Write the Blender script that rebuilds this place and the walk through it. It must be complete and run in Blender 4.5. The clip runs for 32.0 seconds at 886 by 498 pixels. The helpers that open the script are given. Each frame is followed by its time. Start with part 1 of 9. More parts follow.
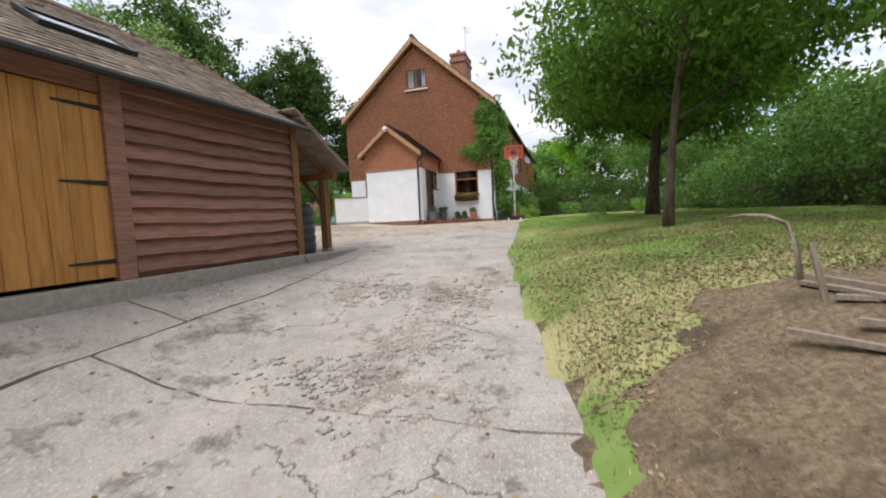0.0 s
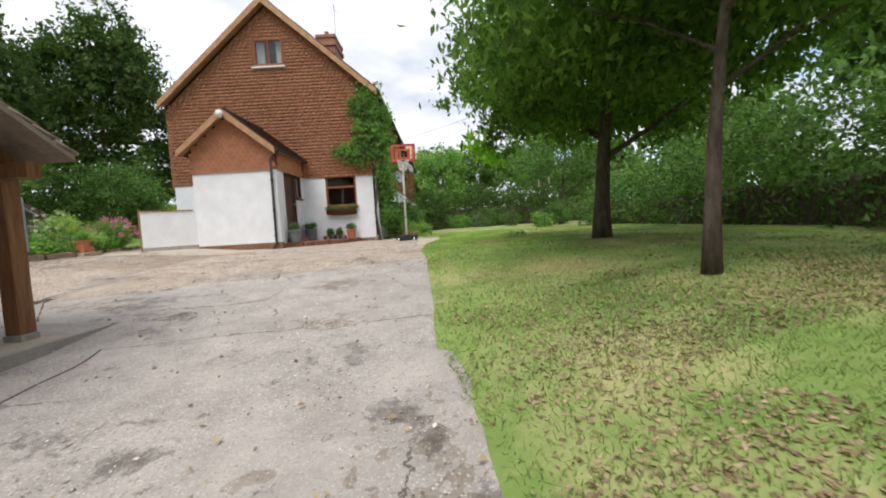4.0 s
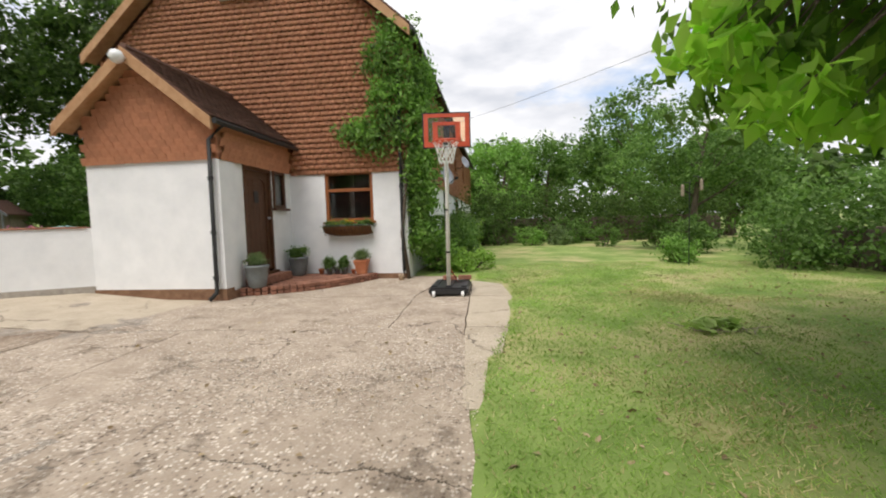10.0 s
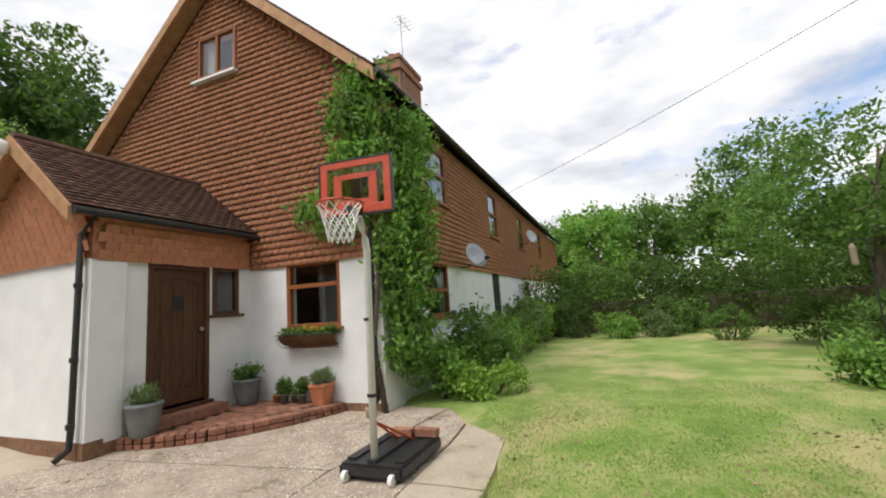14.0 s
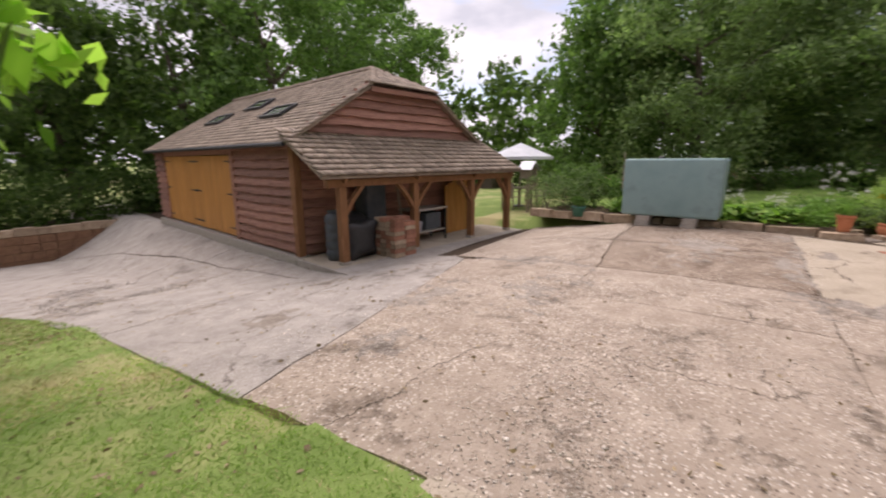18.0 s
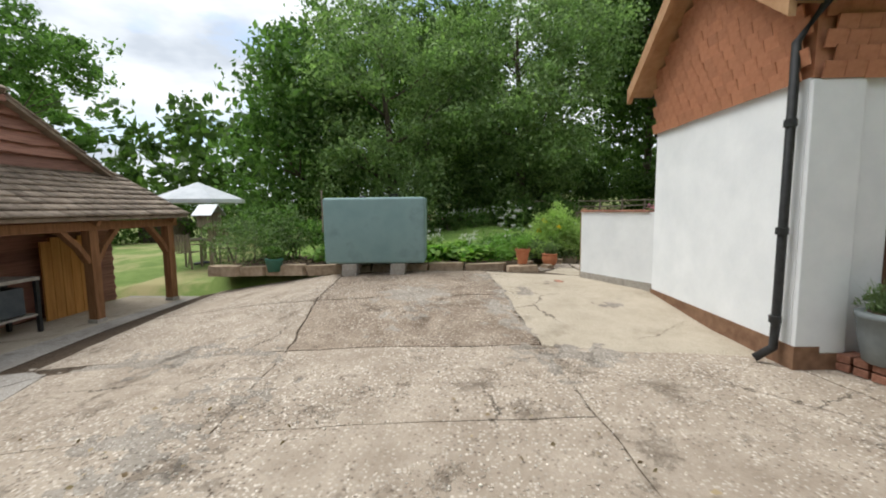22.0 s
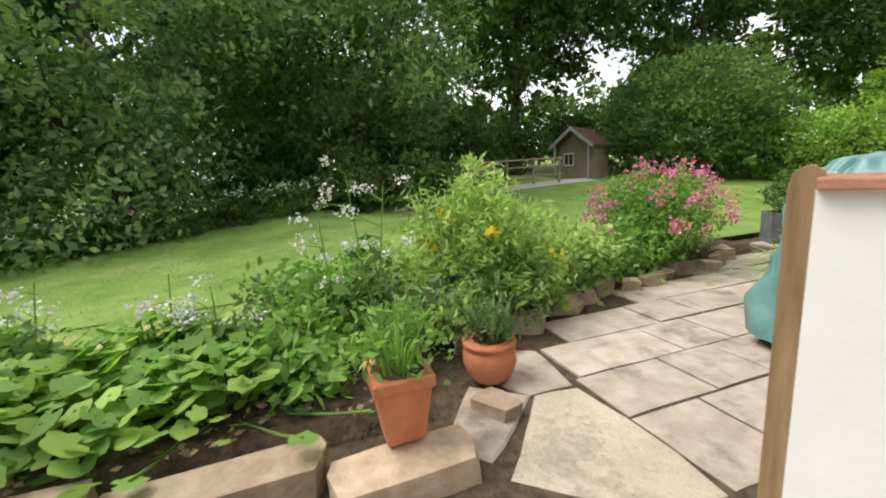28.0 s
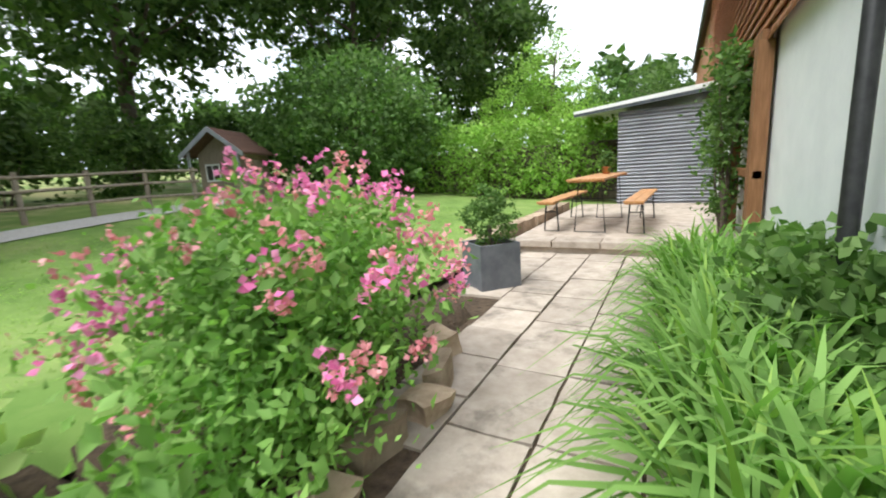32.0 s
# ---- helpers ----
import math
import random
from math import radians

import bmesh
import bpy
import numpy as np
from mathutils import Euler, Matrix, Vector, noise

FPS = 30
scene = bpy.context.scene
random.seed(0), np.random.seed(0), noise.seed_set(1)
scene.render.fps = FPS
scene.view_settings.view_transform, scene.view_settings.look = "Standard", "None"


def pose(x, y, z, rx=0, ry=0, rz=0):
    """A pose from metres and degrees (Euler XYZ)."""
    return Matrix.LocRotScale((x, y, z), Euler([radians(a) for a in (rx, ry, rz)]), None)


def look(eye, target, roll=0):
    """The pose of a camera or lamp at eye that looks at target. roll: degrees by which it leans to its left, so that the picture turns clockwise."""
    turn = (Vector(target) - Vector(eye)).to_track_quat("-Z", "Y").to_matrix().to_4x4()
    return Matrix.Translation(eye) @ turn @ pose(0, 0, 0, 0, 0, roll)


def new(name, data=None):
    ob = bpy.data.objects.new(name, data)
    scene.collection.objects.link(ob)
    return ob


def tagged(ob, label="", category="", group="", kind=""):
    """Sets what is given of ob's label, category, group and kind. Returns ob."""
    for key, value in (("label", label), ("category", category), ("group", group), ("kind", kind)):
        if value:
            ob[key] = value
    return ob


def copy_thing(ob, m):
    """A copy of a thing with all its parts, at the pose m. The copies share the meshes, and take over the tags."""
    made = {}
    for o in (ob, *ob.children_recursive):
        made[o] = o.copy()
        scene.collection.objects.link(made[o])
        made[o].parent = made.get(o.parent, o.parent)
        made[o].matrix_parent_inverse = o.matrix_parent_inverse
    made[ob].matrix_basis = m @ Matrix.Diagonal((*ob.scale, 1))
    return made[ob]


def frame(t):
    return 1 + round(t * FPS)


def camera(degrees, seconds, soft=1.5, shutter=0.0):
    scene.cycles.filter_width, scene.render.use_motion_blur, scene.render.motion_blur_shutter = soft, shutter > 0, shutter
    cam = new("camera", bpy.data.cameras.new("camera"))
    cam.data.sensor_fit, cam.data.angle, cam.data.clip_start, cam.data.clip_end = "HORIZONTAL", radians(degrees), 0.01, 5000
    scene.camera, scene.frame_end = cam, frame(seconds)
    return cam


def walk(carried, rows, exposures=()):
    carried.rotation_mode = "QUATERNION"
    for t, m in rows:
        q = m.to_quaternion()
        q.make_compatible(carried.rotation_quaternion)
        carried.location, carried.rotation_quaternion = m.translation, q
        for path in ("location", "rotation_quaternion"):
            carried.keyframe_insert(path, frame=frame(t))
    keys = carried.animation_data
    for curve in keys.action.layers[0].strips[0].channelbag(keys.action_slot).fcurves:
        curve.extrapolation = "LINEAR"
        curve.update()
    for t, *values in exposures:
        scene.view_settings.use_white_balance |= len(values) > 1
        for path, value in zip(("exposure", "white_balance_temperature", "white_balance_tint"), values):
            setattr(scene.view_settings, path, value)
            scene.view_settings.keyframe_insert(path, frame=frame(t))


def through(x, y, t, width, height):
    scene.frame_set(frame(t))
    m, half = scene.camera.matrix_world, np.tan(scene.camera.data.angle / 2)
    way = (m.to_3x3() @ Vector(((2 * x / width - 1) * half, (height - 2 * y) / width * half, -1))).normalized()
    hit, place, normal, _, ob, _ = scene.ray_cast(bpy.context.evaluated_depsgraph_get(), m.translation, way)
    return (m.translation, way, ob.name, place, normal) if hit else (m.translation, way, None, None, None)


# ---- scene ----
cam = camera(93.9, 32.0, soft=1.9, shutter=0.24)
PATH = [
    (0, (3.248, -19.044, 0.18), (2.67, -17.134, 0.038), -2.9),
    (0.5, (2.965, -18.537, 0.27), (2.527, -16.588, 0.175), -3.0),
    (1, (2.9, -18.136, 0.24), (2.537, -16.17, 0.165), -3.9),
    (1.5, (2.76, -17.606, 0.338), (2.508, -15.623, 0.258), -3.1),
    (2, (2.564, -17.121, 0.394), (2.565, -15.124, 0.299), -2.3),
    (2.5, (2.495, -16.654, 0.42), (2.517, -14.654, 0.419), -2.9),
    (3, (2.428, -16.209, 0.429), (2.43, -14.21, 0.403), -2.8),
    (3.5, (2.33, -15.703, 0.467), (2.409, -13.708, 0.359), -3.0),
    (4, (2.318, -15.192, 0.498), (2.325, -13.196, 0.371), -3.4),
    (4.5, (2.238, -14.706, 0.526), (2.191, -12.709, 0.429), -1.7),
    (6.5, (2.209, -12.769, 0.927), (2.191, -10.77, 0.878), -2.0),
    (7, (2.195, -12.244, 0.999), (2.025, -10.252, 1.064), -2.1),
    (7.5, (2.156, -11.727, 1.055), (1.959, -9.74, 1.174), -2.2),
    (8, (2.205, -11.238, 1.088), (1.94, -9.258, 1.182), -2.0),
    (8.5, (2.241, -10.717, 1.088), (1.879, -8.751, 1.12), -1.4),
    (9, (2.216, -10.193, 1.153), (1.851, -8.227, 1.119), -0.6),
    (9.5, (2.161, -9.635, 1.207), (1.811, -7.667, 1.135), -0.7),
    (10, (2.045, -9.018, 1.253), (1.791, -7.038, 1.118), -1.7),
    (10.5, (2.03, -8.453, 1.244), (2.032, -6.462, 1.057), -2.0),
    (11, (2.152, -7.862, 1.283), (2.29, -5.874, 1.119), -3.4),
    (11.5, (2.331, -7.318, 1.346), (2.425, -5.322, 1.268), -2.5),
    (12, (2.666, -6.862, 1.361), (2.488, -4.871, 1.403), -2.8),
    (12.5, (2.925, -6.474, 1.401), (2.577, -4.505, 1.438), -2.2),
    (13, (3.143, -6.131, 1.44), (2.72, -4.177, 1.504), -2.6),
    (13.5, (3.304, -5.855, 1.471), (2.713, -3.954, 1.662), -3.2),
    (15.5, (3.617, -5.209, 1.617), (2.215, -3.81, 1.891), -3.0),
    (16, (3.576, -5.119, 1.627), (1.773, -4.254, 1.63), -3.5),
    (16.5, (3.453, -5.095, 1.625), (1.482, -4.791, 1.477), -3.4),
    (17, (3.306, -5.103, 1.617), (1.336, -5.284, 1.325), -2.7),
    (17.5, (3.24, -5.086, 1.605), (1.412, -5.792, 1.205), -1.7),
    (18, (3.24, -5.08, 1.593), (1.711, -6.3, 1.175), -0.2),
    (18.5, (3.255, -5.126, 1.589), (2.096, -6.71, 1.207), 0.5),
    (19, (3.189, -5.235, 1.585), (2.073, -6.861, 1.251), 0.7),
    (19.5, (3.016, -5.35, 1.577), (1.56, -6.678, 1.235), -0.1),
    (20, (2.75, -5.379, 1.548), (0.989, -6.22, 1.11), -1.4),
    (20.5, (2.433, -5.367, 1.509), (0.535, -5.784, 1.039), -2.3),
    (21, (2.027, -5.372, 1.47), (0.095, -5.553, 0.985), -3.1),
    (21.5, (1.5, -5.389, 1.434), (-0.465, -5.478, 1.073), -1.1),
    (22, (0.927, -5.4, 1.413), (-1.062, -5.444, 1.214), -0.7),
    (22.5, (0.343, -5.407, 1.4), (-1.641, -5.433, 1.147), -2.2),
    (23, (-0.252, -5.436, 1.394), (-2.219, -5.633, 1.094), -2.5),
    (23.5, (-0.854, -5.438, 1.392), (-2.821, -5.363, 1.036), -2.4),
    (24, (-1.426, -5.364, 1.389), (-3.351, -4.941, 1.05), -1.6),
    (24.5, (-1.981, -5.259, 1.389), (-3.826, -4.547, 1.091), -1.9),
    (26.5, (-4.443, -4.631, 1.308), (-6.228, -3.901, 0.78), -4.1),
    (27, (-4.9, -4.565, 1.346), (-6.681, -3.819, 0.824), -3.4),
    (27.5, (-5.302, -4.463, 1.364), (-7.121, -3.752, 0.932), -2.9),
    (28, (-5.678, -4.341, 1.401), (-7.532, -3.686, 1.036), -3.1),
    (28.5, (-6.033, -4.163, 1.434), (-7.85, -3.393, 1.106), -3.2),
    (29, (-6.353, -3.89, 1.441), (-8.115, -3.007, 1.101), -3.6),
    (29.5, (-6.67, -3.582, 1.43), (-8.249, -2.4, 1.101), -3.5),
    (30, (-6.948, -3.259, 1.431), (-8.413, -1.945, 1.076), -3.2),
    (30.5, (-7.233, -2.878, 1.408), (-8.717, -1.595, 1.014), -2.0),
    (31, (-7.499, -2.577, 1.427), (-8.953, -1.252, 1.065), -3.4),
    (31.5, (-7.749, -2.054, 1.366), (-8.98, -0.516, 1.021), -3.4),
    (32, (-7.945, -1.571, 1.313), (-8.912, 0.139, 0.938), -3.6),
]
walk(cam, [(t, look(eye, target, roll)) for t, eye, target, roll in PATH],
     exposures=((0, 0.45, 6150, 14), (4.5, 0.45, 6250, 12), (9, 0.42, 6600, 11), (13, 0.45, 6600, 11), (16, 0.28, 6500, 16), (17.2, 0.36, 6900, 24), (18.3, 0.42, 6450, 24), (20, 0.45, 5750, 7), (21.5, 0.42, 6100, 6), (23, 0.4, 6300, 10), (25.5, 0.5, 6500, 10), (28, 0.9, 6600, 9), (30, 1.22, 6300, 10), (32, 1.2, 6050, 7)))

# ---- world and light ----
SUN_EL, SUN_AZ = 60.0, 204.0
world = bpy.data.worlds.new("sky")
scene.world = world
world.use_nodes = True
wt = world.node_tree
wt.nodes.clear()
w_out = wt.nodes.new("ShaderNodeOutputWorld")
w_bg = wt.nodes.new("ShaderNodeBackground")
w_sky = wt.nodes.new("ShaderNodeTexSky")
w_sky.sky_type = "NISHITA"
w_sky.sun_disc = False
w_sky.sun_elevation = radians(SUN_EL)
w_sky.sun_rotation = radians(SUN_AZ)
w_sky.air_density, w_sky.dust_density, w_sky.ozone_density = 1.0, 1.5, 1.5
w_gain = wt.nodes.new("ShaderNodeVectorMath")
w_gain.operation = "SCALE"
w_gain.inputs["Scale"].default_value = 1.25
w_co = wt.nodes.new("ShaderNodeTexCoord")
w_map = wt.nodes.new("ShaderNodeMapping")
w_map.inputs["Scale"].default_value = (1.0, 1.0, 2.6)
w_map.inputs["Location"].default_value = (0.35, 0.1, 0.2)
w_n1 = wt.nodes.new("ShaderNodeTexNoise")
w_n1.inputs["Scale"].default_value = 2.1
w_n1.inputs["Detail"].default_value = 8
w_n1.inputs["Roughness"].default_value = 0.58
w_r1 = wt.nodes.new("ShaderNodeValToRGB")
w_r1.color_ramp.elements[0].position = 0.33
w_r1.color_ramp.elements[1].position = 0.47
w_n2 = wt.nodes.new("ShaderNodeTexNoise")
w_n2.inputs["Scale"].default_value = 4.5
w_n2.inputs["Detail"].default_value = 6
w_r2 = wt.nodes.new("ShaderNodeValToRGB")
w_r2.color_ramp.elements[0].position = 0.35
w_r2.color_ramp.elements[0].color = (4.4, 4.6, 5.0, 1)
w_r2.color_ramp.elements[1].position = 0.62
w_r2.color_ramp.elements[1].color = (7.2, 7.2, 7.3, 1)
w_mix = wt.nodes.new("ShaderNodeMix")
w_mix.data_type = "RGBA"
wt.links.new(w_co.outputs["Generated"], w_map.inputs["Vector"])
wt.links.new(w_map.outputs["Vector"], w_n1.inputs["Vector"])
wt.links.new(w_map.outputs["Vector"], w_n2.inputs["Vector"])
wt.links.new(w_n1.outputs["Fac"], w_r1.inputs["Fac"])
wt.links.new(w_n2.outputs["Fac"], w_r2.inputs["Fac"])
wt.links.new(w_r1.outputs["Color"], w_mix.inputs["Factor"])
wt.links.new(w_sky.outputs["Color"], w_gain.inputs[0])
wt.links.new(w_gain.outputs["Vector"], w_mix.inputs["A"])
wt.links.new(w_r2.outputs["Color"], w_mix.inputs["B"])
wt.links.new(w_mix.outputs["Result"], w_bg.inputs["Color"])
w_bg.inputs["Strength"].default_value = 0.125
wt.links.new(w_bg.outputs["Background"], w_out.inputs["Surface"])

sun = new("sun", bpy.data.lights.new("sun", "SUN"))
sun.data.energy = 2.2
sun.data.angle = radians(38)
sun.data.color = (1.0, 0.96, 0.9)
_az, _el = radians(SUN_AZ), radians(SUN_EL)
sun.matrix_world = look((0, 0, 30), (-math.sin(_az) * math.cos(_el), -math.cos(_az) * math.cos(_el), 30 - math.sin(_el)))

# ---- materials ----
def material(name, a, b, rough=0.8, scale=8.0, detail=6.0, bump=0.2, bump_scale=60.0, spots=None, spot_scale=2.0, spot_lo=0.55, spot_hi=0.7, metal=0.0, stretch=(1, 1, 1), vary=0.0, object_vary=0.0, spec=0.3, coords="Object", dist=0.01):
    """Two-tone noise with a fine bump, optional stains, and variation by island or by object."""
    m = bpy.data.materials.new(name)
    m.use_nodes = True
    t = m.node_tree
    p = t.nodes["Principled BSDF"]
    p.inputs["Roughness"].default_value = rough
    p.inputs["Metallic"].default_value = metal
    p.inputs["Specular IOR Level"].default_value = spec
    co = t.nodes.new("ShaderNodeTexCoord")
    mp = t.nodes.new("ShaderNodeMapping")
    mp.inputs["Scale"].default_value = stretch
    t.links.new(co.outputs[coords], mp.inputs["Vector"])
    n = t.nodes.new("ShaderNodeTexNoise")
    n.inputs["Scale"].default_value = scale
    n.inputs["Detail"].default_value = detail
    n.inputs["Roughness"].default_value = 0.62
    t.links.new(mp.outputs["Vector"], n.inputs["Vector"])
    r = t.nodes.new("ShaderNodeValToRGB")
    r.color_ramp.elements[0].position, r.color_ramp.elements[1].position = 0.32, 0.68
    r.color_ramp.elements[0].color, r.color_ramp.elements[1].color = (*a, 1), (*b, 1)
    t.links.new(n.outputs["Fac"], r.inputs["Fac"])
    colour = r.outputs["Color"]
    if spots:
        s = t.nodes.new("ShaderNodeTexNoise")
        s.inputs["Scale"].default_value = spot_scale
        s.inputs["Detail"].default_value = 7
        s.inputs["Roughness"].default_value = 0.65
        t.links.new(co.outputs[coords], s.inputs["Vector"])
        sr = t.nodes.new("ShaderNodeMapRange")
        sr.inputs["From Min"].default_value, sr.inputs["From Max"].default_value = spot_lo, spot_hi
        t.links.new(s.outputs["Fac"], sr.inputs["Value"])
        mx = t.nodes.new("ShaderNodeMix")
        mx.data_type = "RGBA"
        mx.inputs["B"].default_value = (*spots, 1)
        t.links.new(sr.outputs["Result"], mx.inputs["Factor"])
        t.links.new(colour, mx.inputs["A"])
        colour = mx.outputs["Result"]
    if vary or object_vary:
        if object_vary:
            src = t.nodes.new("ShaderNodeObjectInfo").outputs["Random"]
        else:
            src = t.nodes.new("ShaderNodeNewGeometry").outputs["Random Per Island"]
        amount = vary or object_vary
        vr = t.nodes.new("ShaderNodeMapRange")
        vr.inputs["To Min"].default_value, vr.inputs["To Max"].default_value = 1 - amount, 1 + amount
        t.links.new(src, vr.inputs["Value"])
        vm = t.nodes.new("ShaderNodeVectorMath")
        vm.operation = "SCALE"
        t.links.new(colour, vm.inputs[0])
        t.links.new(vr.outputs["Result"], vm.inputs["Scale"])
        colour = vm.outputs["Vector"]
    t.links.new(colour, p.inputs["Base Color"])
    if bump:
        bn = t.nodes.new("ShaderNodeTexNoise")
        bn.inputs["Scale"].default_value = bump_scale
        bn.inputs["Detail"].default_value = 5
        t.links.new(mp.outputs["Vector"], bn.inputs["Vector"])
        bp = t.nodes.new("ShaderNodeBump")
        bp.inputs["Strength"].default_value = bump
        bp.inputs["Distance"].default_value = dist
        t.links.new(bn.outputs["Fac"], bp.inputs["Height"])
        t.links.new(bp.outputs["Normal"], p.inputs["Normal"])
    return m


def leaf_material(name, dark, light, through=0.4, rough=0.55, glow=(1.25, 1.6, 0.8)):
    m = bpy.data.materials.new(name)
    m.use_nodes = True
    t = m.node_tree
    p = t.nodes["Principled BSDF"]
    out = t.nodes["Material Output"]
    g = t.nodes.new("ShaderNodeNewGeometry")
    r = t.nodes.new("ShaderNodeValToRGB")
    r.color_ramp.elements[0].color, r.color_ramp.elements[1].color = (*dark, 1), (*light, 1)
    t.links.new(g.outputs["Random Per Island"], r.inputs["Fac"])
    co = t.nodes.new("ShaderNodeTexCoord")
    n = t.nodes.new("ShaderNodeTexNoise")
    n.inputs["Scale"].default_value = 0.9
    n.inputs["Detail"].default_value = 4
    t.links.new(co.outputs["Object"], n.inputs["Vector"])
    mr = t.nodes.new("ShaderNodeMapRange")
    mr.inputs["From Min"].default_value, mr.inputs["From Max"].default_value = 0.3, 0.7
    mr.inputs["To Min"].default_value, mr.inputs["To Max"].default_value = 0.7, 1.3
    t.links.new(n.outputs["Fac"], mr.inputs["Value"])
    vm = t.nodes.new("ShaderNodeVectorMath")
    vm.operation = "SCALE"
    t.links.new(r.outputs["Color"], vm.inputs[0])
    t.links.new(mr.outputs["Result"], vm.inputs["Scale"])
    t.links.new(vm.outputs["Vector"], p.inputs["Base Color"])
    p.inputs["Roughness"].default_value = rough
    p.inputs["Specular IOR Level"].default_value = 0.15
    tr = t.nodes.new("ShaderNodeBsdfTranslucent")
    warm = t.nodes.new("ShaderNodeVectorMath")
    warm.operation = "MULTIPLY"
    warm.inputs[1].default_value = glow
    t.links.new(vm.outputs["Vector"], warm.inputs[0])
    t.links.new(warm.outputs["Vector"], tr.inputs["Color"])
    mx = t.nodes.new("ShaderNodeMixShader")
    mx.inputs["Fac"].default_value = through
    t.links.new(p.outputs["BSDF"], mx.inputs[1])
    t.links.new(tr.outputs["BSDF"], mx.inputs[2])
    t.links.new(mx.outputs["Shader"], out.inputs["Surface"])
    return m


def glass_material(name, tint=(0.9, 0.95, 0.95)):
    m = bpy.data.materials.new(name)
    m.use_nodes = True
    t = m.node_tree
    p = t.nodes["Principled BSDF"]
    p.inputs["Base Color"].default_value = (*tint, 1)
    p.inputs["Roughness"].default_value = 0.03
    p.inputs["Transmission Weight"].default_value = 1.0
    p.inputs["IOR"].default_value = 1.45
    return m


def concrete_material(name, a, b, stone_dark, stone_light, stones, wear, cracks, grit=95.0):
    """Old cast concrete: blotches, exposed stones, dark worn hollows and fine cracks."""
    m = bpy.data.materials.new(name)
    m.use_nodes = True
    t = m.node_tree
    p = t.nodes["Principled BSDF"]
    p.inputs["Roughness"].default_value = 0.92
    p.inputs["Specular IOR Level"].default_value = 0.2
    co = t.nodes.new("ShaderNodeTexCoord").outputs["Object"]

    def noise_of(scale, detail=6, rough=0.6, src=None):
        n = t.nodes.new("ShaderNodeTexNoise")
        n.inputs["Scale"].default_value = scale
        n.inputs["Detail"].default_value = detail
        n.inputs["Roughness"].default_value = rough
        t.links.new(src or co, n.inputs["Vector"])
        return n

    def span(value, lo, hi, to0=0.0, to1=1.0):
        r = t.nodes.new("ShaderNodeMapRange")
        r.inputs["From Min"].default_value, r.inputs["From Max"].default_value = lo, hi
        r.inputs["To Min"].default_value, r.inputs["To Max"].default_value = to0, to1
        t.links.new(value, r.inputs["Value"])
        return r.outputs["Result"]

    def mix(fac, x, y):
        n = t.nodes.new("ShaderNodeMix")
        n.data_type = "RGBA"
        for socket, v in (("Factor", fac), ("A", x), ("B", y)):
            if isinstance(v, tuple):
                n.inputs[socket].default_value = (*v, 1)
            elif isinstance(v, float):
                n.inputs[socket].default_value = v
            else:
                t.links.new(v, n.inputs[socket])
        return n.outputs["Result"]

    def times(x, y):
        n = t.nodes.new("ShaderNodeMath")
        n.operation = "MULTIPLY"
        for k, v in enumerate((x, y)):
            if isinstance(v, float):
                n.inputs[k].default_value = v
            else:
                t.links.new(v, n.inputs[k])
        return n.outputs["Value"]

    base = mix(span(noise_of(2.2, 10, 0.72).outputs["Fac"], 0.33, 0.67), a, b)
    # stones in the worn face, each with its own tone
    v = t.nodes.new("ShaderNodeTexVoronoi")
    v.inputs["Scale"].default_value = grit
    t.links.new(co, v.inputs["Vector"])
    sep = t.nodes.new("ShaderNodeSeparateColor")
    t.links.new(v.outputs["Color"], sep.inputs["Color"])
    tone = mix(span(sep.outputs["Red"], 0.15, 0.85), stone_dark, stone_light)
    worn = span(noise_of(0.5, 8, 0.7).outputs["Fac"], 0.36, 0.54, 0.25, 1.0)
    shown = times(times(span(sep.outputs["Green"], 0.35, 0.5), span(v.outputs["Distance"], 0.55, 0.35)), times(worn, stones))
    base = mix(shown, base, tone)
    # hollows
    hollow = times(span(noise_of(1.5, 12, 0.78).outputs["Fac"], 0.56, 0.66), wear)
    base = mix(hollow, base, (a[0] * 0.5, a[1] * 0.46, a[2] * 0.42))
    # grit
    base = mix(times(span(noise_of(160, 3, 0.7).outputs["Fac"], 0.35, 0.65), 0.3), base, (a[0] * 0.5, a[1] * 0.5, a[2] * 0.5))
    # cracks: edges of large bent cells, only here and there
    bend = noise_of(1.8, 8, 0.7)
    add = t.nodes.new("ShaderNodeVectorMath")
    add.operation = "MULTIPLY_ADD"
    add.inputs[1].default_value = (0.55, 0.55, 0.0)
    t.links.new(bend.outputs["Color"], add.inputs[0])
    t.links.new(co, add.inputs[2])
    c = t.nodes.new("ShaderNodeTexVoronoi")
    c.feature = "DISTANCE_TO_EDGE"
    c.voronoi_dimensions = "2D"
    c.inputs["Scale"].default_value = 0.42
    t.links.new(add.outputs["Vector"], c.inputs["Vector"])
    line = times(span(c.outputs["Distance"], 0.0055, 0.001), times(span(noise_of(0.6, 3).outputs["Fac"], 0.47, 0.56), cracks))
    base = mix(line, base, (0.07, 0.055, 0.04))
    t.links.new(base, p.inputs["Base Color"])
    h1 = noise_of(34, 8, 0.75)
    bp = t.nodes.new("ShaderNodeBump")
    bp.inputs["Strength"].default_value = 0.5
    bp.inputs["Distance"].default_value = 0.02
    t.links.new(h1.outputs["Fac"], bp.inputs["Height"])
    b2 = t.nodes.new("ShaderNodeBump")
    b2.inputs["Strength"].default_value = 0.8
    b2.inputs["Distance"].default_value = 0.012
    b2.invert = True
    t.links.new(hollow, b2.inputs["Height"])
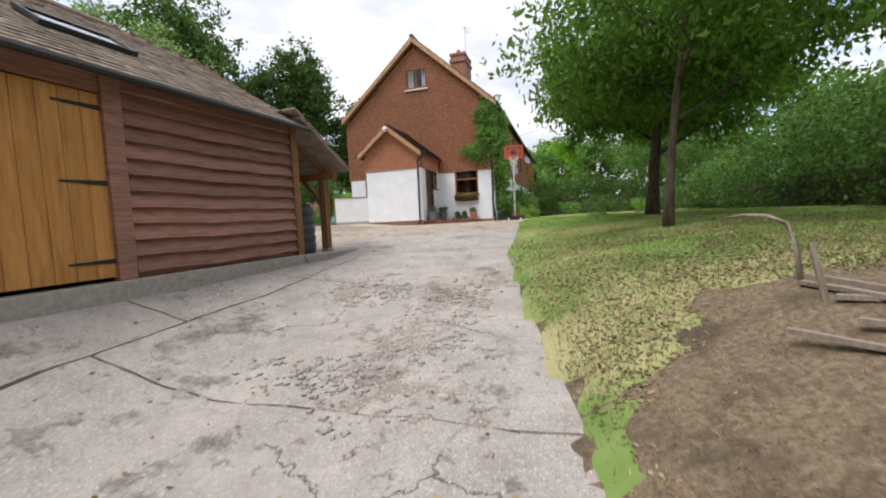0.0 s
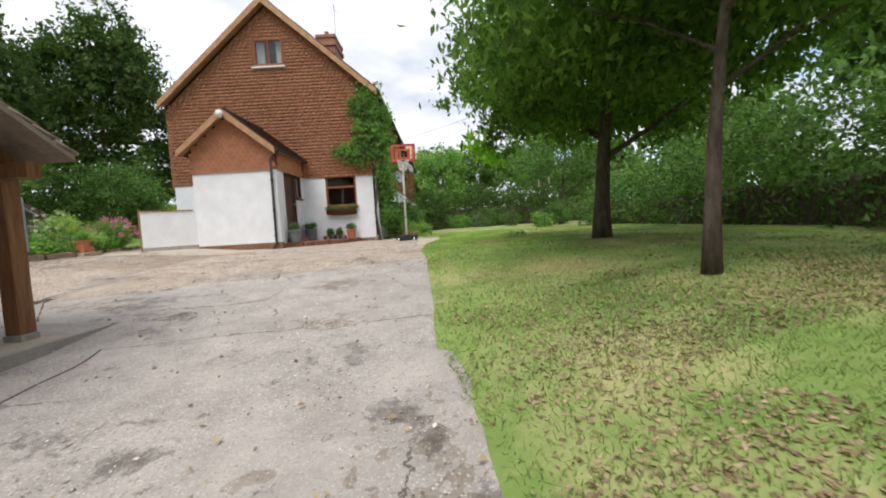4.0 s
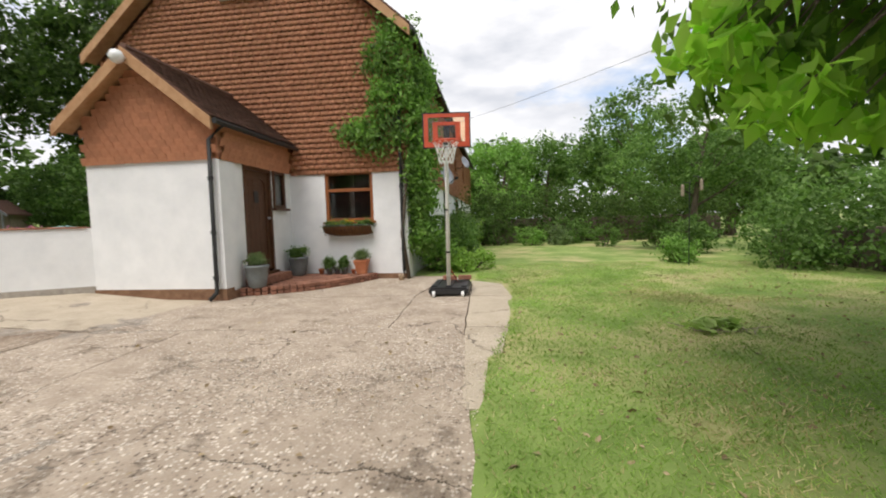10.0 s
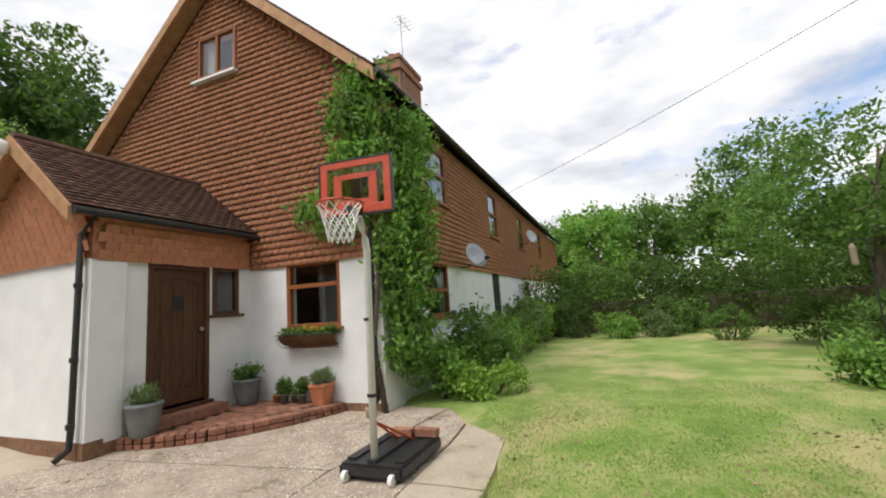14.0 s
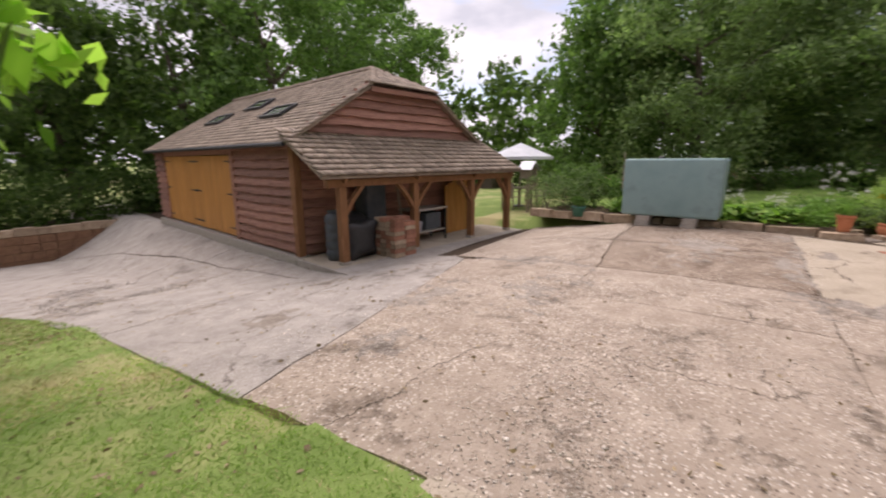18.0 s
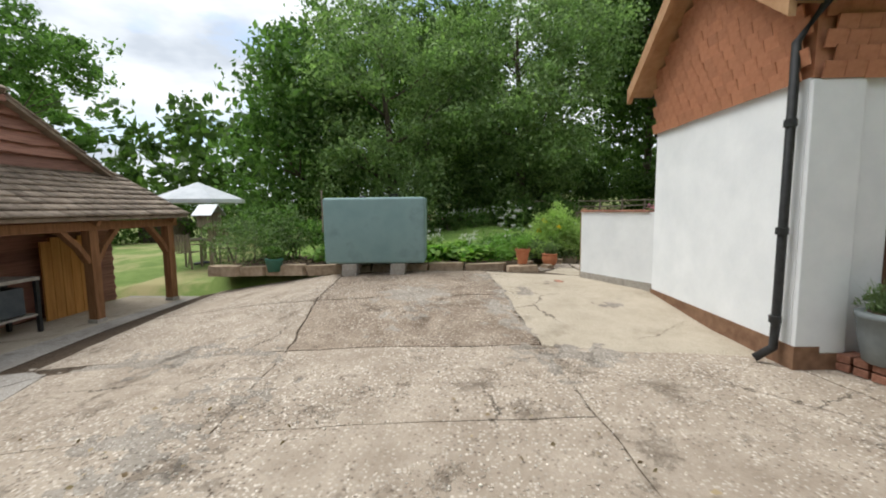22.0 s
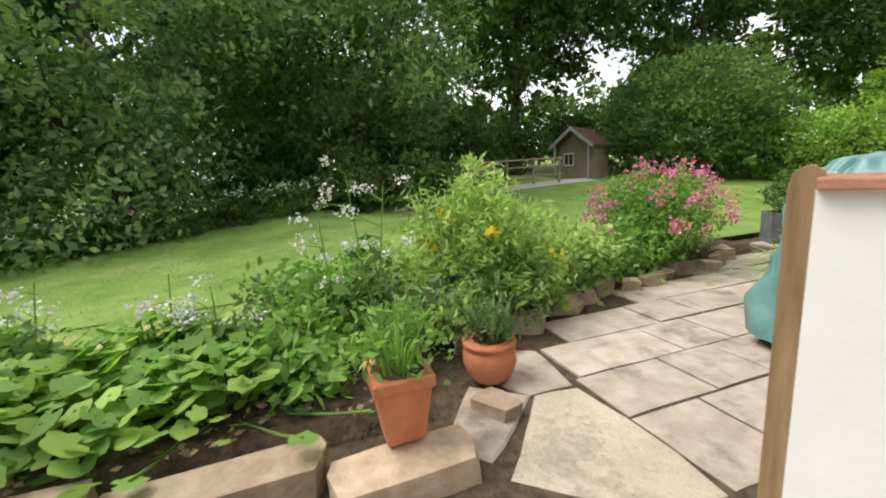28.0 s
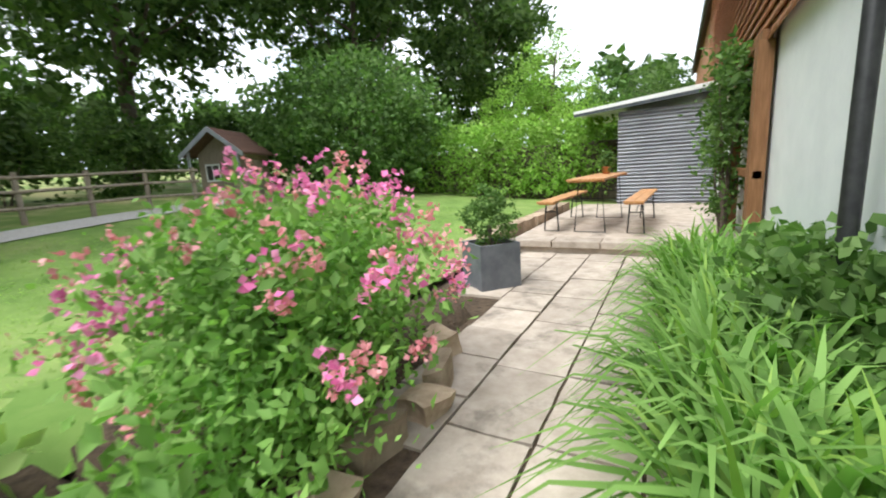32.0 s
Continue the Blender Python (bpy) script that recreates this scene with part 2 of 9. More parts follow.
    t.links.new(bp.outputs["Normal"], b2.inputs["Normal"])
    t.links.new(b2.outputs["Normal"], p.inputs["Normal"])
    return m


M_CONCRETE = concrete_material("worn_concrete", (0.33, 0.262, 0.2), (0.53, 0.44, 0.35), (0.13, 0.095, 0.07), (0.86, 0.77, 0.66), 1.0, 0.75, 1.0, 44.0)
M_CONCRETE_GREY = concrete_material("grey_worn_concrete", (0.33, 0.295, 0.26), (0.52, 0.47, 0.415), (0.2, 0.17, 0.14), (0.72, 0.68, 0.62), 0.7, 0.8, 0.9, 70.0)
M_CONCRETE_SMOOTH = concrete_material("smooth_pale_concrete", (0.44, 0.37, 0.28), (0.57, 0.49, 0.385), (0.26, 0.2, 0.14), (0.68, 0.6, 0.48), 0.45, 0.4, 1.0, 60.0)
M_CONCRETE_BROWN = concrete_material("soil_stained_concrete", (0.2, 0.145, 0.105), (0.42, 0.335, 0.255), (0.09, 0.065, 0.045), (0.8, 0.7, 0.58), 1.0, 0.9, 1.0, 48.0)
M_PEBBLE = material("exposed_pebbles", (0.36, 0.29, 0.22), (0.8, 0.73, 0.64), 0.8, 20, 2, 0.1, 80, vary=0.45)
M_SOIL = material("dark_soil", (0.045, 0.03, 0.02), (0.12, 0.085, 0.055), 0.95, 18, 6, 0.8, 40, dist=0.03)
M_GRASS = material("mown_lawn", (0.145, 0.225, 0.048), (0.28, 0.36, 0.105), 0.9, 1.1, 10, 0.4, 140, spots=(0.42, 0.37, 0.18), spot_scale=0.55, spot_lo=0.47, spot_hi=0.64, dist=0.03)
M_BLADE = leaf_material("grass_blades", (0.155, 0.255, 0.048), (0.34, 0.45, 0.13), 0.45)
M_STRAW = leaf_material("dry_grass_blades", (0.36, 0.29, 0.14), (0.58, 0.5, 0.29), 0.2)
M_DEADLEAF = leaf_material("fallen_leaves", (0.19, 0.13, 0.075), (0.42, 0.32, 0.2), 0.15)
M_BANKBLADE = leaf_material("thin_bank_grass", (0.11, 0.15, 0.04), (0.24, 0.27, 0.1), 0.3)
M_RENDER = material("white_masonry_paint", (0.74, 0.75, 0.76), (0.83, 0.835, 0.84), 0.75, 2.5, 5, 0.25, 28, dist=0.006)
M_TILE = material("orange_clay_tile", (0.4, 0.17, 0.09), (0.55, 0.26, 0.15), 0.8, 9, 5, 0.3, 60, spots=(0.3, 0.13, 0.075), spot_scale=1.3, spot_lo=0.58, spot_hi=0.78, vary=0.08)
M_TILE_PIECE = material("orange_clay_tile_piece", (0.38, 0.155, 0.08), (0.53, 0.245, 0.14), 0.8, 9, 5, 0.3, 60, object_vary=0.1)
M_ROOF = material("brown_roof_tile", (0.085, 0.045, 0.032), (0.17, 0.09, 0.065), 0.8, 10, 5, 0.4, 60, vary=0.3)
M_BRICK = material("red_brick_piece", (0.22, 0.095, 0.06), (0.38, 0.19, 0.13), 0.85, 14, 5, 0.4, 70, object_vary=0.3)
M_BRICKWORK = material("red_brickwork", (0.2, 0.09, 0.06), (0.34, 0.17, 0.115), 0.85, 12, 5, 0.4, 70, vary=0.25)
# brown plinth paint, also the shaded tone of the lane wall's lower rows
M_PLINTH_WALL_SHADE = material("brown_plinth_and_wall_shade", (0.16, 0.085, 0.05), (0.26, 0.15, 0.09), 0.85, 9, 5, 0.3, 50)
M_OAKFRAME = material("stained_window_timber", (0.2, 0.065, 0.022), (0.34, 0.125, 0.045), 0.5, 5, 6, 0.15, 60, stretch=(6, 6, 1))
M_DOORWOOD = material("dark_oak_door", (0.055, 0.024, 0.012), (0.13, 0.06, 0.03), 0.45, 5, 6, 0.2, 60, stretch=(9, 9, 0.8))
M_BARGE = material("timber_bargeboard", (0.36, 0.19, 0.09), (0.5, 0.3, 0.16), 0.7, 5, 6, 0.2, 40)
M_BOARD = material("cedar_weatherboard", (0.21, 0.1, 0.072), (0.4, 0.21, 0.155), 0.62, 4, 8, 0.45, 30, stretch=(0.7, 0.7, 9), object_vary=0.25)
M_FRAMEWOOD = material("oak_post", (0.17, 0.075, 0.03), (0.3, 0.15, 0.07), 0.7, 4, 7, 0.35, 30, stretch=(9, 9, 0.8))
M_GARAGEDOOR = material("golden_boarded_door", (0.38, 0.165, 0.04), (0.58, 0.29, 0.085), 0.5, 3, 7, 0.15, 40, stretch=(8, 8, 0.6), object_vary=0.1)
M_SHINGLE = material("weathered_shingle", (0.2, 0.155, 0.115), (0.37, 0.295, 0.23), 0.85, 6, 7, 0.4, 40, vary=0.25)
M_IRON = material("black_iron", (0.012, 0.012, 0.013), (0.03, 0.03, 0.03), 0.5, 20, 3, 0.1, 60, spec=0.5)
M_PLASTICBLACK = material("black_plastic", (0.014, 0.014, 0.016), (0.03, 0.03, 0.032), 0.45, 10, 3, 0.05, 60, spec=0.5)
M_WHITEPAINT = material("white_gloss", (0.74, 0.74, 0.72), (0.82, 0.82, 0.8), 0.4, 8, 4, 0.05, 30, spec=0.5)
M_CAR = material("silver_car_paint", (0.5, 0.52, 0.55), (0.6, 0.62, 0.65), 0.3, 3, 3, 0.0, 30, metal=0.5, spec=0.5)
M_RED = material("red_panel", (0.5, 0.07, 0.03), (0.62, 0.1, 0.045), 0.4, 6, 4, 0.02, 30, spec=0.5)
M_SMOKED = glass_material("smoked_acrylic", (0.85, 0.56, 0.36))
M_GLASS = glass_material("window_glass")
# near-black for the shade inside rooms, put into the colour
M_INDOOR_SHADE = material("indoor_shade", (0.03, 0.028, 0.025), (0.07, 0.062, 0.055), 0.9, 3, 3, 0)
M_CURTAIN = material("pale_curtain", (0.4, 0.39, 0.37), (0.6, 0.58, 0.55), 0.9, 30, 3, 0.2, 20, stretch=(6, 6, 0.3))
M_TANK = material("green_grey_tank", (0.19, 0.29, 0.285), (0.245, 0.35, 0.345), 0.5, 1.5, 5, 0.06, 25, spots=(0.16, 0.235, 0.23), spot_scale=1.5)
M_TARP = material("green_rain_cover", (0.095, 0.215, 0.21), (0.15, 0.3, 0.29), 0.42, 3, 6, 0.3, 14, spots=(0.21, 0.37, 0.35), spot_scale=2.2, spec=0.5)
M_BLOCK = material("concrete_block", (0.3, 0.27, 0.235), (0.44, 0.4, 0.35), 0.9, 14, 5, 0.5, 60)
M_PAVING = material("sandstone_paving", (0.33, 0.27, 0.215), (0.49, 0.415, 0.345), 0.85, 6, 9, 0.45, 40, spots=(0.19, 0.16, 0.13), spot_scale=2.6, spot_lo=0.53, spot_hi=0.68, object_vary=0.14)
M_TERRACOTTA = material("terracotta", (0.42, 0.14, 0.065), (0.58, 0.235, 0.12), 0.75, 6, 5, 0.2, 40, spots=(0.5, 0.33, 0.23), spot_scale=4, spot_lo=0.6, spot_hi=0.8)
M_GREYPOT = material("grey_glazed_pot", (0.14, 0.155, 0.16), (0.23, 0.25, 0.25), 0.6, 4, 5, 0.1, 30)
M_LEADPOT = material("lead_grey_planter", (0.1, 0.105, 0.12), (0.17, 0.175, 0.19), 0.55, 5, 4, 0.1, 30)
M_GREENPLASTIC = material("green_plastic", (0.03, 0.13, 0.09), (0.05, 0.17, 0.12), 0.5, 6, 3, 0.05, 30, spec=0.5)
M_BUTT = material("grey_water_butt", (0.055, 0.065, 0.075), (0.09, 0.1, 0.11), 0.5, 6, 3, 0.1, 30)
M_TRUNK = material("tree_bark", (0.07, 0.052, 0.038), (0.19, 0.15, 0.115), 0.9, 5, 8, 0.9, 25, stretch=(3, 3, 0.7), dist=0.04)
M_TIMBERGREY = material("weathered_timber", (0.2, 0.16, 0.12), (0.36, 0.3, 0.23), 0.85, 5, 6, 0.4, 40, stretch=(6, 6, 0.8))
M_POSTWOOD = material("treated_gate_post", (0.2, 0.125, 0.06), (0.34, 0.23, 0.13), 0.8, 4, 7, 0.3, 30, stretch=(8, 8, 0.7))
M_BENCHWOOD = material("varnished_bench_slats", (0.42, 0.2, 0.075), (0.6, 0.32, 0.14), 0.45, 4, 6, 0.15, 40, stretch=(5, 0.7, 5))
M_CORRUGATED = material("grey_corrugated_sheet", (0.3, 0.31, 0.34), (0.42, 0.43, 0.46), 0.45, 2, 5, 0.05, 30, metal=0.3)
M_GRAVELPATH = material("pale_gravel", (0.4, 0.37, 0.33), (0.62, 0.58, 0.53), 0.9, 30, 6, 0.6, 60, dist=0.02)
M_UMBRELLA = material("pale_canvas", (0.5, 0.52, 0.54), (0.62, 0.63, 0.65), 0.8, 4, 4, 0.1, 60)
M_STONE = material("rough_edging_stone", (0.27, 0.195, 0.13), (0.46, 0.355, 0.255), 0.9, 8, 7, 0.6, 30, object_vary=0.25, dist=0.02)
M_PINK = leaf_material("pink_petals", (0.72, 0.15, 0.38), (0.88, 0.38, 0.58), 0.3, glow=(1.1, 1.0, 1.1))
M_PEACH = leaf_material("faded_petals", (0.7, 0.25, 0.28), (0.82, 0.45, 0.44), 0.3, glow=(1.1, 0.9, 0.9))
M_WHITEPETAL = leaf_material("white_petals", (0.65, 0.66, 0.6), (0.8, 0.8, 0.75), 0.3, glow=(1.0, 1.0, 0.95))
M_YELLOWPETAL = leaf_material("yellow_petals", (0.75, 0.5, 0.03), (0.85, 0.65, 0.08), 0.3)
M_BLUEPETAL = leaf_material("blue_petals", (0.2, 0.2, 0.55), (0.35, 0.3, 0.7), 0.3)
M_LEAF_DARK = leaf_material("dark_tree_leaves", (0.04, 0.075, 0.02), (0.125, 0.185, 0.055))
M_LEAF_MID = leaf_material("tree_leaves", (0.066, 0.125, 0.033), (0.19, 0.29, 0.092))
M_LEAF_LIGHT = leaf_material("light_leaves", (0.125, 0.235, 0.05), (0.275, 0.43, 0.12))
M_LEAF_GREY = leaf_material("grey_green_leaves", (0.1, 0.145, 0.06), (0.22, 0.28, 0.14))
M_LEAF_LIME = leaf_material("lime_leaves", (0.175, 0.29, 0.05), (0.35, 0.5, 0.12))
M_LEAF_BRIGHT = leaf_material("bright_cherry_leaves", (0.065, 0.125, 0.022), (0.19, 0.29, 0.065), 0.5)
M_LEAF_SILVER = leaf_material("grey_green_tree_leaves", (0.105, 0.16, 0.062), (0.32, 0.41, 0.18))
# brighter copy of the cherry leaf: light coming through is put into the colour
M_LEAF_LIT = leaf_material("lit_cherry_leaves", (0.26, 0.42, 0.06), (0.45, 0.62, 0.14), 0.6)
M_LITTER = material("leaf_litter_soil", (0.12, 0.085, 0.05), (0.3, 0.225, 0.145), 0.95, 26, 8, 0.8, 60, spots=(0.11, 0.08, 0.05), spot_scale=2.4, spot_lo=0.5, spot_hi=0.65, dist=0.03)
M_PITTED = concrete_material("pitted_concrete", (0.24, 0.2, 0.16), (0.43, 0.375, 0.315), (0.12, 0.095, 0.075), (0.7, 0.64, 0.56), 1.0, 0.8, 0.0, 55.0)
M_LEAF_PALE = leaf_material("pale_downy_leaves", (0.25, 0.335, 0.1), (0.45, 0.56, 0.21))
M_GRASS_LUSH = material("lush_back_lawn", (0.12, 0.21, 0.04), (0.24, 0.34, 0.085), 0.9, 1.6, 8, 0.4, 140, spots=(0.28, 0.33, 0.11), spot_scale=0.6, spot_lo=0.52, spot_hi=0.7, dist=0.03)

# ---- building helpers ----
def thing(name, at, label, category, group="", kind="", turn=0.0):
    e = new(name)
    e.matrix_world = pose(at[0], at[1], at[2], 0, 0, turn)
    return tagged(e, label, category, group, kind)


def mesh_of(name, bm, mat, smooth=False):
    me = bpy.data.meshes.new(name)
    bmesh.ops.recalc_face_normals(bm, faces=bm.faces)
    bm.to_mesh(me)
    bm.free()
    me.materials.append(mat)
    if smooth:
        me.shade_smooth()
    return me


def part(name, bm, mat, parent=None, label="", smooth=False, kind=""):
    """One mesh object in its parent's space."""
    ob = new(name, mesh_of(name, bm, mat, smooth))
    ob.parent = parent
    return tagged(ob, label, kind=kind)


def piece(name, me, parent, m):
    ob = new(name, me)
    ob.parent = parent
    ob.matrix_local = m
    return ob


def box(bm, x0, x1, y0, y1, z0, z1, bevel=0.0):
    r = bmesh.ops.create_cube(bm, size=1.0, matrix=Matrix.Translation(((x0 + x1) / 2, (y0 + y1) / 2, (z0 + z1) / 2)) @ Matrix.Diagonal((x1 - x0, y1 - y0, z1 - z0, 1)))
    if bevel:
        es = {e for v in r["verts"] for e in v.link_edges}
        bmesh.ops.bevel(bm, geom=list(es), offset=bevel, segments=2, affect="EDGES", profile=0.6)
    return r


def boxes(*dims, bevel=0.0):
    bm = bmesh.new()
    for d in dims:
        box(bm, *d, bevel=bevel)
    return bm


def beam(bm, p, q, w, h, up=(0, 0, 1)):
    """A square timber from p to q."""
    p, q = Vector(p), Vector(q)
    d = (q - p)
    z = d.normalized()
    x = z.cross(Vector(up))
    if x.length < 1e-4:
        x = z.cross(Vector((0, 1, 0)))
    x.normalize()
    y = z.cross(x)
    rot = Matrix((x, y, z)).transposed().to_4x4()
    bmesh.ops.create_cube(bm, size=1.0, matrix=Matrix.Translation((p + q) / 2) @ rot @ Matrix.Diagonal((w, h, d.length, 1)))
    return bm


def tube(bm, pts, radii, seg=8, cap=True):
    rings = []
    pts = [Vector(p) for p in pts]
    for i, p in enumerate(pts):
        d = (pts[min(i + 1, len(pts) - 1)] - pts[max(i - 1, 0)]).normalized()
        a = d.orthogonal().normalized() if abs(d.z) < 0.9 else Vector((1, 0, 0)).cross(d).normalized()
        b = d.cross(a)
        r = radii[i] if not isinstance(radii, (int, float)) else radii
        rings.append([bm.verts.new(p + r * (math.cos(2 * math.pi * k / seg) * a + math.sin(2 * math.pi * k / seg) * b)) for k in range(seg)])
    for r0, r1 in zip(rings, rings[1:]):
        for k in range(seg):
            bm.faces.new((r0[k], r0[(k + 1) % seg], r1[(k + 1) % seg], r1[k]))
    if cap:
        bm.faces.new(rings[0][::-1])
        bm.faces.new(rings[-1])
    return bm


def lathe(bm, profile, seg=20, at=(0, 0, 0)):
    """A turned shape from (radius, height) pairs."""
    rings = [[bm.verts.new((at[0] + r * math.cos(2 * math.pi * k / seg), at[1] + r * math.sin(2 * math.pi * k / seg), at[2] + z)) for k in range(seg)] for r, z in profile]
    for r0, r1 in zip(rings, rings[1:]):
        for k in range(seg):
            bm.faces.new((r0[k], r0[(k + 1) % seg], r1[(k + 1) % seg], r1[k]))
    bm.faces.new(rings[0][::-1])
    bm.faces.new(rings[-1])
    return bm


def prism(bm, outline, a, b, axis="y"):
    """An outline of pairs, drawn out between a and b along an axis."""
    def at(p, s):
        return {"y": (p[0], s, p[1]), "x": (s, p[0], p[1]), "z": (p[0], p[1], s)}[axis]
    va = [bm.verts.new(at(p, a)) for p in outline]
    vb = [bm.verts.new(at(p, b)) for p in outline]
    bm.faces.new(va)
    bm.faces.new(vb[::-1])
    n = len(outline)
    for i in range(n):
        bm.faces.new((va[i], vb[i], vb[(i + 1) % n], va[(i + 1) % n]))
    return bm


def mesh_arrays(name, verts, faces, mat):
    """A mesh from numpy arrays, all faces with the same number of corners."""
    me = bpy.data.meshes.new(name)
    n, k = faces.shape
    me.vertices.add(len(verts))
    me.vertices.foreach_set("co", np.ascontiguousarray(verts, dtype=np.float32).ravel())
    me.loops.add(n * k)
    me.loops.foreach_set("vertex_index", np.ascontiguousarray(faces, dtype=np.int32).ravel())
    me.polygons.add(n)
    me.polygons.foreach_set("loop_start", np.arange(0, n * k, k, dtype=np.int32))
    me.update(calc_edges=True)
    me.validate()
    me.materials.append(mat)
    return me


def leaves_at(rng, centres, size, aspect=0.5, droop=0.0, flat=0.0, spread=0.45):
    """Folded leaves, two faces each, at the given points: their corners and faces."""
    n = len(centres)
    d = rng.normal(size=(n, 3))
    d[:, 2] = d[:, 2] * (1 - flat) - droop
    d /= np.linalg.norm(d, axis=1)[:, None] + 1e-9
    s = rng.normal(size=(n, 3))
    s[:, 2] *= (1 - 0.7 * flat)
    s -= (s * d).sum(1)[:, None] * d
    s /= np.linalg.norm(s, axis=1)[:, None] + 1e-9
    nrm = np.cross(d, s)
    ln = size * (1 + spread * rng.uniform(-1, 1, n))[:, None]
    w = ln * aspect * 0.5
    base = centres - d * ln * 0.5
    tip = centres + d * ln * 0.5
    mid = centres - d * ln * 0.05
    left = mid + s * w + nrm * w * 0.35
    right = mid - s * w + nrm * w * 0.35
    v = np.stack([base, left, tip, right], 1).reshape(-1, 3)
    i = np.arange(n)[:, None] * 4
    f = np.concatenate([i + np.array([[0, 1, 2]]), i + np.array([[0, 2, 3]])], 1).reshape(-1, 3)
    return v, f


def clumped(rng, blobs, n, per=40, clump=0.35, shell=0.55, floor=None):
    """n points in clumps on the outer part of some ellipsoids (centre and radii)."""
    blobs = np.array(blobs, float)
    k = max(1, n // per)
    vol = (blobs[:, 3] * blobs[:, 4] + blobs[:, 4] * blobs[:, 5] + blobs[:, 3] * blobs[:, 5])
    pick = rng.choice(len(blobs), k, p=vol / vol.sum())
    d = rng.normal(size=(k, 3))
    d /= np.linalg.norm(d, axis=1)[:, None]
    r = shell + (1 - shell) * rng.uniform(0, 1, k) ** 0.6
    r *= 1 + 0.12 * rng.normal(size=k)
    c = blobs[pick, :3] + d * r[:, None] * blobs[pick, 3:]
    size = clump * rng.uniform(0.6, 1.5, k)
    who = rng.integers(0, k, n)
    p = c[who] + rng.normal(size=(n, 3)) * size[who][:, None] * np.array([0.6, 0.6, 0.42])
    if floor is not None:
        p[:, 2] = np.maximum(p[:, 2], floor + 0.03 * rng.uniform(0, 1, n))
    return p


def foliage(name, seed, blobs, n, size, mat, parent=None, per=40, clump=0.35, shell=0.55, aspect=0.5, droop=0.0, flat=0.0, floor=None, label=""):
    rng = np.random.default_rng(seed)
    v, f = leaves_at(rng, clumped(rng, blobs, n, per, clump, shell, floor), size, aspect, droop, flat)
    ob = new(name, mesh_arrays(name, v, f, mat))
    ob.parent = parent
    return tagged(ob, label)


def trunk_of(rng, height, radius, limbs, reach, first=0.35, lean=0.1, seg=10):
    """A tapered trunk with limbs that fork once."""
    bm = bmesh.new()
    pts, rad = [], []
    for i in range(9):
        s = i / 8
        pts.append((lean * height * s * s + 0.04 * height * math.sin(3 * s) * 0.3, 0.03 * height * math.sin(4.2 * s + 1) * s, height * s))
        rad.append(radius * (1.25 if i == 0 else 1) * (1 - 0.82 * s))
    tube(bm, pts, rad, seg)
    for k in range(limbs):
        s = first + (0.95 - first) * k / max(1, limbs - 1)
        i = min(7, int(s * 8))
        a = Vector(pts[i]).lerp(Vector(pts[i + 1]), s * 8 - i)
        ang = k * 2.4 + rng.uniform(-0.4, 0.4)
        ln = reach * (1.05 - 0.55 * s) * rng.uniform(0.8, 1.15)
        d = Vector((math.cos(ang), math.sin(ang), rng.uniform(0.45, 0.9)))
        r0 = radius * (1 - 0.8 * s) * 0.55
        p1, p2 = a + d * ln * 0.45, a + d * ln + Vector((0, 0, 0.12 * ln))
        tube(bm, [a, p1, p2], [r0, r0 * 0.6, r0 * 0.15], 6)
        for j in (-1, 1):
            e = Vector((math.cos(ang + j * 0.7), math.sin(ang + j * 0.7), 0.45))
            tube(bm, [p1, p1 + e * ln * 0.3, p1 + e * ln * 0.55 + Vector((0, 0, 0.1))], [r0 * 0.45, r0 * 0.28, r0 * 0.08], 5)
    return bm


def tree(name, at, height, trunk_r, blobs, n, leaf, mat, label, seed, group="", limbs=8, reach=2.5, first=0.35, clump=0.4, shell=0.5, category="tree", droop=0.2, aspect=0.5, per=40, turn=0.0):
    t = thing(name, at, label, category, group, turn=turn)
    rng = random.Random(seed)
    part("trunk", trunk_of(rng, height * 0.85, trunk_r, limbs, reach, first), M_TRUNK, t, smooth=True)
    foliage("crown", seed, blobs, n, leaf, mat, t, per, clump, shell, aspect, droop)
    return t


def bush(name, at, blobs, n, leaf, mat, label, seed, category="shrub", group="", clump=0.14, shell=0.35, aspect=0.5, droop=0.0, flat=0.0, per=25, stems=7, stem_mat=None):
    """A shrub: woody stems and a leafy crown."""
    t = thing(name, at, label, category, group)
    rng = random.Random(seed)
    bm = bmesh.new()
    for k in range(stems):
        b = blobs[k % len(blobs)]
        e = Vector((b[0] + rng.uniform(-0.6, 0.6) * b[3], b[1] + rng.uniform(-0.6, 0.6) * b[4], b[2] + rng.uniform(-0.1, 0.5) * b[5]))
        s = Vector((b[0] * 0.5 + rng.uniform(-0.1, 0.1) * b[3], b[1] * 0.8 + rng.uniform(-0.1, 0.1) * b[4], -0.05))
        tube(bm, [s, s.lerp(e, 0.5) + Vector((rng.uniform(-0.05, 0.05), rng.uniform(-0.05, 0.05), 0.05)), e], [0.018, 0.012, 0.004], 5)
    part("stem_cluster", bm, stem_mat or M_TRUNK, t)
    foliage("leaves", seed, blobs, n, leaf, mat, t, per, clump, shell, aspect, droop, flat, floor=0.02)
    return t


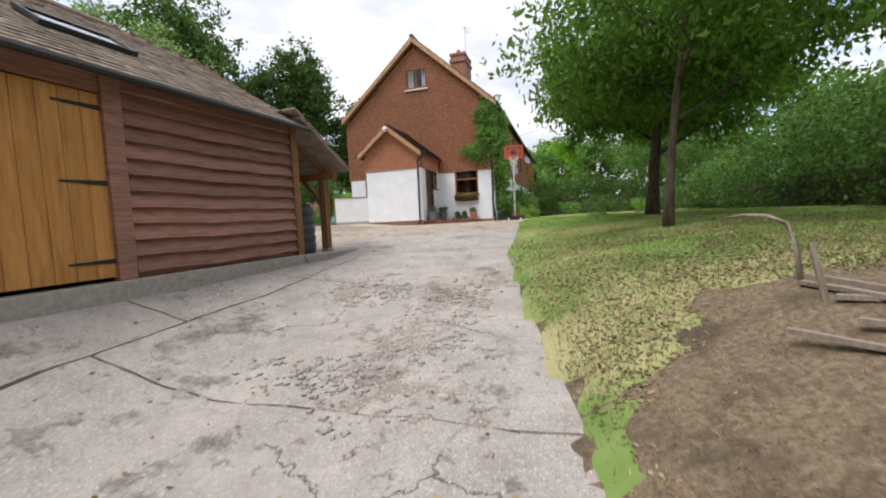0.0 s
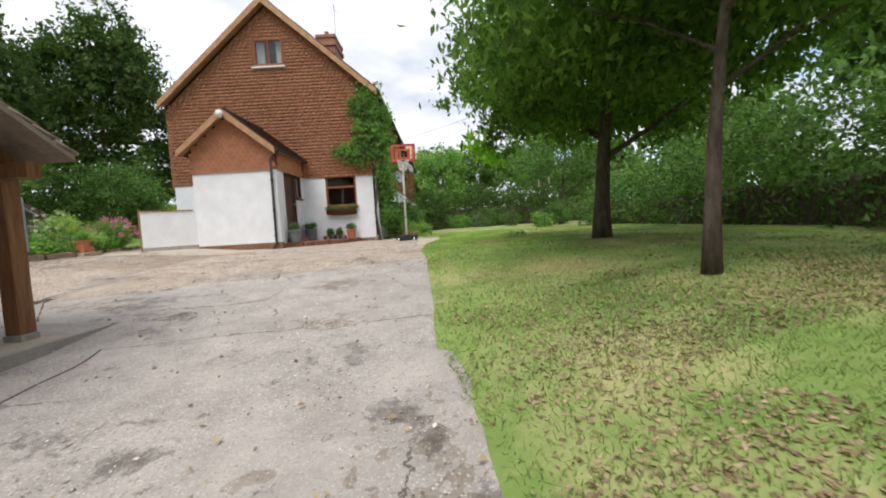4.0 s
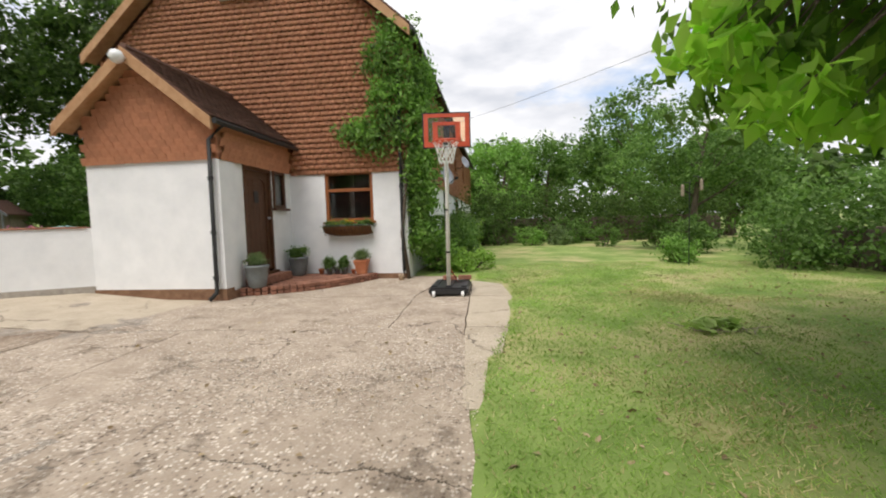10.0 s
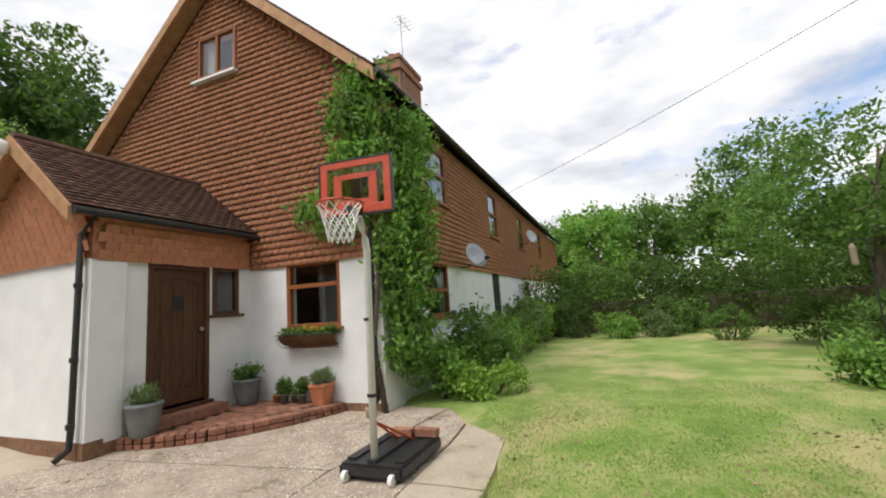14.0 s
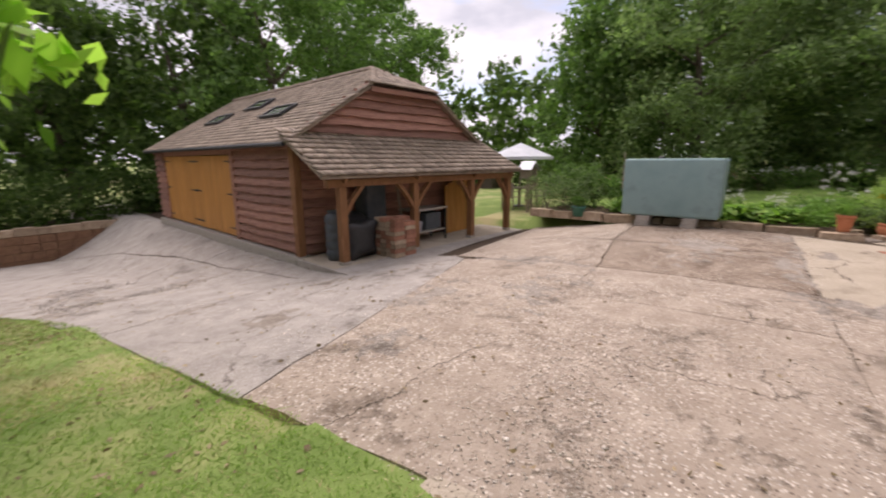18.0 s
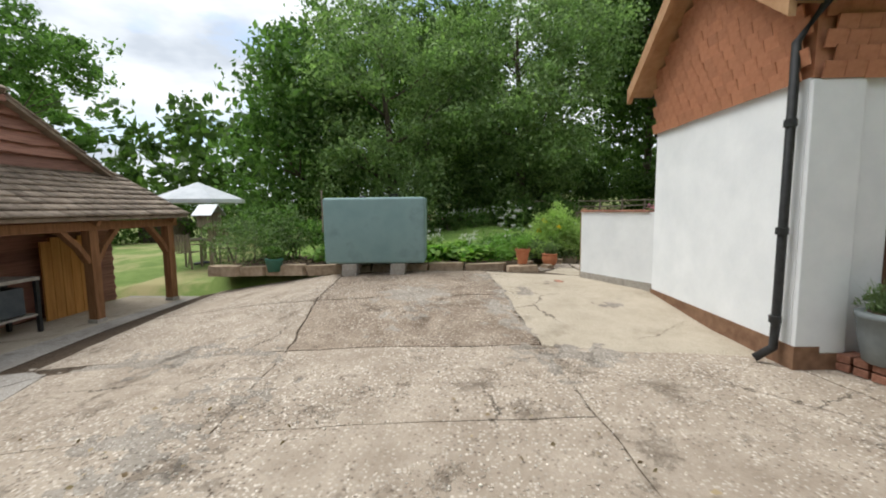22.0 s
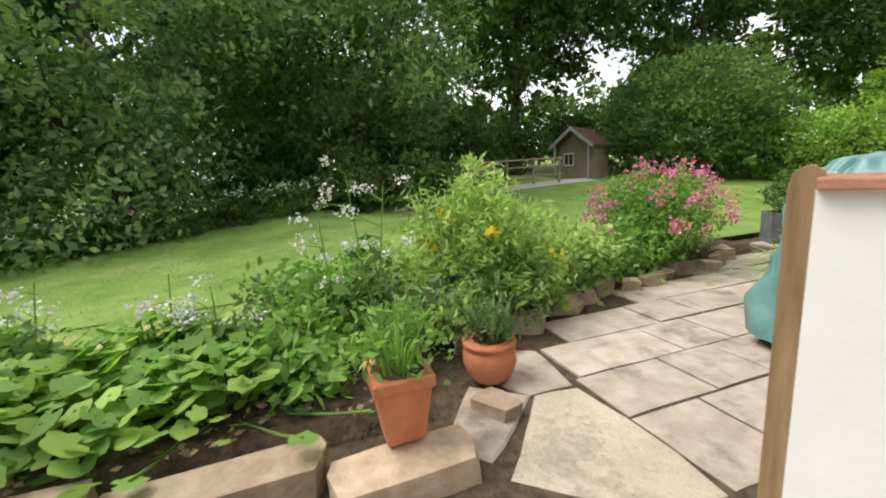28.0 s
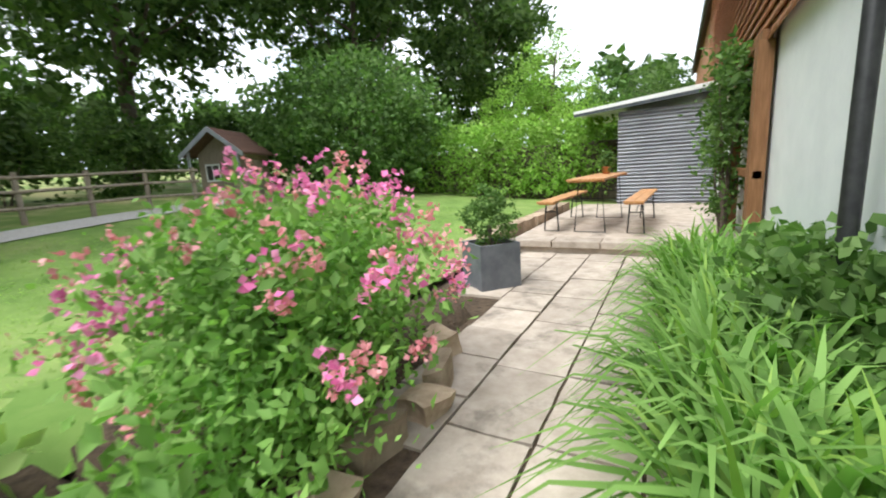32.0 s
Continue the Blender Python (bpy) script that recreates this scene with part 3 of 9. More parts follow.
def pieces_joined(name, quads, mat, parent=None, label="", kind="stuff"):
    """Many eight-cornered pieces as one mesh: an array of (n, 8, 3) corners."""
    q = np.asarray(quads, dtype=np.float32)
    n = len(q)
    f = np.array([[0, 1, 2, 3], [7, 6, 5, 4], [0, 4, 5, 1], [1, 5, 6, 2], [2, 6, 7, 3], [3, 7, 4, 0]])
    faces = (np.arange(n)[:, None, None] * 8 + f[None]).reshape(-1, 4)
    ob = new(name, mesh_arrays(name, q.reshape(-1, 3), faces, mat))
    ob.parent = parent
    return tagged(ob, label, kind=kind)


def block8(o, a, b, c):
    """Corners of a sheared block from an origin and three edges."""
    o, a, b, c = (np.asarray(v, float) for v in (o, a, b, c))
    return np.stack([o, o + a, o + a + b, o + b, o + c, o + a + c, o + a + b + c, o + b + c])


def tile_courses(rng, origin, along, up, out, width_at, rows, gauge, tile=0.165, thick=0.014, kick=0.03):
    """Courses of plain tiles on a plane. width_at(h) gives the stretches [(a, b), ...] that a course at height h covers."""
    origin, along, up, out = (np.asarray(v, float) for v in (origin, along, up, out))
    made = []
    for r in range(rows):
        h = r * gauge
        for a, b in width_at(h + gauge * 0.5):
            if b - a < 0.05:
                continue
            s = a - (r % 2) * tile * 0.5
            while s < b:
                e = min(s + tile - 0.0008, b)
                s0 = max(s, a)
                if e - s0 > 0.02:
                    j = rng.uniform(-0.0008, 0.0008)
                    k = kick + rng.uniform(0, 0.0006)
                    o = origin + along * s0 + up * (h - 0.012 + j) + out * k
                    made.append(block8(o, along * (e - s0), up * (gauge * 1.18) - out * (k - 0.004), out * thick))
                s += tile
    return made

# ---- ground ----
def ramp(v, knots):
    return float(np.interp(v, [k[0] for k in knots], [k[1] for k in knots]))


DRIVE_Z = ((-60, -4.6), (-45, -3.6), (-19.5, -1.5), (-17, -1.15), (-15, -0.95), (-13, -0.62), (-11, -0.4), (-9, -0.2), (-7.5, -0.05), (-6, 0.0), (30, 0.02))
WEST_Z = ((-30, 0.17), (-6.5, 0.17), (-5.2, 0.15), (-3.6, 0.02), (-2.6, 0.0), (30, 0.0))
LAWN_EDGE = ((-60, 12), (-30, 6.6), (-24, 5.1), (-17, 3.45), (-15.8, 3.12), (-14.5, 2.82), (-12.7, 2.42), (-11.7, 2.22), (-10.4, 2.24), (-8.5, 2.1), (-7.1, 1.98), (-5.6, 1.95), (-3.6, 2.28), (-1.9, 2.31), (-1.2, 2.29), (-0.55, 1.98), (-0.07, 1.37), (0.15, 1.2), (0.4, 0.4), (0.5, 0.2))
LAWN_Z = ((-60, -3.5), (-30, -1.1), (-22, -0.6), (-17, -0.3), (-12, -0.12), (-8, 0.03), (0, 0.05), (20, 0.15))
BANK = 4.0


def drive_z(x, y):
    """The drive falls to the road; it banks up to the garage on one side."""
    z = ramp(y, DRIVE_Z) + ramp(x, WEST_Z) * min(1.0, max(0.0, (y + 11) / 3))
    if y < -11.5 and x < 0.6:
        s = min(1.0, (0.6 - x) / 2.3) ** 1.3
        z += s * max(0.0, -0.44 - 0.012 * (-11.5 - y) - z) * min(1.0, (-11.5 - y) / 1.5)
    return z


def lawn_z(x, y):
    d = drive_z(x, y)
    u = min(1.0, max(0.0, (x - ramp(y, LAWN_EDGE)) / BANK)) if y < 0.5 else min(1.0, max(0.0, x / BANK))
    s = u * u * (3 - 2 * u)
    k = min(1.0, max(0.0, (-10 - y) / 4))
    s += k * (1 - (1 - min(1.0, u * 1.3)) ** 2 - s) * 0.85
    return d + 0.02 + s * (ramp(y, LAWN_Z) - d)


def garden_z(x, y):
    """The back garden, which climbs to the north-west."""
    k = min(1.0, max(0.0, (y + 9) / 5))
    return 0.16 + k * ramp(x, ((-60, 3.0), (-30, 1.7), (-20, 0.95), (-13, 0.3), (-9, 0.05), (0, 0.0)))


def on_drive(x, y):
    return x < ramp(y, LAWN_EDGE) and x > -7.5 and -50 < y < 0.6


def ground_z(x, y):
    if -10.2 < x < -6.5 and -4.2 < y < 8.7:
        return 0.02
    if -7.8 < x < -1.2 and -12.8 < y < -10.2:
        return -0.7
    if x < -7.62 and y > -10.5:
        return garden_z(x, y)
    if x < -2 and y <= -10.5:
        return drive_z(min(x, -2), y) * min(1, max(0.0, (x + 12) / 6)) * (1 if y < -12.5 else 0.6) - 0.03
    if on_drive(x, y):
        return drive_z(x, y) - 0.07
    if y > 0.5 and x < 0.2:
        return 0.0 if x > -7.2 else garden_z(x, y)
    return lawn_z(x, y) + 0.015 * noise.noise((x * 1.3, y * 1.3, 0))


def steps(fine0, fine1, step, far):
    a = list(np.arange(fine0, fine1 + 1e-6, step))
    lo, hi, d = fine0, fine1, step
    while hi < far:
        d *= 1.45
        lo, hi = lo - d, hi + d
        a = [lo] + a + [hi]
    return a


def ground_sheet():
    xs, ys = steps(-22, 14, 0.3, 900), steps(-32, 14, 0.3, 900)
    v = np.array([(x, y, ground_z(x, y)) for y in ys for x in xs])
    nx = len(xs)
    f = np.array([(j * nx + i, j * nx + i + 1, (j + 1) * nx + i + 1, (j + 1) * nx + i) for j in range(len(ys) - 1) for i in range(nx - 1)])
    ob = new("ground", mesh_arrays("ground", v, f, M_GRASS))
    ob.data.shade_smooth()
    return tagged(ob, "mown lawn with dry yellow patches over gently sloping ground", "lawn", kind="structure")


ground_sheet()


def slab_wave(x, y):
    return 0.012 * noise.noise((x * 0.9, y * 0.9, 1.0)) + 0.006 * noise.noise((x * 3.1, y * 3.1, 1.0))


def slab(bm, corners, gap=0.013, rough=0.045, depth=0.09, lift=0.0, zf=drive_z, step=0.16):
    """A cast slab over four corners that follows the slope, with uneven edges."""
    c = [Vector((p[0], p[1], 0)) for p in corners]
    mid = sum(c, Vector()) / 4
    nu = max(2, int(max((c[1] - c[0]).length, (c[2] - c[3]).length) / step))
    nv = max(2, int(max((c[3] - c[0]).length, (c[2] - c[1]).length) / step))
    top = []
    for j in range(nv + 1):
        row = []
        for i in range(nu + 1):
            u, w = i / nu, j / nv
            p = (c[0].lerp(c[1], u)).lerp(c[3].lerp(c[2], u), w)
            edge = i in (0, nu) or j in (0, nv)
            if edge:
                k = noise.noise((p.x * 2.3, p.y * 2.3, 7.0)) * rough + noise.noise((p.x * 7, p.y * 7, 3.0)) * rough * 0.4
                dirx = -1 if i == 0 else (1 if i == nu else 0)
                diry = -1 if j == 0 else (1 if j == nv else 0)
                e1, e2 = (c[1] - c[0]).normalized(), (c[3] - c[0]).normalized()
                p = p + e1 * (k - dirx * gap) * abs(dirx) + e2 * (k - diry * gap) * abs(diry)
            z = zf(p.x, p.y) + lift + slab_wave(p.x, p.y) - (0.006 if edge else 0)
            row.append(bm.verts.new((p.x, p.y, z)))
        top.append(row)
    for j in range(nv):
        for i in range(nu):
            bm.faces.new((top[j][i], top[j][i + 1], top[j + 1][i + 1], top[j + 1][i]))
    rim = top[0] + [r[-1] for r in top[1:]] + top[-1][-2::-1] + [r[0] for r in top[-2:0:-1]]
    low = [bm.verts.new((q.co.x, q.co.y, q.co.z - depth)) for q in rim]
    n = len(rim)
    for i in range(n):
        bm.faces.new((rim[i], low[i], low[(i + 1) % n], rim[(i + 1) % n]))
    return bm


def edge_x(y):
    return ramp(y, LAWN_EDGE)


driveway = tagged(new("driveway"), "cracked pale concrete driveway cast in large slabs", "driveway", kind="structure")


def drive_slab(mat, *corners, **kw):
    bm = bmesh.new()
    slab(bm, corners, **kw)
    ob = part("slab", bm, mat, driveway, smooth=False)
    return ob


def build_driveway():
    # north of the long joint: smooth infill by the porch, then the apron that rounds to the lawn
    drive_slab(M_CONCRETE_SMOOTH, (-7.05, -4.75), (-3.15, -4.5), (-2.75, -2.3), (-6.3, -2.5))
    drive_slab(M_CONCRETE, (-3.15, -4.5), (0.75, -4.3), (0.68, -2.1), (-2.85, -2.45), gap=0.007, rough=0.025)
    drive_slab(M_CONCRETE, (-2.85, -2.45), (0.68, -2.1), (1.0, 0.42), (-2.9, 0.3), rough=0.015)
    drive_slab(M_CONCRETE, (0.75, -4.3), (1.66, -4.22), (1.6, -2.1), (0.68, -2.1), gap=0.006, rough=0.02)
    drive_slab(M_CONCRETE, (0.68, -2.1), (1.6, -2.1), (1.5, -0.35), (1.0, 0.3), gap=0.006, rough=0.02)
    drive_slab(M_CONCRETE_SMOOTH, (1.66, -4.22), (edge_x(-4.2), -4.2), (edge_x(-2.2), -2.2), (1.6, -2.2), rough=0.02)
    drive_slab(M_CONCRETE_SMOOTH, (1.6, -2.2), (edge_x(-2.2), -2.2), (edge_x(-0.9), -0.9), (1.52, -0.35), rough=0.02)
    drive_slab(M_CONCRETE_SMOOTH, (1.78, -6.3), (edge_x(-6.3), -6.3), (edge_x(-4.2), -4.2), (1.66, -4.22), gap=0.008, rough=0.02, step=0.1)
    # the wide court
    drive_slab(M_CONCRETE, (-1.5, -9.1), (2.02, -7.95), (1.66, -4.22), (-1.75, -4.43), gap=0.007, rough=0.025)
    drive_slab(M_CONCRETE, (-3.1, -9.6), (-1.5, -9.1), (-1.6, -7.0), (-3.15, -7.1), gap=0.007, rough=0.03)
    drive_slab(M_CONCRETE, (-3.15, -7.1), (-1.6, -7.0), (-1.75, -4.43), (-3.2, -4.5), gap=0.008, rough=0.03)
    drive_slab(M_CONCRETE_BROWN, (-5.0, -7.4), (-3.15, -7.1), (-3.2, -4.5), (-5.1, -4.65))
    drive_slab(M_CONCRETE_BROWN, (-7.4, -7.6), (-5.0, -7.4), (-5.1, -4.65), (-7.1, -4.75))
    drive_slab(M_CONCRETE, (-5.3, -10.1), (-3.3, -9.95), (-3.15, -7.1), (-5.0, -7.4))
    drive_slab(M_CONCRETE, (-7.6, -10.3), (-5.3, -10.1), (-5.0, -7.4), (-7.4, -7.6))
    # down towards the road
    drive_slab(M_CONCRETE_GREY, (-1.5, -11.55), (edge_x(-11.1), -11.1), (edge_x(-7.95), -7.95), (-3.1, -9.6))
    drive_slab(M_CONCRETE_GREY, (-3.3, -11.2), (-1.5, -11.55), (-3.1, -9.6), (-3.3, -9.95))
    drive_slab(M_CONCRETE_GREY, (-0.6, -13.6), (edge_x(-13.65), -13.65), (edge_x(-11.1), -11.1), (-0.8, -11.45))
    drive_slab(M_CONCRETE_GREY, (-0.7, -16.6), (edge_x(-16.6), -16.6), (edge_x(-13.65), -13.65), (-0.6, -13.6))
    drive_slab(M_CONCRETE_GREY, (-0.45, -21), (edge_x(-21), -21), (edge_x(-16.6), -16.6), (-0.7, -16.6))
    drive_slab(M_CONCRETE_GREY, (0.6, -26), (edge_x(-26), -26), (edge_x(-21), -21), (-0.45, -21))
    drive_slab(M_CONCRETE_GREY, (2.2, -34), (edge_x(-34), -34), (edge_x(-26), -26), (0.6, -26))
    # apron along the garage
    drive_slab(M_CONCRETE_GREY, (-1.38, -13.6), (-0.6, -13.6), (-0.8, -11.45), (-1.4, -11.5))
    drive_slab(M_CONCRETE_GREY, (-1.6, -15.65), (-0.68, -15.65), (-0.6, -13.6), (-1.38, -13.6))
    drive_slab(M_CONCRETE_GREY, (-1.75, -17.3), (-0.7, -17.3), (-0.68, -15.65), (-1.6, -15.65))
    drive_slab(M_CONCRETE_GREY, (-2.1, -21), (-0.45, -21), (-0.7, -17.3), (-1.75, -17.3))
    drive_slab(M_CONCRETE_GREY, (-2.6, -26), (0.6, -26), (-0.45, -21), (-2.1, -21))
    drive_slab(M_CONCRETE_GREY, (-3.4, -34), (2.2, -34), (0.6, -26), (-2.6, -26))


build_driveway()


def soil_bed():
    """Bare earth under the joints and in the long flower bed."""
    xs, ys = np.arange(-7.55, 5.6, 0.3), np.arange(-34.0, 0.6, 0.3)
    v = np.array([(x, y, drive_z(x, y) - 0.018) for y in ys for x in xs])
    nx = len(xs)
    f = np.array([(j * nx + i, j * nx + i + 1, (j + 1) * nx + i + 1, (j + 1) * nx + i) for j in range(len(ys) - 1) for i in range(nx - 1) if on_drive(xs[i + 1] + 0.25, ys[j]) and on_drive(xs[i + 1] + 0.25, ys[j + 1])])
    tagged(new("joint_soil", mesh_arrays("joint_soil", v, f, M_SOIL)), "dark soil showing in the joints of the concrete", "soil", kind="structure")


soil_bed()

# ---- house ----
HX0, HX1, APEX_X, APEX_Z, EAVE_Z, TILE_Z = -7.2, 0.12, -3.45, 8.62, 5.28, 2.42
HY1 = 24.0
SLOPE = (APEX_Z - EAVE_Z) / (HX1 + 0.2 - APEX_X)
rng_h = np.random.default_rng(5)
house = tagged(new("house"), "white rendered cottage with orange hung tiles and a steep roof", "house")


def wall_with_holes(u0, u1, z0, z1, holes, at, thick, axis):
    """A wall in a plane with rectangular holes (u0, u1, z0, z1), as one mesh of blocks."""
    us = sorted({u0, u1, *(h[0] for h in holes), *(h[1] for h in holes)})
    zs = sorted({z0, z1, *(h[2] for h in holes), *(h[3] for h in holes)})
    bm = bmesh.new()
    for a, b in zip(us, us[1:]):
        for c, d in zip(zs, zs[1:]):
            mu, mz = (a + b) / 2, (c + d) / 2
            if any(h[0] < mu < h[1] and h[2] < mz < h[3] for h in holes):
                continue
            if axis == "y":
                box(bm, a, b, at, at + thick, c, d)
            else:
                box(bm, at - thick, at, a, b, c, d)
    bmesh.ops.remove_doubles(bm, verts=bm.verts, dist=1e-4)
    return bm


ATTIC = (-3.96, -2.9, 6.44, 7.37)
FRONT = (-1.76, -0.65, 1.31, 2.42)
LEFTW = (-6.42, -5.3, 1.4, 2.35)
SIDE_UP = ((1.95, 3.1, 3.75, 4.98), (6.7, 7.7, 3.55, 5.0), (11.0, 12.0, 3.6, 5.0), (16.0, 17.0, 3.6, 5.0))
SIDE_LOW = ((1.75, 2.9, 1.3, 2.4), (6.6, 7.5, 0.1, 2.4), (11.5, 12.6, 1.2, 2.3))


def build_house_walls():
    part("wall", wall_with_holes(HX0, HX1, -0.1, TILE_Z, (FRONT, LEFTW), 0.0, 0.25, "y"), M_RENDER, house, "white rendered ground-floor gable wall")
    part("wall", wall_with_holes(0.25, HY1, -0.1, TILE_Z, SIDE_LOW, HX1, 0.25, "x"), M_RENDER, house, "white rendered ground-floor side wall")
    part("wall", wall_with_holes(0.25, HY1, -0.1, TILE_Z, (), HX0 + 0.25, 0.25, "x"), M_RENDER, house, "white rendered garden-side wall")
    part("wall", wall_with_holes(0.25, HY1, TILE_Z, EAVE_Z, SIDE_UP, HX1, 0.22, "x"), M_TILE, house, "upper side wall behind the hung tiles")
    part("wall", wall_with_holes(0.25, HY1, TILE_Z, EAVE_Z, (), HX0 + 0.22, 0.22, "x"), M_TILE, house, "upper garden-side wall behind the hung tiles")
    # gable triangle in strips round the attic window
    bm = bmesh.new()
    def half(z):
        return (APEX_Z - 0.12 - z) / SLOPE
    for za, zb, xa, xb in ((TILE_Z, EAVE_Z, HX0, HX1),):
        box(bm, xa, xb, 0.02, 0.25, za, zb)
    prism(bm, [(APEX_X - half(EAVE_Z), EAVE_Z), (APEX_X + half(EAVE_Z), EAVE_Z), (APEX_X + half(ATTIC[2]), ATTIC[2]), (APEX_X - half(ATTIC[2]), ATTIC[2])], 0.02, 0.25)
    prism(bm, [(APEX_X - half(ATTIC[2]), ATTIC[2]), (ATTIC[0], ATTIC[2]), (ATTIC[0], ATTIC[3]), (APEX_X - half(ATTIC[3]), ATTIC[3])], 0.02, 0.25)
    prism(bm, [(ATTIC[1], ATTIC[2]), (APEX_X + half(ATTIC[2]), ATTIC[2]), (APEX_X + half(ATTIC[3]), ATTIC[3]), (ATTIC[1], ATTIC[3])], 0.02, 0.25)
    prism(bm, [(APEX_X - half(ATTIC[3]), ATTIC[3]), (APEX_X + half(ATTIC[3]), ATTIC[3]), (APEX_X, APEX_Z - 0.12)], 0.02, 0.25)
    part("gable_wall", bm, M_TILE, house, "gable wall behind the hung tiles")
    bm = bmesh.new()
    prism(bm, [(HX0, -0.1), (HX1, -0.1), (HX1, EAVE_Z), (APEX_X, APEX_Z), (HX0, EAVE_Z)], HY1 - 0.2, HY1)
    part("back_wall", bm, M_BRICKWORK, house, "far end wall of brick")
    # plinth, and backing sheets behind the windows, painted dark as indoor shade
    part("plinth", boxes((HX0, HX1 + 0.02, -0.02, 0.0, -0.1, 0.12)), M_PLINTH_WALL_SHADE, house, "brown painted plinth band")
    part("room", boxes((HX0 + 0.3, HX1 - 0.3, 1.6, 1.7, 0, 5.0), (APEX_X - 0.8, APEX_X + 0.8, 1.6, 1.7, 5.0, 7.5), (HX1 - 1.4, HX1 - 1.3, 0.3, HY1 - 0.3, 0, 5.2), (HX0 + 0.3, HX1 - 0.3, 0.3, 1.6, 0.0, 0.1)), M_INDOOR_SHADE, house, "backing sheets behind the panes, painted dark as indoor shade")


def gable_span(h):
    z = TILE_Z + h
    hw = (APEX_Z - 0.15 - z) / SLOPE
    a, b = max(HX0 - 0.02, APEX_X - hw), min(HX1 + 0.03, APEX_X + hw)
    if z < 4.25:
        pw = 1.5 * max(0.0, (4.2 - z) / 1.22) if z > 2.98 else 1.3
        holes = [(-3.85 - pw, -3.85 + pw)] if pw > 0.05 else []
    else:
        holes = []
    if ATTIC[2] - 0.06 < z < ATTIC[3] + 0.03:
        holes.append((ATTIC[0] - 0.03, ATTIC[1] + 0.03))
    out, s = [], a
    for p, q in holes:
        out.append((s, p))
        s = q
    out.append((s, b))
    return out


def side_span(h):
    z = TILE_Z + h
    out, s = [], 0.0
    for a, b, c, d in SIDE_UP:
        if c - 0.05 < z < d + 0.03:
            out.append((s, a - 0.03))
            s = b + 0.03
    out.append((s, HY1))
    return out


def build_hung_tiles():
    g = 0.118
    t = tile_courses(rng_h, (0, 0.02, TILE_Z - 0.03), (1, 0, 0), (0, 0, 1), (0, -1, 0), gable_span, int((APEX_Z - TILE_Z) / g), g, kick=0.04)
    pieces_joined("hung_tiles", t, M_TILE, house, "courses of orange hung clay tiles on the gable")
    t = tile_courses(rng_h, (HX1, 0, TILE_Z - 0.03), (0, 1, 0), (0, 0, 1), (1, 0, 0), side_span, int((EAVE_Z - TILE_Z) / g), g, kick=0.04, tile=0.2)
    pieces_joined("hung_tiles", t, M_TILE, house, "courses of orange hung clay tiles on the side wall")
    t = tile_courses(rng_h, (HX0 - 0.04, 0, TILE_Z - 0.16), (0, 1, 0), (0, 0, 1), (-1, 0, 0), lambda h: [(0, 12.0)], int((EAVE_Z - TILE_Z) / g), g, kick=0.04, tile=0.2)
    pieces_joined("hung_tiles", t, M_TILE, house, "courses of orange hung clay tiles on the garden side")


def roof_tiles(name, ridge, eave_dir, length_dir, length, run, parent, gauge=0.12, tile=0.2, label="", mat=None):
    """Plain tiles down one slope: ridge point, unit vector down the slope, unit vector along."""
    ridge, d, a = np.array(ridge, float), np.array(eave_dir, float), np.array(length_dir, float)
    n = np.cross(a, -d)
    n = n if n[2] > 0 else -n
    rows = int(run / gauge)
    made = []
    for r in range(rows):
        s = -(r % 2) * tile * 0.5
        while s < length:
            e, s0 = min(s + tile - 0.004, length), max(s, 0)
            if e - s0 > 0.03:
                j = rng_h.uniform(-0.005, 0.005)
                o = ridge + d * (run - r * gauge + j) + a * s0 + n * 0.03
                made.append(block8(o, a * (e - s0), -d * gauge * 1.25 - n * 0.024, n * 0.014))
            s += tile
    return pieces_joined(name, made, mat or M_ROOF, parent, label)


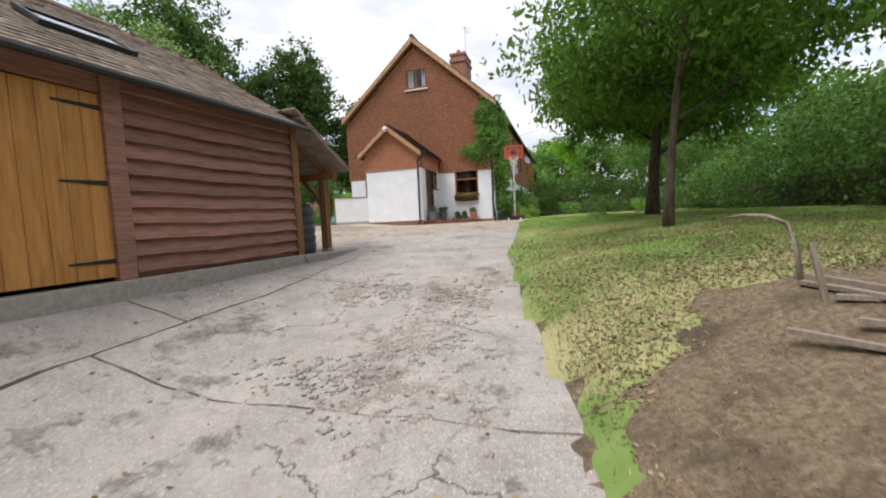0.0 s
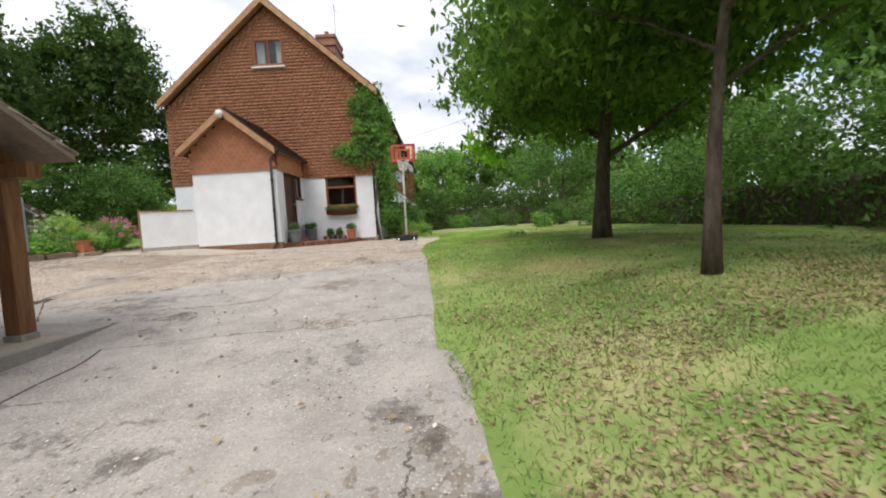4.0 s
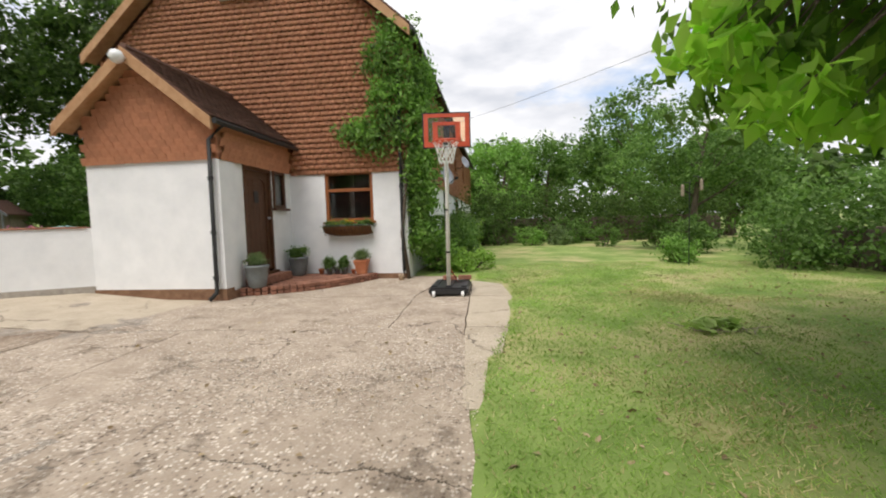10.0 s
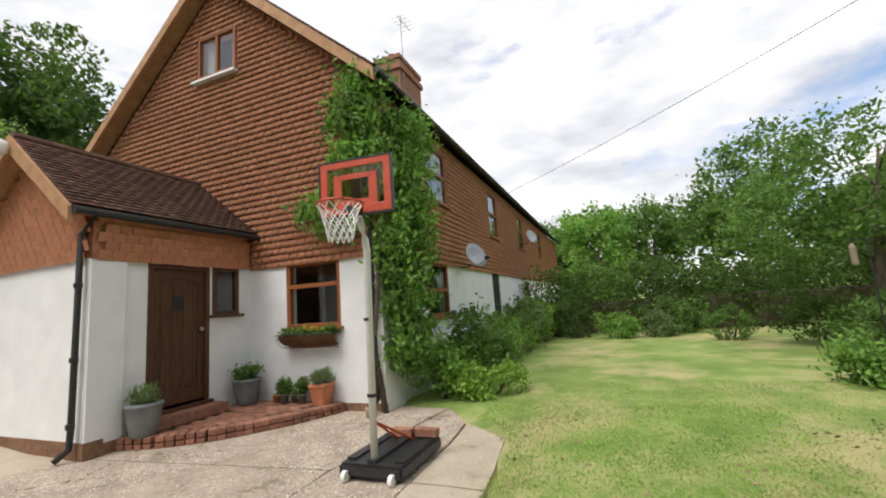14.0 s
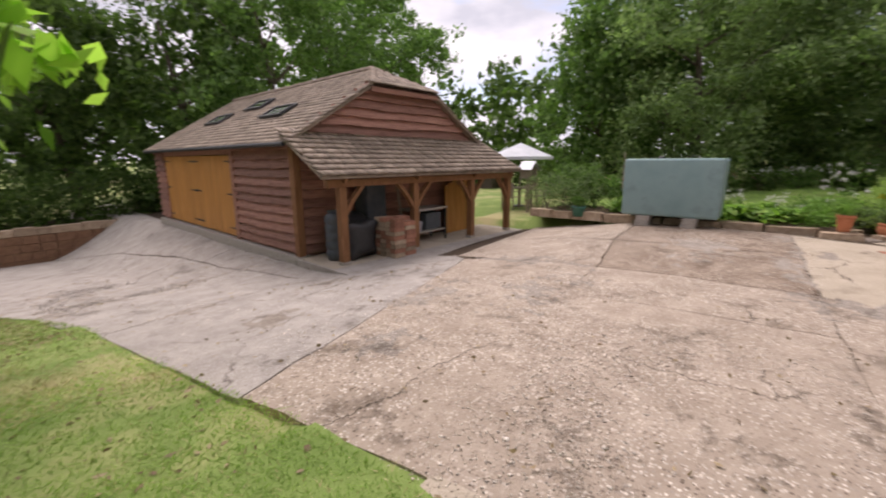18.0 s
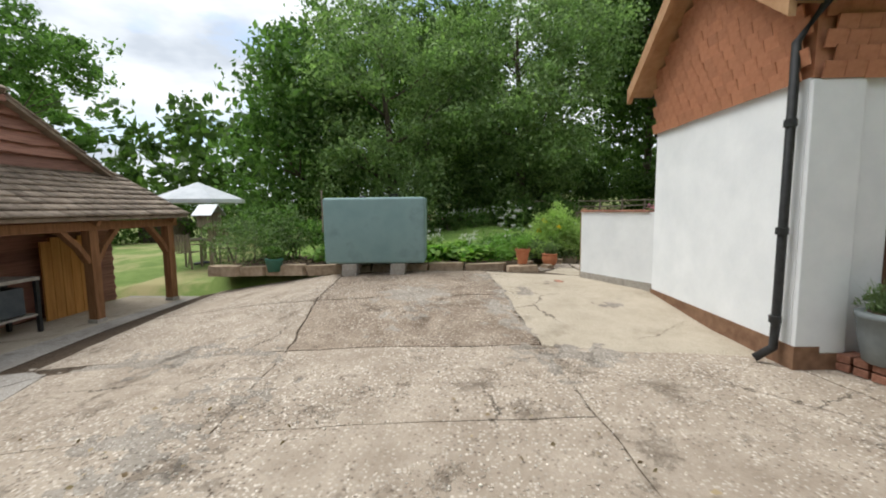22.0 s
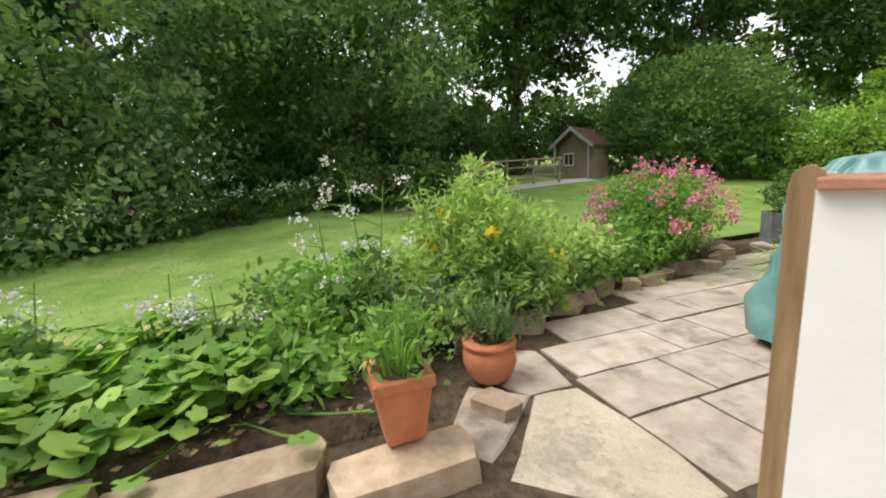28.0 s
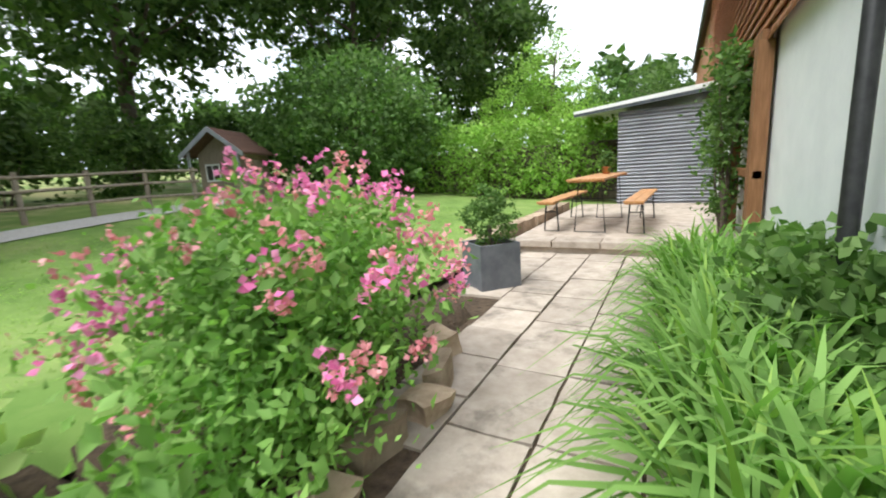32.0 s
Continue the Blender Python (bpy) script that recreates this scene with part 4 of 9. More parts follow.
def build_house_roof():
    d = np.array([1, 0, -SLOPE])
    ln = np.linalg.norm(d)
    run = (HX1 + 0.22 - APEX_X) * ln
    for s in (1, -1):
        dd = np.array([s, 0, -SLOPE]) / ln
        bm = bmesh.new()
        e = APEX_X + s * (HX1 + 0.22 - APEX_X)
        if s < 0:
            e -= 0.08
        ez = APEX_Z - (HX1 + 0.22 - APEX_X) * SLOPE
        prism(bm, [(APEX_X, APEX_Z), (e, ez), (e, ez + 0.1), (APEX_X, APEX_Z + 0.13)], -0.3, HY1 + 0.2)
        part("roof", bm, M_ROOF, house, "steep brown-tiled roof slope")
        roof_tiles("roof_tiles", (APEX_X, -0.3, APEX_Z + 0.1), dd, (0, 1, 0), 12.0, run, house, label="brown plain tiles on the roof")
        bm = bmesh.new()
        prism(bm, [(APEX_X, APEX_Z + 0.1), (e + s * 0.02, ez + 0.06), (e + s * 0.02, ez - 0.16), (APEX_X, APEX_Z - 0.14)], -0.34, -0.28)
        part("bargeboard", bm, M_BARGE, house, "pale timber bargeboard along the verge")
        bm = bmesh.new()
        prism(bm, [(APEX_X, APEX_Z - 0.02), (e, ez - 0.04), (e, ez - 0.07), (APEX_X, APEX_Z - 0.05)], -0.28, 0.02)
        part("soffit", bm, M_BARGE, house)
        bm = bmesh.new()
        tube(bm, [(e + s * 0.06, -0.3, ez + 0.02), (e + s * 0.06, HY1, ez + 0.02)], 0.055, 8)
        part("gutter", bm, M_IRON, house, "black gutter")
    bm = bmesh.new()
    tube(bm, [(APEX_X, -0.32, APEX_Z + 0.13), (APEX_X, HY1, APEX_Z + 0.13)], 0.1, 8)
    part("ridge", bm, M_ROOF, house, "half-round ridge tiles")
    cx, cy = -2.9, 7.2
    bm = bmesh.new()
    box(bm, cx - 0.45, cx + 0.45, cy - 0.85, cy + 0.85, 7.3, 10.15, 0.01)
    box(bm, cx - 0.52, cx + 0.52, cy - 0.92, cy + 0.92, 9.75, 9.95, 0.01)
    box(bm, cx - 0.5, cx + 0.5, cy - 0.9, cy + 0.9, 10.15, 10.3, 0.01)
    ch = part("chimney", bm, M_BRICKWORK, house, "broad brick chimney stack with corbelled top")
    for k in (-0.5, 0.0, 0.5):
        part("chimney_pot", lathe(bmesh.new(), [(0.13, 10.3), (0.15, 10.36), (0.11, 10.4), (0.1, 10.52), (0.13, 10.55)], 12, (cx, cy + k, 0)), M_TERRACOTTA, ch)
    bm = bmesh.new()
    tube(bm, [(cx + 0.48, cy - 0.6, 9.2), (cx + 0.48, cy - 0.6, 11.9)], 0.015, 5)
    tube(bm, [(cx + 0.48, cy - 0.9, 11.7), (cx + 0.48, cy + 0.2, 11.8)], 0.01, 4)
    for k in range(5):
        tube(bm, [(cx + 0.2, cy - 0.8 + 0.2 * k, 11.72), (cx + 0.76, cy - 0.8 + 0.2 * k, 11.72)], 0.006, 4)
    part("aerial", bm, M_CORRUGATED, house, "thin metal television aerial on the chimney")


def window(name, at, w, h, parent, label, axis="y", bars=(), transom=None, frame=0.07, mat=None, sill=True, curtain=False, lattice=False, opener=False):
    """A timber window, outside face at y = 0 of its own space, x along it. Returns the window."""
    mat = mat or M_OAKFRAME
    win = tagged(new(name), label, kind="")
    win.parent = parent
    win.matrix_local = pose(at[0], at[1], at[2], 0, 0, {"y": 0, "x": 90, "-x": -90}[axis])
    bm = bmesh.new()
    box(bm, 0, frame, -0.03, 0.06, 0, h, 0.006)
    box(bm, w - frame, w, -0.03, 0.06, 0, h, 0.006)
    box(bm, frame, w - frame, -0.028, 0.058, 0, frame, 0.006)
    box(bm, frame, w - frame, -0.028, 0.058, h - frame, h, 0.006)
    for b in bars:
        box(bm, b - 0.03, b + 0.03, -0.026, 0.056, frame, h - frame, 0.004)
    if transom:
        box(bm, frame, w - frame, -0.034, 0.05, transom - 0.035, transom + 0.035, 0.004)
    part("window_frame", bm, mat, win)
    panes = [frame, *bars, w - frame]
    for a, b in zip(panes, panes[1:]):
        for c, d in ((frame, transom or h - frame), (transom, h - frame)) if transom else ((frame, h - frame),):
            g = part("pane", boxes((a, b, 0.012, 0.018, c, d)), M_GLASS, win)
            g.visible_shadow = False
    if lattice:
        bm = bmesh.new()
        for k in range(-8, 14):
            beam(bm, (0.02 + k * 0.1, 0.008, frame), (0.02 + k * 0.1 + (h - 2 * frame) * 0.7, 0.008, h - frame), 0.008, 0.004)
        geom = [v for v in bm.verts if v.co.x < frame or v.co.x > w - frame]
        bmesh.ops.delete(bm, geom=geom, context="VERTS")
        part("lead_lattice", bm, M_IRON, win)
    if sill:
        part("window_sill", boxes((-0.05, w + 0.05, -0.1, 0.05, -0.05, 0.0), bevel=0.008), mat, win)
    if curtain:
        for a, b in ((frame, w * 0.32), (w * 0.72, w - frame)):
            bm = bmesh.new()
            n = 9
            pts = [(a + (b - a) * k / n, 0.16 + 0.03 * (k % 2)) for k in range(n + 1)]
            for p, q in zip(pts, pts[1:]):
                vs = [bm.verts.new(c) for c in ((p[0], p[1], frame), (q[0], q[1], frame), (q[0], q[1], h - 0.03), (p[0], p[1], h - 0.03))]
                bm.faces.new(vs)
            bmesh.ops.remove_doubles(bm, verts=bm.verts, dist=1e-5)
            bmesh.ops.solidify(bm, geom=list(bm.faces), thickness=0.006)
            part("curtain", bm, M_CURTAIN, win)
    return win


def build_house_windows():
    w = window("window_attic", (ATTIC[0], 0.0, ATTIC[2]), ATTIC[1] - ATTIC[0], ATTIC[3] - ATTIC[2], house, "two-light brown timber attic window with pale blinds", bars=(0.53,), transom=None, curtain=True)
    part("window_sill", boxes((-0.06, 1.12, -0.13, -0.02, -0.1, -0.05), bevel=0.006), M_RENDER, w, "white sill")
    w = window("window_front", (FRONT[0], 0.04, FRONT[2]), FRONT[1] - FRONT[0], FRONT[3] - FRONT[2], house, "brown timber casement window with a top light", transom=0.7)
    w = window("window_left", (LEFTW[0], 0.04, LEFTW[2]), LEFTW[1] - LEFTW[0], LEFTW[3] - LEFTW[2], house, "brown timber casement window", bars=(0.56,))
    for k, s in enumerate(SIDE_UP):
        window("window_side_upper", (HX1 + 0.0, s[0], s[2]), s[1] - s[0], s[3] - s[2], house, "brown timber sash window with white reveals", "x", transom=(s[3] - s[2]) * 0.52, curtain=k < 2)
    for k, s in enumerate(SIDE_LOW):
        if k != 1:
            window("window_side_lower", (HX1 - 0.03, s[0], s[2]), s[1] - s[0], s[3] - s[2], house, "brown timber casement window by the climber", "x", transom=(s[3] - s[2]) * 0.5)
    bm = boxes((HX1 - 0.1, HX1 - 0.04, 6.6, 7.5, 0.1, 2.4), (HX1 - 0.06, HX1 - 0.02, 6.72, 7.38, 1.2, 2.2), bevel=0.005)
    part("door", bm, M_IRON, house, "dark side door")


def down_pipe(pts, parent=None, name="drainpipe"):
    bm = bmesh.new()
    tube(bm, pts, 0.036, 10)
    ob = part(name, bm, M_IRON, parent, "black drainpipe", smooth=True)
    for s in (0.25, 0.6, 0.9):
        a, b = Vector(pts[1]), Vector(pts[-2])
        p = a.lerp(b, s)
        part("bracket", tube(bmesh.new(), [p - Vector((0, 0, 0.03)), p + Vector((0, 0, 0.03))], 0.048, 10), M_IRON, ob)
    return ob


build_house_walls()
build_hung_tiles()
build_house_roof()
build_house_windows()
down_pipe([(0.02, -0.12, 5.1), (0.02, -0.09, 4.8), (0.02, -0.09, 0.5), (0.02, -0.09, 0.2), (0.02, -0.2, 0.05)], house)
down_pipe([(HX0 - 0.3, 0.72, 5.1), (HX0 - 0.11, 0.72, 4.8), (HX0 - 0.11, 0.72, 0.4), (HX0 - 0.11, 0.68, 0.1)], house)

# ---- porch ----
PX0, PX1, PY0, PAX, PAZ, PEZ = -5.08, -2.6, -2.5, -3.9, 4.15, 2.98
porch = tagged(new("porch"), "gabled white porch with hung tiles and a brown-tiled roof", "porch")
DOOR = (-1.78, -0.82, 0.34, 2.42)
SMALLW = (-0.76, -0.26, 1.63, 2.42)


def build_porch():
    part("wall", boxes((PX0, PX1, PY0, PY0 + 0.22, 0.14, 2.42)), M_RENDER, porch, "white rendered porch front")
    part("wall", boxes((PX0, PX0 + 0.2, PY0 + 0.22, 0.0, 0.14, 2.95)), M_RENDER, porch)
    part("wall", wall_with_holes(PY0 + 0.22, 0.0, 0.1, 2.42, (DOOR, SMALLW), PX1, 0.2, "x"), M_RENDER, porch, "white rendered porch side wall")
    part("pier", boxes((PX1, PX1 + 0.05, PY0, PY0 + 0.42, 0.14, 2.4), bevel=0.01), M_RENDER, porch)
    part("plinth", boxes((PX0 - 0.01, PX1 + 0.06, PY0 - 0.015, PY0 + 0.2, -0.1, 0.2), (PX1 - 0.1, PX1 + 0.06, PY0 + 0.2, PY0 + 0.46, -0.1, 0.14)), M_PLINTH_WALL_SHADE, porch, "brown plinth at the foot of the porch")
    bm = bmesh.new()
    prism(bm, [(PX0, 2.42), (PX1 + 0.02, 2.42), (PX1 + 0.02, 2.98), (PAX, PAZ - 0.05), (PX0, 2.98)], PY0 + 0.02, PY0 + 0.2)
    part("gable_wall", bm, M_TILE, porch, "porch gable behind the tiles")
    part("lintel_wall", boxes((PX1 - 0.18, PX1 + 0.01, PY0 + 0.2, 0.0, 2.42, 2.98)), M_TILE, porch)
    # porch backing and floor, painted dark as the shade inside
    part("room", boxes((PX0 + 0.21, PX0 + 0.3, PY0 + 0.25, 0.0, 0.2, 2.9), (PX0 + 0.3, PX1 - 0.3, PY0 + 0.25, -0.1, 0.15, 0.25)), M_INDOOR_SHADE, porch)
    slope = (PAZ - PEZ) / (PX1 + 0.16 - PAX)
    ln = math.hypot(1, slope)
    for s in (1, -1):
        e = PX1 + 0.18 if s > 0 else PX0 - 0.24
        ez = PAZ - abs(e - PAX) * slope
        bm = bmesh.new()
        prism(bm, [(PAX, PAZ), (e, ez), (e, ez + 0.06), (PAX, PAZ + 0.08)], PY0 - 0.3, 0.0)
        part("roof", bm, M_ROOF, porch, "brown-tiled porch roof slope")
        roof_tiles("roof_tiles", (PAX, PY0 - 0.3, PAZ + 0.06), np.array([s, 0, -slope]) / ln, (0, 1, 0), 2.8, abs(e - PAX) * ln, porch, 0.1, 0.165, "brown plain tiles on the porch")
        bm = bmesh.new()
        prism(bm, [(PAX, PAZ + 0.07), (e, ez + 0.05), (e, ez - 0.14), (PAX, PAZ - 0.15)], PY0 - 0.34, PY0 - 0.28)
        part("bargeboard", bm, M_BARGE, porch, "pale timber bargeboard")
        bm = bmesh.new()
        prism(bm, [(PAX, PAZ - 0.02), (e, ez - 0.02), (e, ez - 0.05), (PAX, PAZ - 0.05)], PY0 - 0.28, PY0 + 0.02)
        part("soffit", bm, M_BARGE, porch)
        bm = bmesh.new()
        tube(bm, [(e + s * 0.05, PY0 - 0.3, ez), (e + s * 0.05, -0.02, ez)], 0.05, 8)
        part("gutter", bm, M_IRON, porch, "black gutter")
    bm = bmesh.new()
    tube(bm, [(PAX, PY0 - 0.3, PAZ + 0.08), (PAX, 0.0, PAZ + 0.08)], 0.07, 8)
    part("ridge", bm, M_ROOF, porch)
    down_pipe([(PX1 + 0.2, PY0 - 0.05, 2.95), (PX1 - 0.06, PY0 - 0.07, 2.72), (PX1 - 0.08, PY0 - 0.07, 0.35), (PX1 - 0.08, PY0 - 0.08, 0.15), (PX1 - 0.13, PY0 - 0.2, 0.04)], porch)
    # porch tiles, each one a piece
    me = boxes((0, 0.161, -0.014, 0, 0, 0.13))
    me = mesh_of("tile", me, M_TILE_PIECE)
    g, rr = 0.118, random.Random(3)
    for r in range(14):
        z = 2.4 + r * g
        hw = 1.0 if z < 2.95 else max(0.0, (PAZ - 0.12 - z) / slope)
        a, b = max(PX0 - 0.02, PAX - hw * (1 if z > 2.95 else 9)), min(PX1 + 0.04, PAX + hw * (1 if z > 2.95 else 9))
        s = a + (r % 2) * 0.08
        while s + 0.12 < b:
            piece("tile", me, porch, pose(s, PY0 - 0.03, z + rr.uniform(-0.004, 0.004), 13 + rr.uniform(-2, 2), 0, 0))
            s += 0.165
        if z < 2.98:
            s = PY0 + 0.05 + (r % 2) * 0.08
            while s + 0.16 < -0.02:
                piece("tile", me, porch, pose(PX1 + 0.05, s, z + rr.uniform(-0.004, 0.004), 13, 0, 90))
                s += 0.165
    # front door
    door = tagged(new("door_front"), "closed dark oak front door with arched panels and a small grille", "door", kind="structure")
    part("door_frame", boxes((PX1 - 0.14, PX1 + 0.02, DOOR[0], DOOR[0] + 0.07, DOOR[2], DOOR[3]), (PX1 - 0.14, PX1 + 0.02, DOOR[1] - 0.07, DOOR[1], DOOR[2], DOOR[3]), (PX1 - 0.14, PX1 + 0.018, DOOR[0] + 0.07, DOOR[1] - 0.07, DOOR[3] - 0.08, DOOR[3]), bevel=0.006), M_DOORWOOD, door)
    y0, y1, z0, z1 = DOOR[0] + 0.07, DOOR[1] - 0.07, DOOR[2] + 0.03, DOOR[3] - 0.08
    n = 5
    for k in range(n):
        a, b = y0 + (y1 - y0) * k / n, y0 + (y1 - y0) * (k + 1) / n
        part("plank", boxes((PX1 - 0.1, PX1 - 0.05, a + 0.002, b - 0.002, z0, z1), bevel=0.006), M_DOORWOOD, door)
    bm = bmesh.new()
    box(bm, PX1 - 0.05, PX1 - 0.03, y0, y0 + 0.1, z0, z1, 0.004)
    box(bm, PX1 - 0.05, PX1 - 0.03, y1 - 0.1, y1, z0, z1, 0.004)
    box(bm, PX1 - 0.05, PX1 - 0.03, y0 + 0.1, y1 - 0.1, z0, z0 + 0.2, 0.004)
    cy, hw = (y0 + y1) / 2, (y1 - y0) / 2 - 0.1
    top = [(cy - hw * math.cos(math.pi * k / 10), z1 - 0.25 + 0.13 * math.sin(math.pi * k / 10)) for k in range(11)]
    prism(bm, top + [(y1 - 0.1, z1), (y0 + 0.1, z1)], PX1 - 0.05, PX1 - 0.03, "x")
    part("door_rails", bm, M_DOORWOOD, door)
    part("grille", boxes((PX1 - 0.05, PX1 - 0.035, cy - 0.07, cy + 0.07, 1.72, 1.95), bevel=0.004), M_IRON, door, "small black iron grille")
    part("door_handle", lathe(bmesh.new(), [(0.015, 0), (0.03, 0.02), (0.034, 0.04), (0.02, 0.06)], 12), M_CORRUGATED, door, "round brass knob").matrix_local = pose(PX1 - 0.03, y1 - 0.05, 1.42, 0, 90, 0)
    part("threshold", boxes((PX1 - 0.14, PX1 + 0.1, DOOR[0] - 0.02, DOOR[1] + 0.02, DOOR[2] - 0.05, DOOR[2]), bevel=0.006), M_DOORWOOD, door)
    window("window_small", (PX1 + 0.0, SMALLW[0], SMALLW[2]), SMALLW[1] - SMALLW[0], SMALLW[3] - SMALLW[2], porch, "small leaded window beside the front door", "x", lattice=True, mat=M_DOORWOOD)
    lamp = thing("globe_lamp", (PAX, PY0 - 0.42, PAZ - 0.12), "white round security lamp at the porch apex", "outdoor lamp")
    part("globe", lathe(bmesh.new(), [(0.02, -0.11), (0.08, -0.08), (0.115, 0), (0.08, 0.08), (0.02, 0.11)], 16), M_WHITEPAINT, lamp, smooth=True)
    part("bracket", boxes((-0.03, 0.03, 0.05, 0.12, -0.03, 0.03)), M_IRON, lamp)


build_porch()


def build_low_wall():
    w = tagged(new("wall_garden"), "low white rendered garden wall with a tile coping", "garden wall", kind="structure")
    a, b = Vector((-6.32, -3.15, 0)), Vector((PX0, PY0 + 0.02, 0))
    d = (b - a).normalized()
    n = Vector((-d.y, d.x, 0))
    bm = bmesh.new()
    prism(bm, [(p.x, p.y) for p in (a, b, b + n * 0.2, a + n * 0.2)], 0.24, 1.31, "z")
    part("render", bm, M_RENDER, w)
    bm = bmesh.new()
    prism(bm, [(p.x, p.y) for p in (a - n * 0.012, b - n * 0.012, b + n * 0.21, a + n * 0.21)], 0.0, 0.27, "z")
    part("footing", bm, M_BLOCK, w, "bare grey footing below the render")
    me = mesh_of("coping_tile", boxes((0, 0.26, -0.03, 0.24, 0, 0.03), bevel=0.006), M_BRICK)
    L = (b - a).length
    for k in range(int(L / 0.265)):
        p = a + d * (k * 0.265)
        piece("coping_tile", me, w, pose(p.x, p.y, 1.31 + 0.004 * (k % 2), 0, 0, math.degrees(math.atan2(d.y, d.x))))
    post = thing("gate_post", (-6.37, -3.09, 0.12), "square weathered wooden gate post with a rounded top", "post", turn=math.degrees(math.atan2(d.y, d.x)))
    bm = bmesh.new()
    prism(bm, [(-0.04, 0), (0.04, 0), (0.04, 1.2), (0.03, 1.235), (0, 1.25), (-0.03, 1.235), (-0.04, 1.2)], -0.04, 0.04)
    part("timber", bm, M_POSTWOOD, post)


build_low_wall()

# ---- timber garage ----
GA = 3.5
GC = (-1.48, -12.6)
garage = thing("garage", (GC[0], GC[1], 0), "timber garage of brown weatherboard with golden doors and a shingle roof", "garage", turn=-GA)
GL, GD, GEZ, GRZ, GBZ = 9.4, 5.75, 2.1, 3.85, -0.36


def build_garage():
    """Own space: x runs back from the front (negative), y away from the house (negative)."""
    board = {}
    def weatherboard(length, key):
        if key not in board:
            bm = bmesh.new()
            n = 8
            pts = [(length * k / n) for k in range(n + 1)]
            for p, q in zip(pts, pts[1:]):
                z0, z1 = (0.05 * noise.noise((p * 1.3, length, 0)) for p in (p, q))
                vs = [bm.verts.new(c) for c in ((p, 0, 0), (q, 0, 0), (q, 0, 0.215), (p, 0, 0.215), (p, -0.085, z0), (q, -0.085, z1), (q, -0.004, 0.215), (p, -0.004, 0.215))]
                for f in ((3, 2, 1, 0), (4, 5, 6, 7), (0, 1, 5, 4), (2, 3, 7, 6)):
                    bm.faces.new([vs[i] for i in f])
            bmesh.ops.remove_doubles(bm, verts=bm.verts, dist=1e-5)
            bmesh.ops.holes_fill(bm, edges=bm.edges)
            board[key] = mesh_of("weatherboard", bm, M_BOARD)
        return board[key]
    # front: boards from the near corner to the doors
    n = int((GEZ - GBZ - 0.1) / 0.19)
    for k in range(n):
        piece("weatherboard", weatherboard(2.85, "f"), garage, pose(0.0, -2.85, GBZ + 0.1 + k * 0.19, 0, 0, 90))
    for k in range(n):
        piece("weatherboard", weatherboard(1.0, "g"), garage, pose(0.0, -GL, GBZ + 0.1 + k * 0.19, 0, 0, 90))
    for d in ((-0.1, -0.002, -2.85, 0, GBZ, GEZ), (-0.1, -0.002, -GL, -GL + 1.0, GBZ, GEZ), (-GD, -GD + 0.1, -GL, 0, GBZ, GEZ), (-GD + 0.1, -0.1, -GL, -GL + 0.1, GBZ, GEZ)):
        part("wall", boxes(d), M_BOARD, garage)
    # gable towards the house: lower part under the lean-to and boards above it
    bm = bmesh.new()
    prism(bm, [(-GD, GBZ), (0, GBZ), (0, GEZ), (-1.9, 3.3), (-GD + 1.9, 3.3), (-GD, GEZ)], -0.1, -0.002)
    part("wall", bm, M_BOARD, garage, "gable wall behind the boards")
    for k in range(int((3.3 - GBZ) / 0.19)):
        z = GBZ + 0.05 + k * 0.19
        cut = 0.05 if z < GEZ - 0.1 else 1.9 * (z + 0.1 - GEZ) / (3.3 - GEZ) + 0.06
        if GD - 2 * cut > 0.5:
            piece("weatherboard", weatherboard(round(GD - 2 * cut, 2), f"n{k if z >= GEZ - 0.1 else 0}"), garage, pose(-cut, 0.0, z, 0, 0, 180))
    part("corner_post", boxes((-0.06, 0.095, -0.06, 0.095, GBZ, GEZ)), M_FRAMEWOOD, garage, "square corner post")
    part("door_post", boxes((-0.04, 0.07, -3.05, -2.85, GBZ, GEZ)), M_BOARD, garage)
    part("head_beam", boxes((-0.04, 0.028, -GL + 1.0, -3.05, GEZ - 0.34, GEZ)), M_BOARD, garage, "dark beam above the doors")
    # four door leaves
    y = -3.05
    wd = (GL - 1.0 - 3.05) / 4
    for k in range(4):
        leaf = tagged(new("door_leaf"), "closed golden boarded garage door leaf with black strap hinges")
        leaf.parent = garage
        leaf.matrix_local = pose(0.0, y, GBZ + 0.08)
        h = GEZ - 0.34 - GBZ - 0.1
        m = 7
        for j in range(m):
            a, b = -wd * (j + 1) / m, -wd * j / m
            part("board", boxes((-0.02, 0.02, a + 0.003, b - 0.003, 0, h), bevel=0.004), M_GARAGEDOOR, leaf)
        for z in (0.18, h * 0.52, h - 0.15):
            s = 0 if k % 2 == 0 else -wd
            c = -0.45 if k % 2 == 0 else 0.45
            bm = bmesh.new()
            prism(bm, [(s, z - 0.028), (s + c, z - 0.012), (s + c, z + 0.012), (s, z + 0.028)], 0.021, 0.028, "x")
            part("strap_hinge", bm, M_IRON, leaf, "black strap hinge")
        y -= wd
    part("sill", boxes((-0.15, 0.14, -GL, 0.1, GBZ - 0.5, GBZ + 0.03), bevel=0.015), M_BLOCK, garage, "raised concrete sill under the garage")
    # main roof with a half hip towards the house
    rx, fl, over = -GD / 2, 0.28, 0.25
    sl = (GRZ - GEZ) / (GD / 2)
    ln = math.hypot(1, sl)
    ry = -1.0
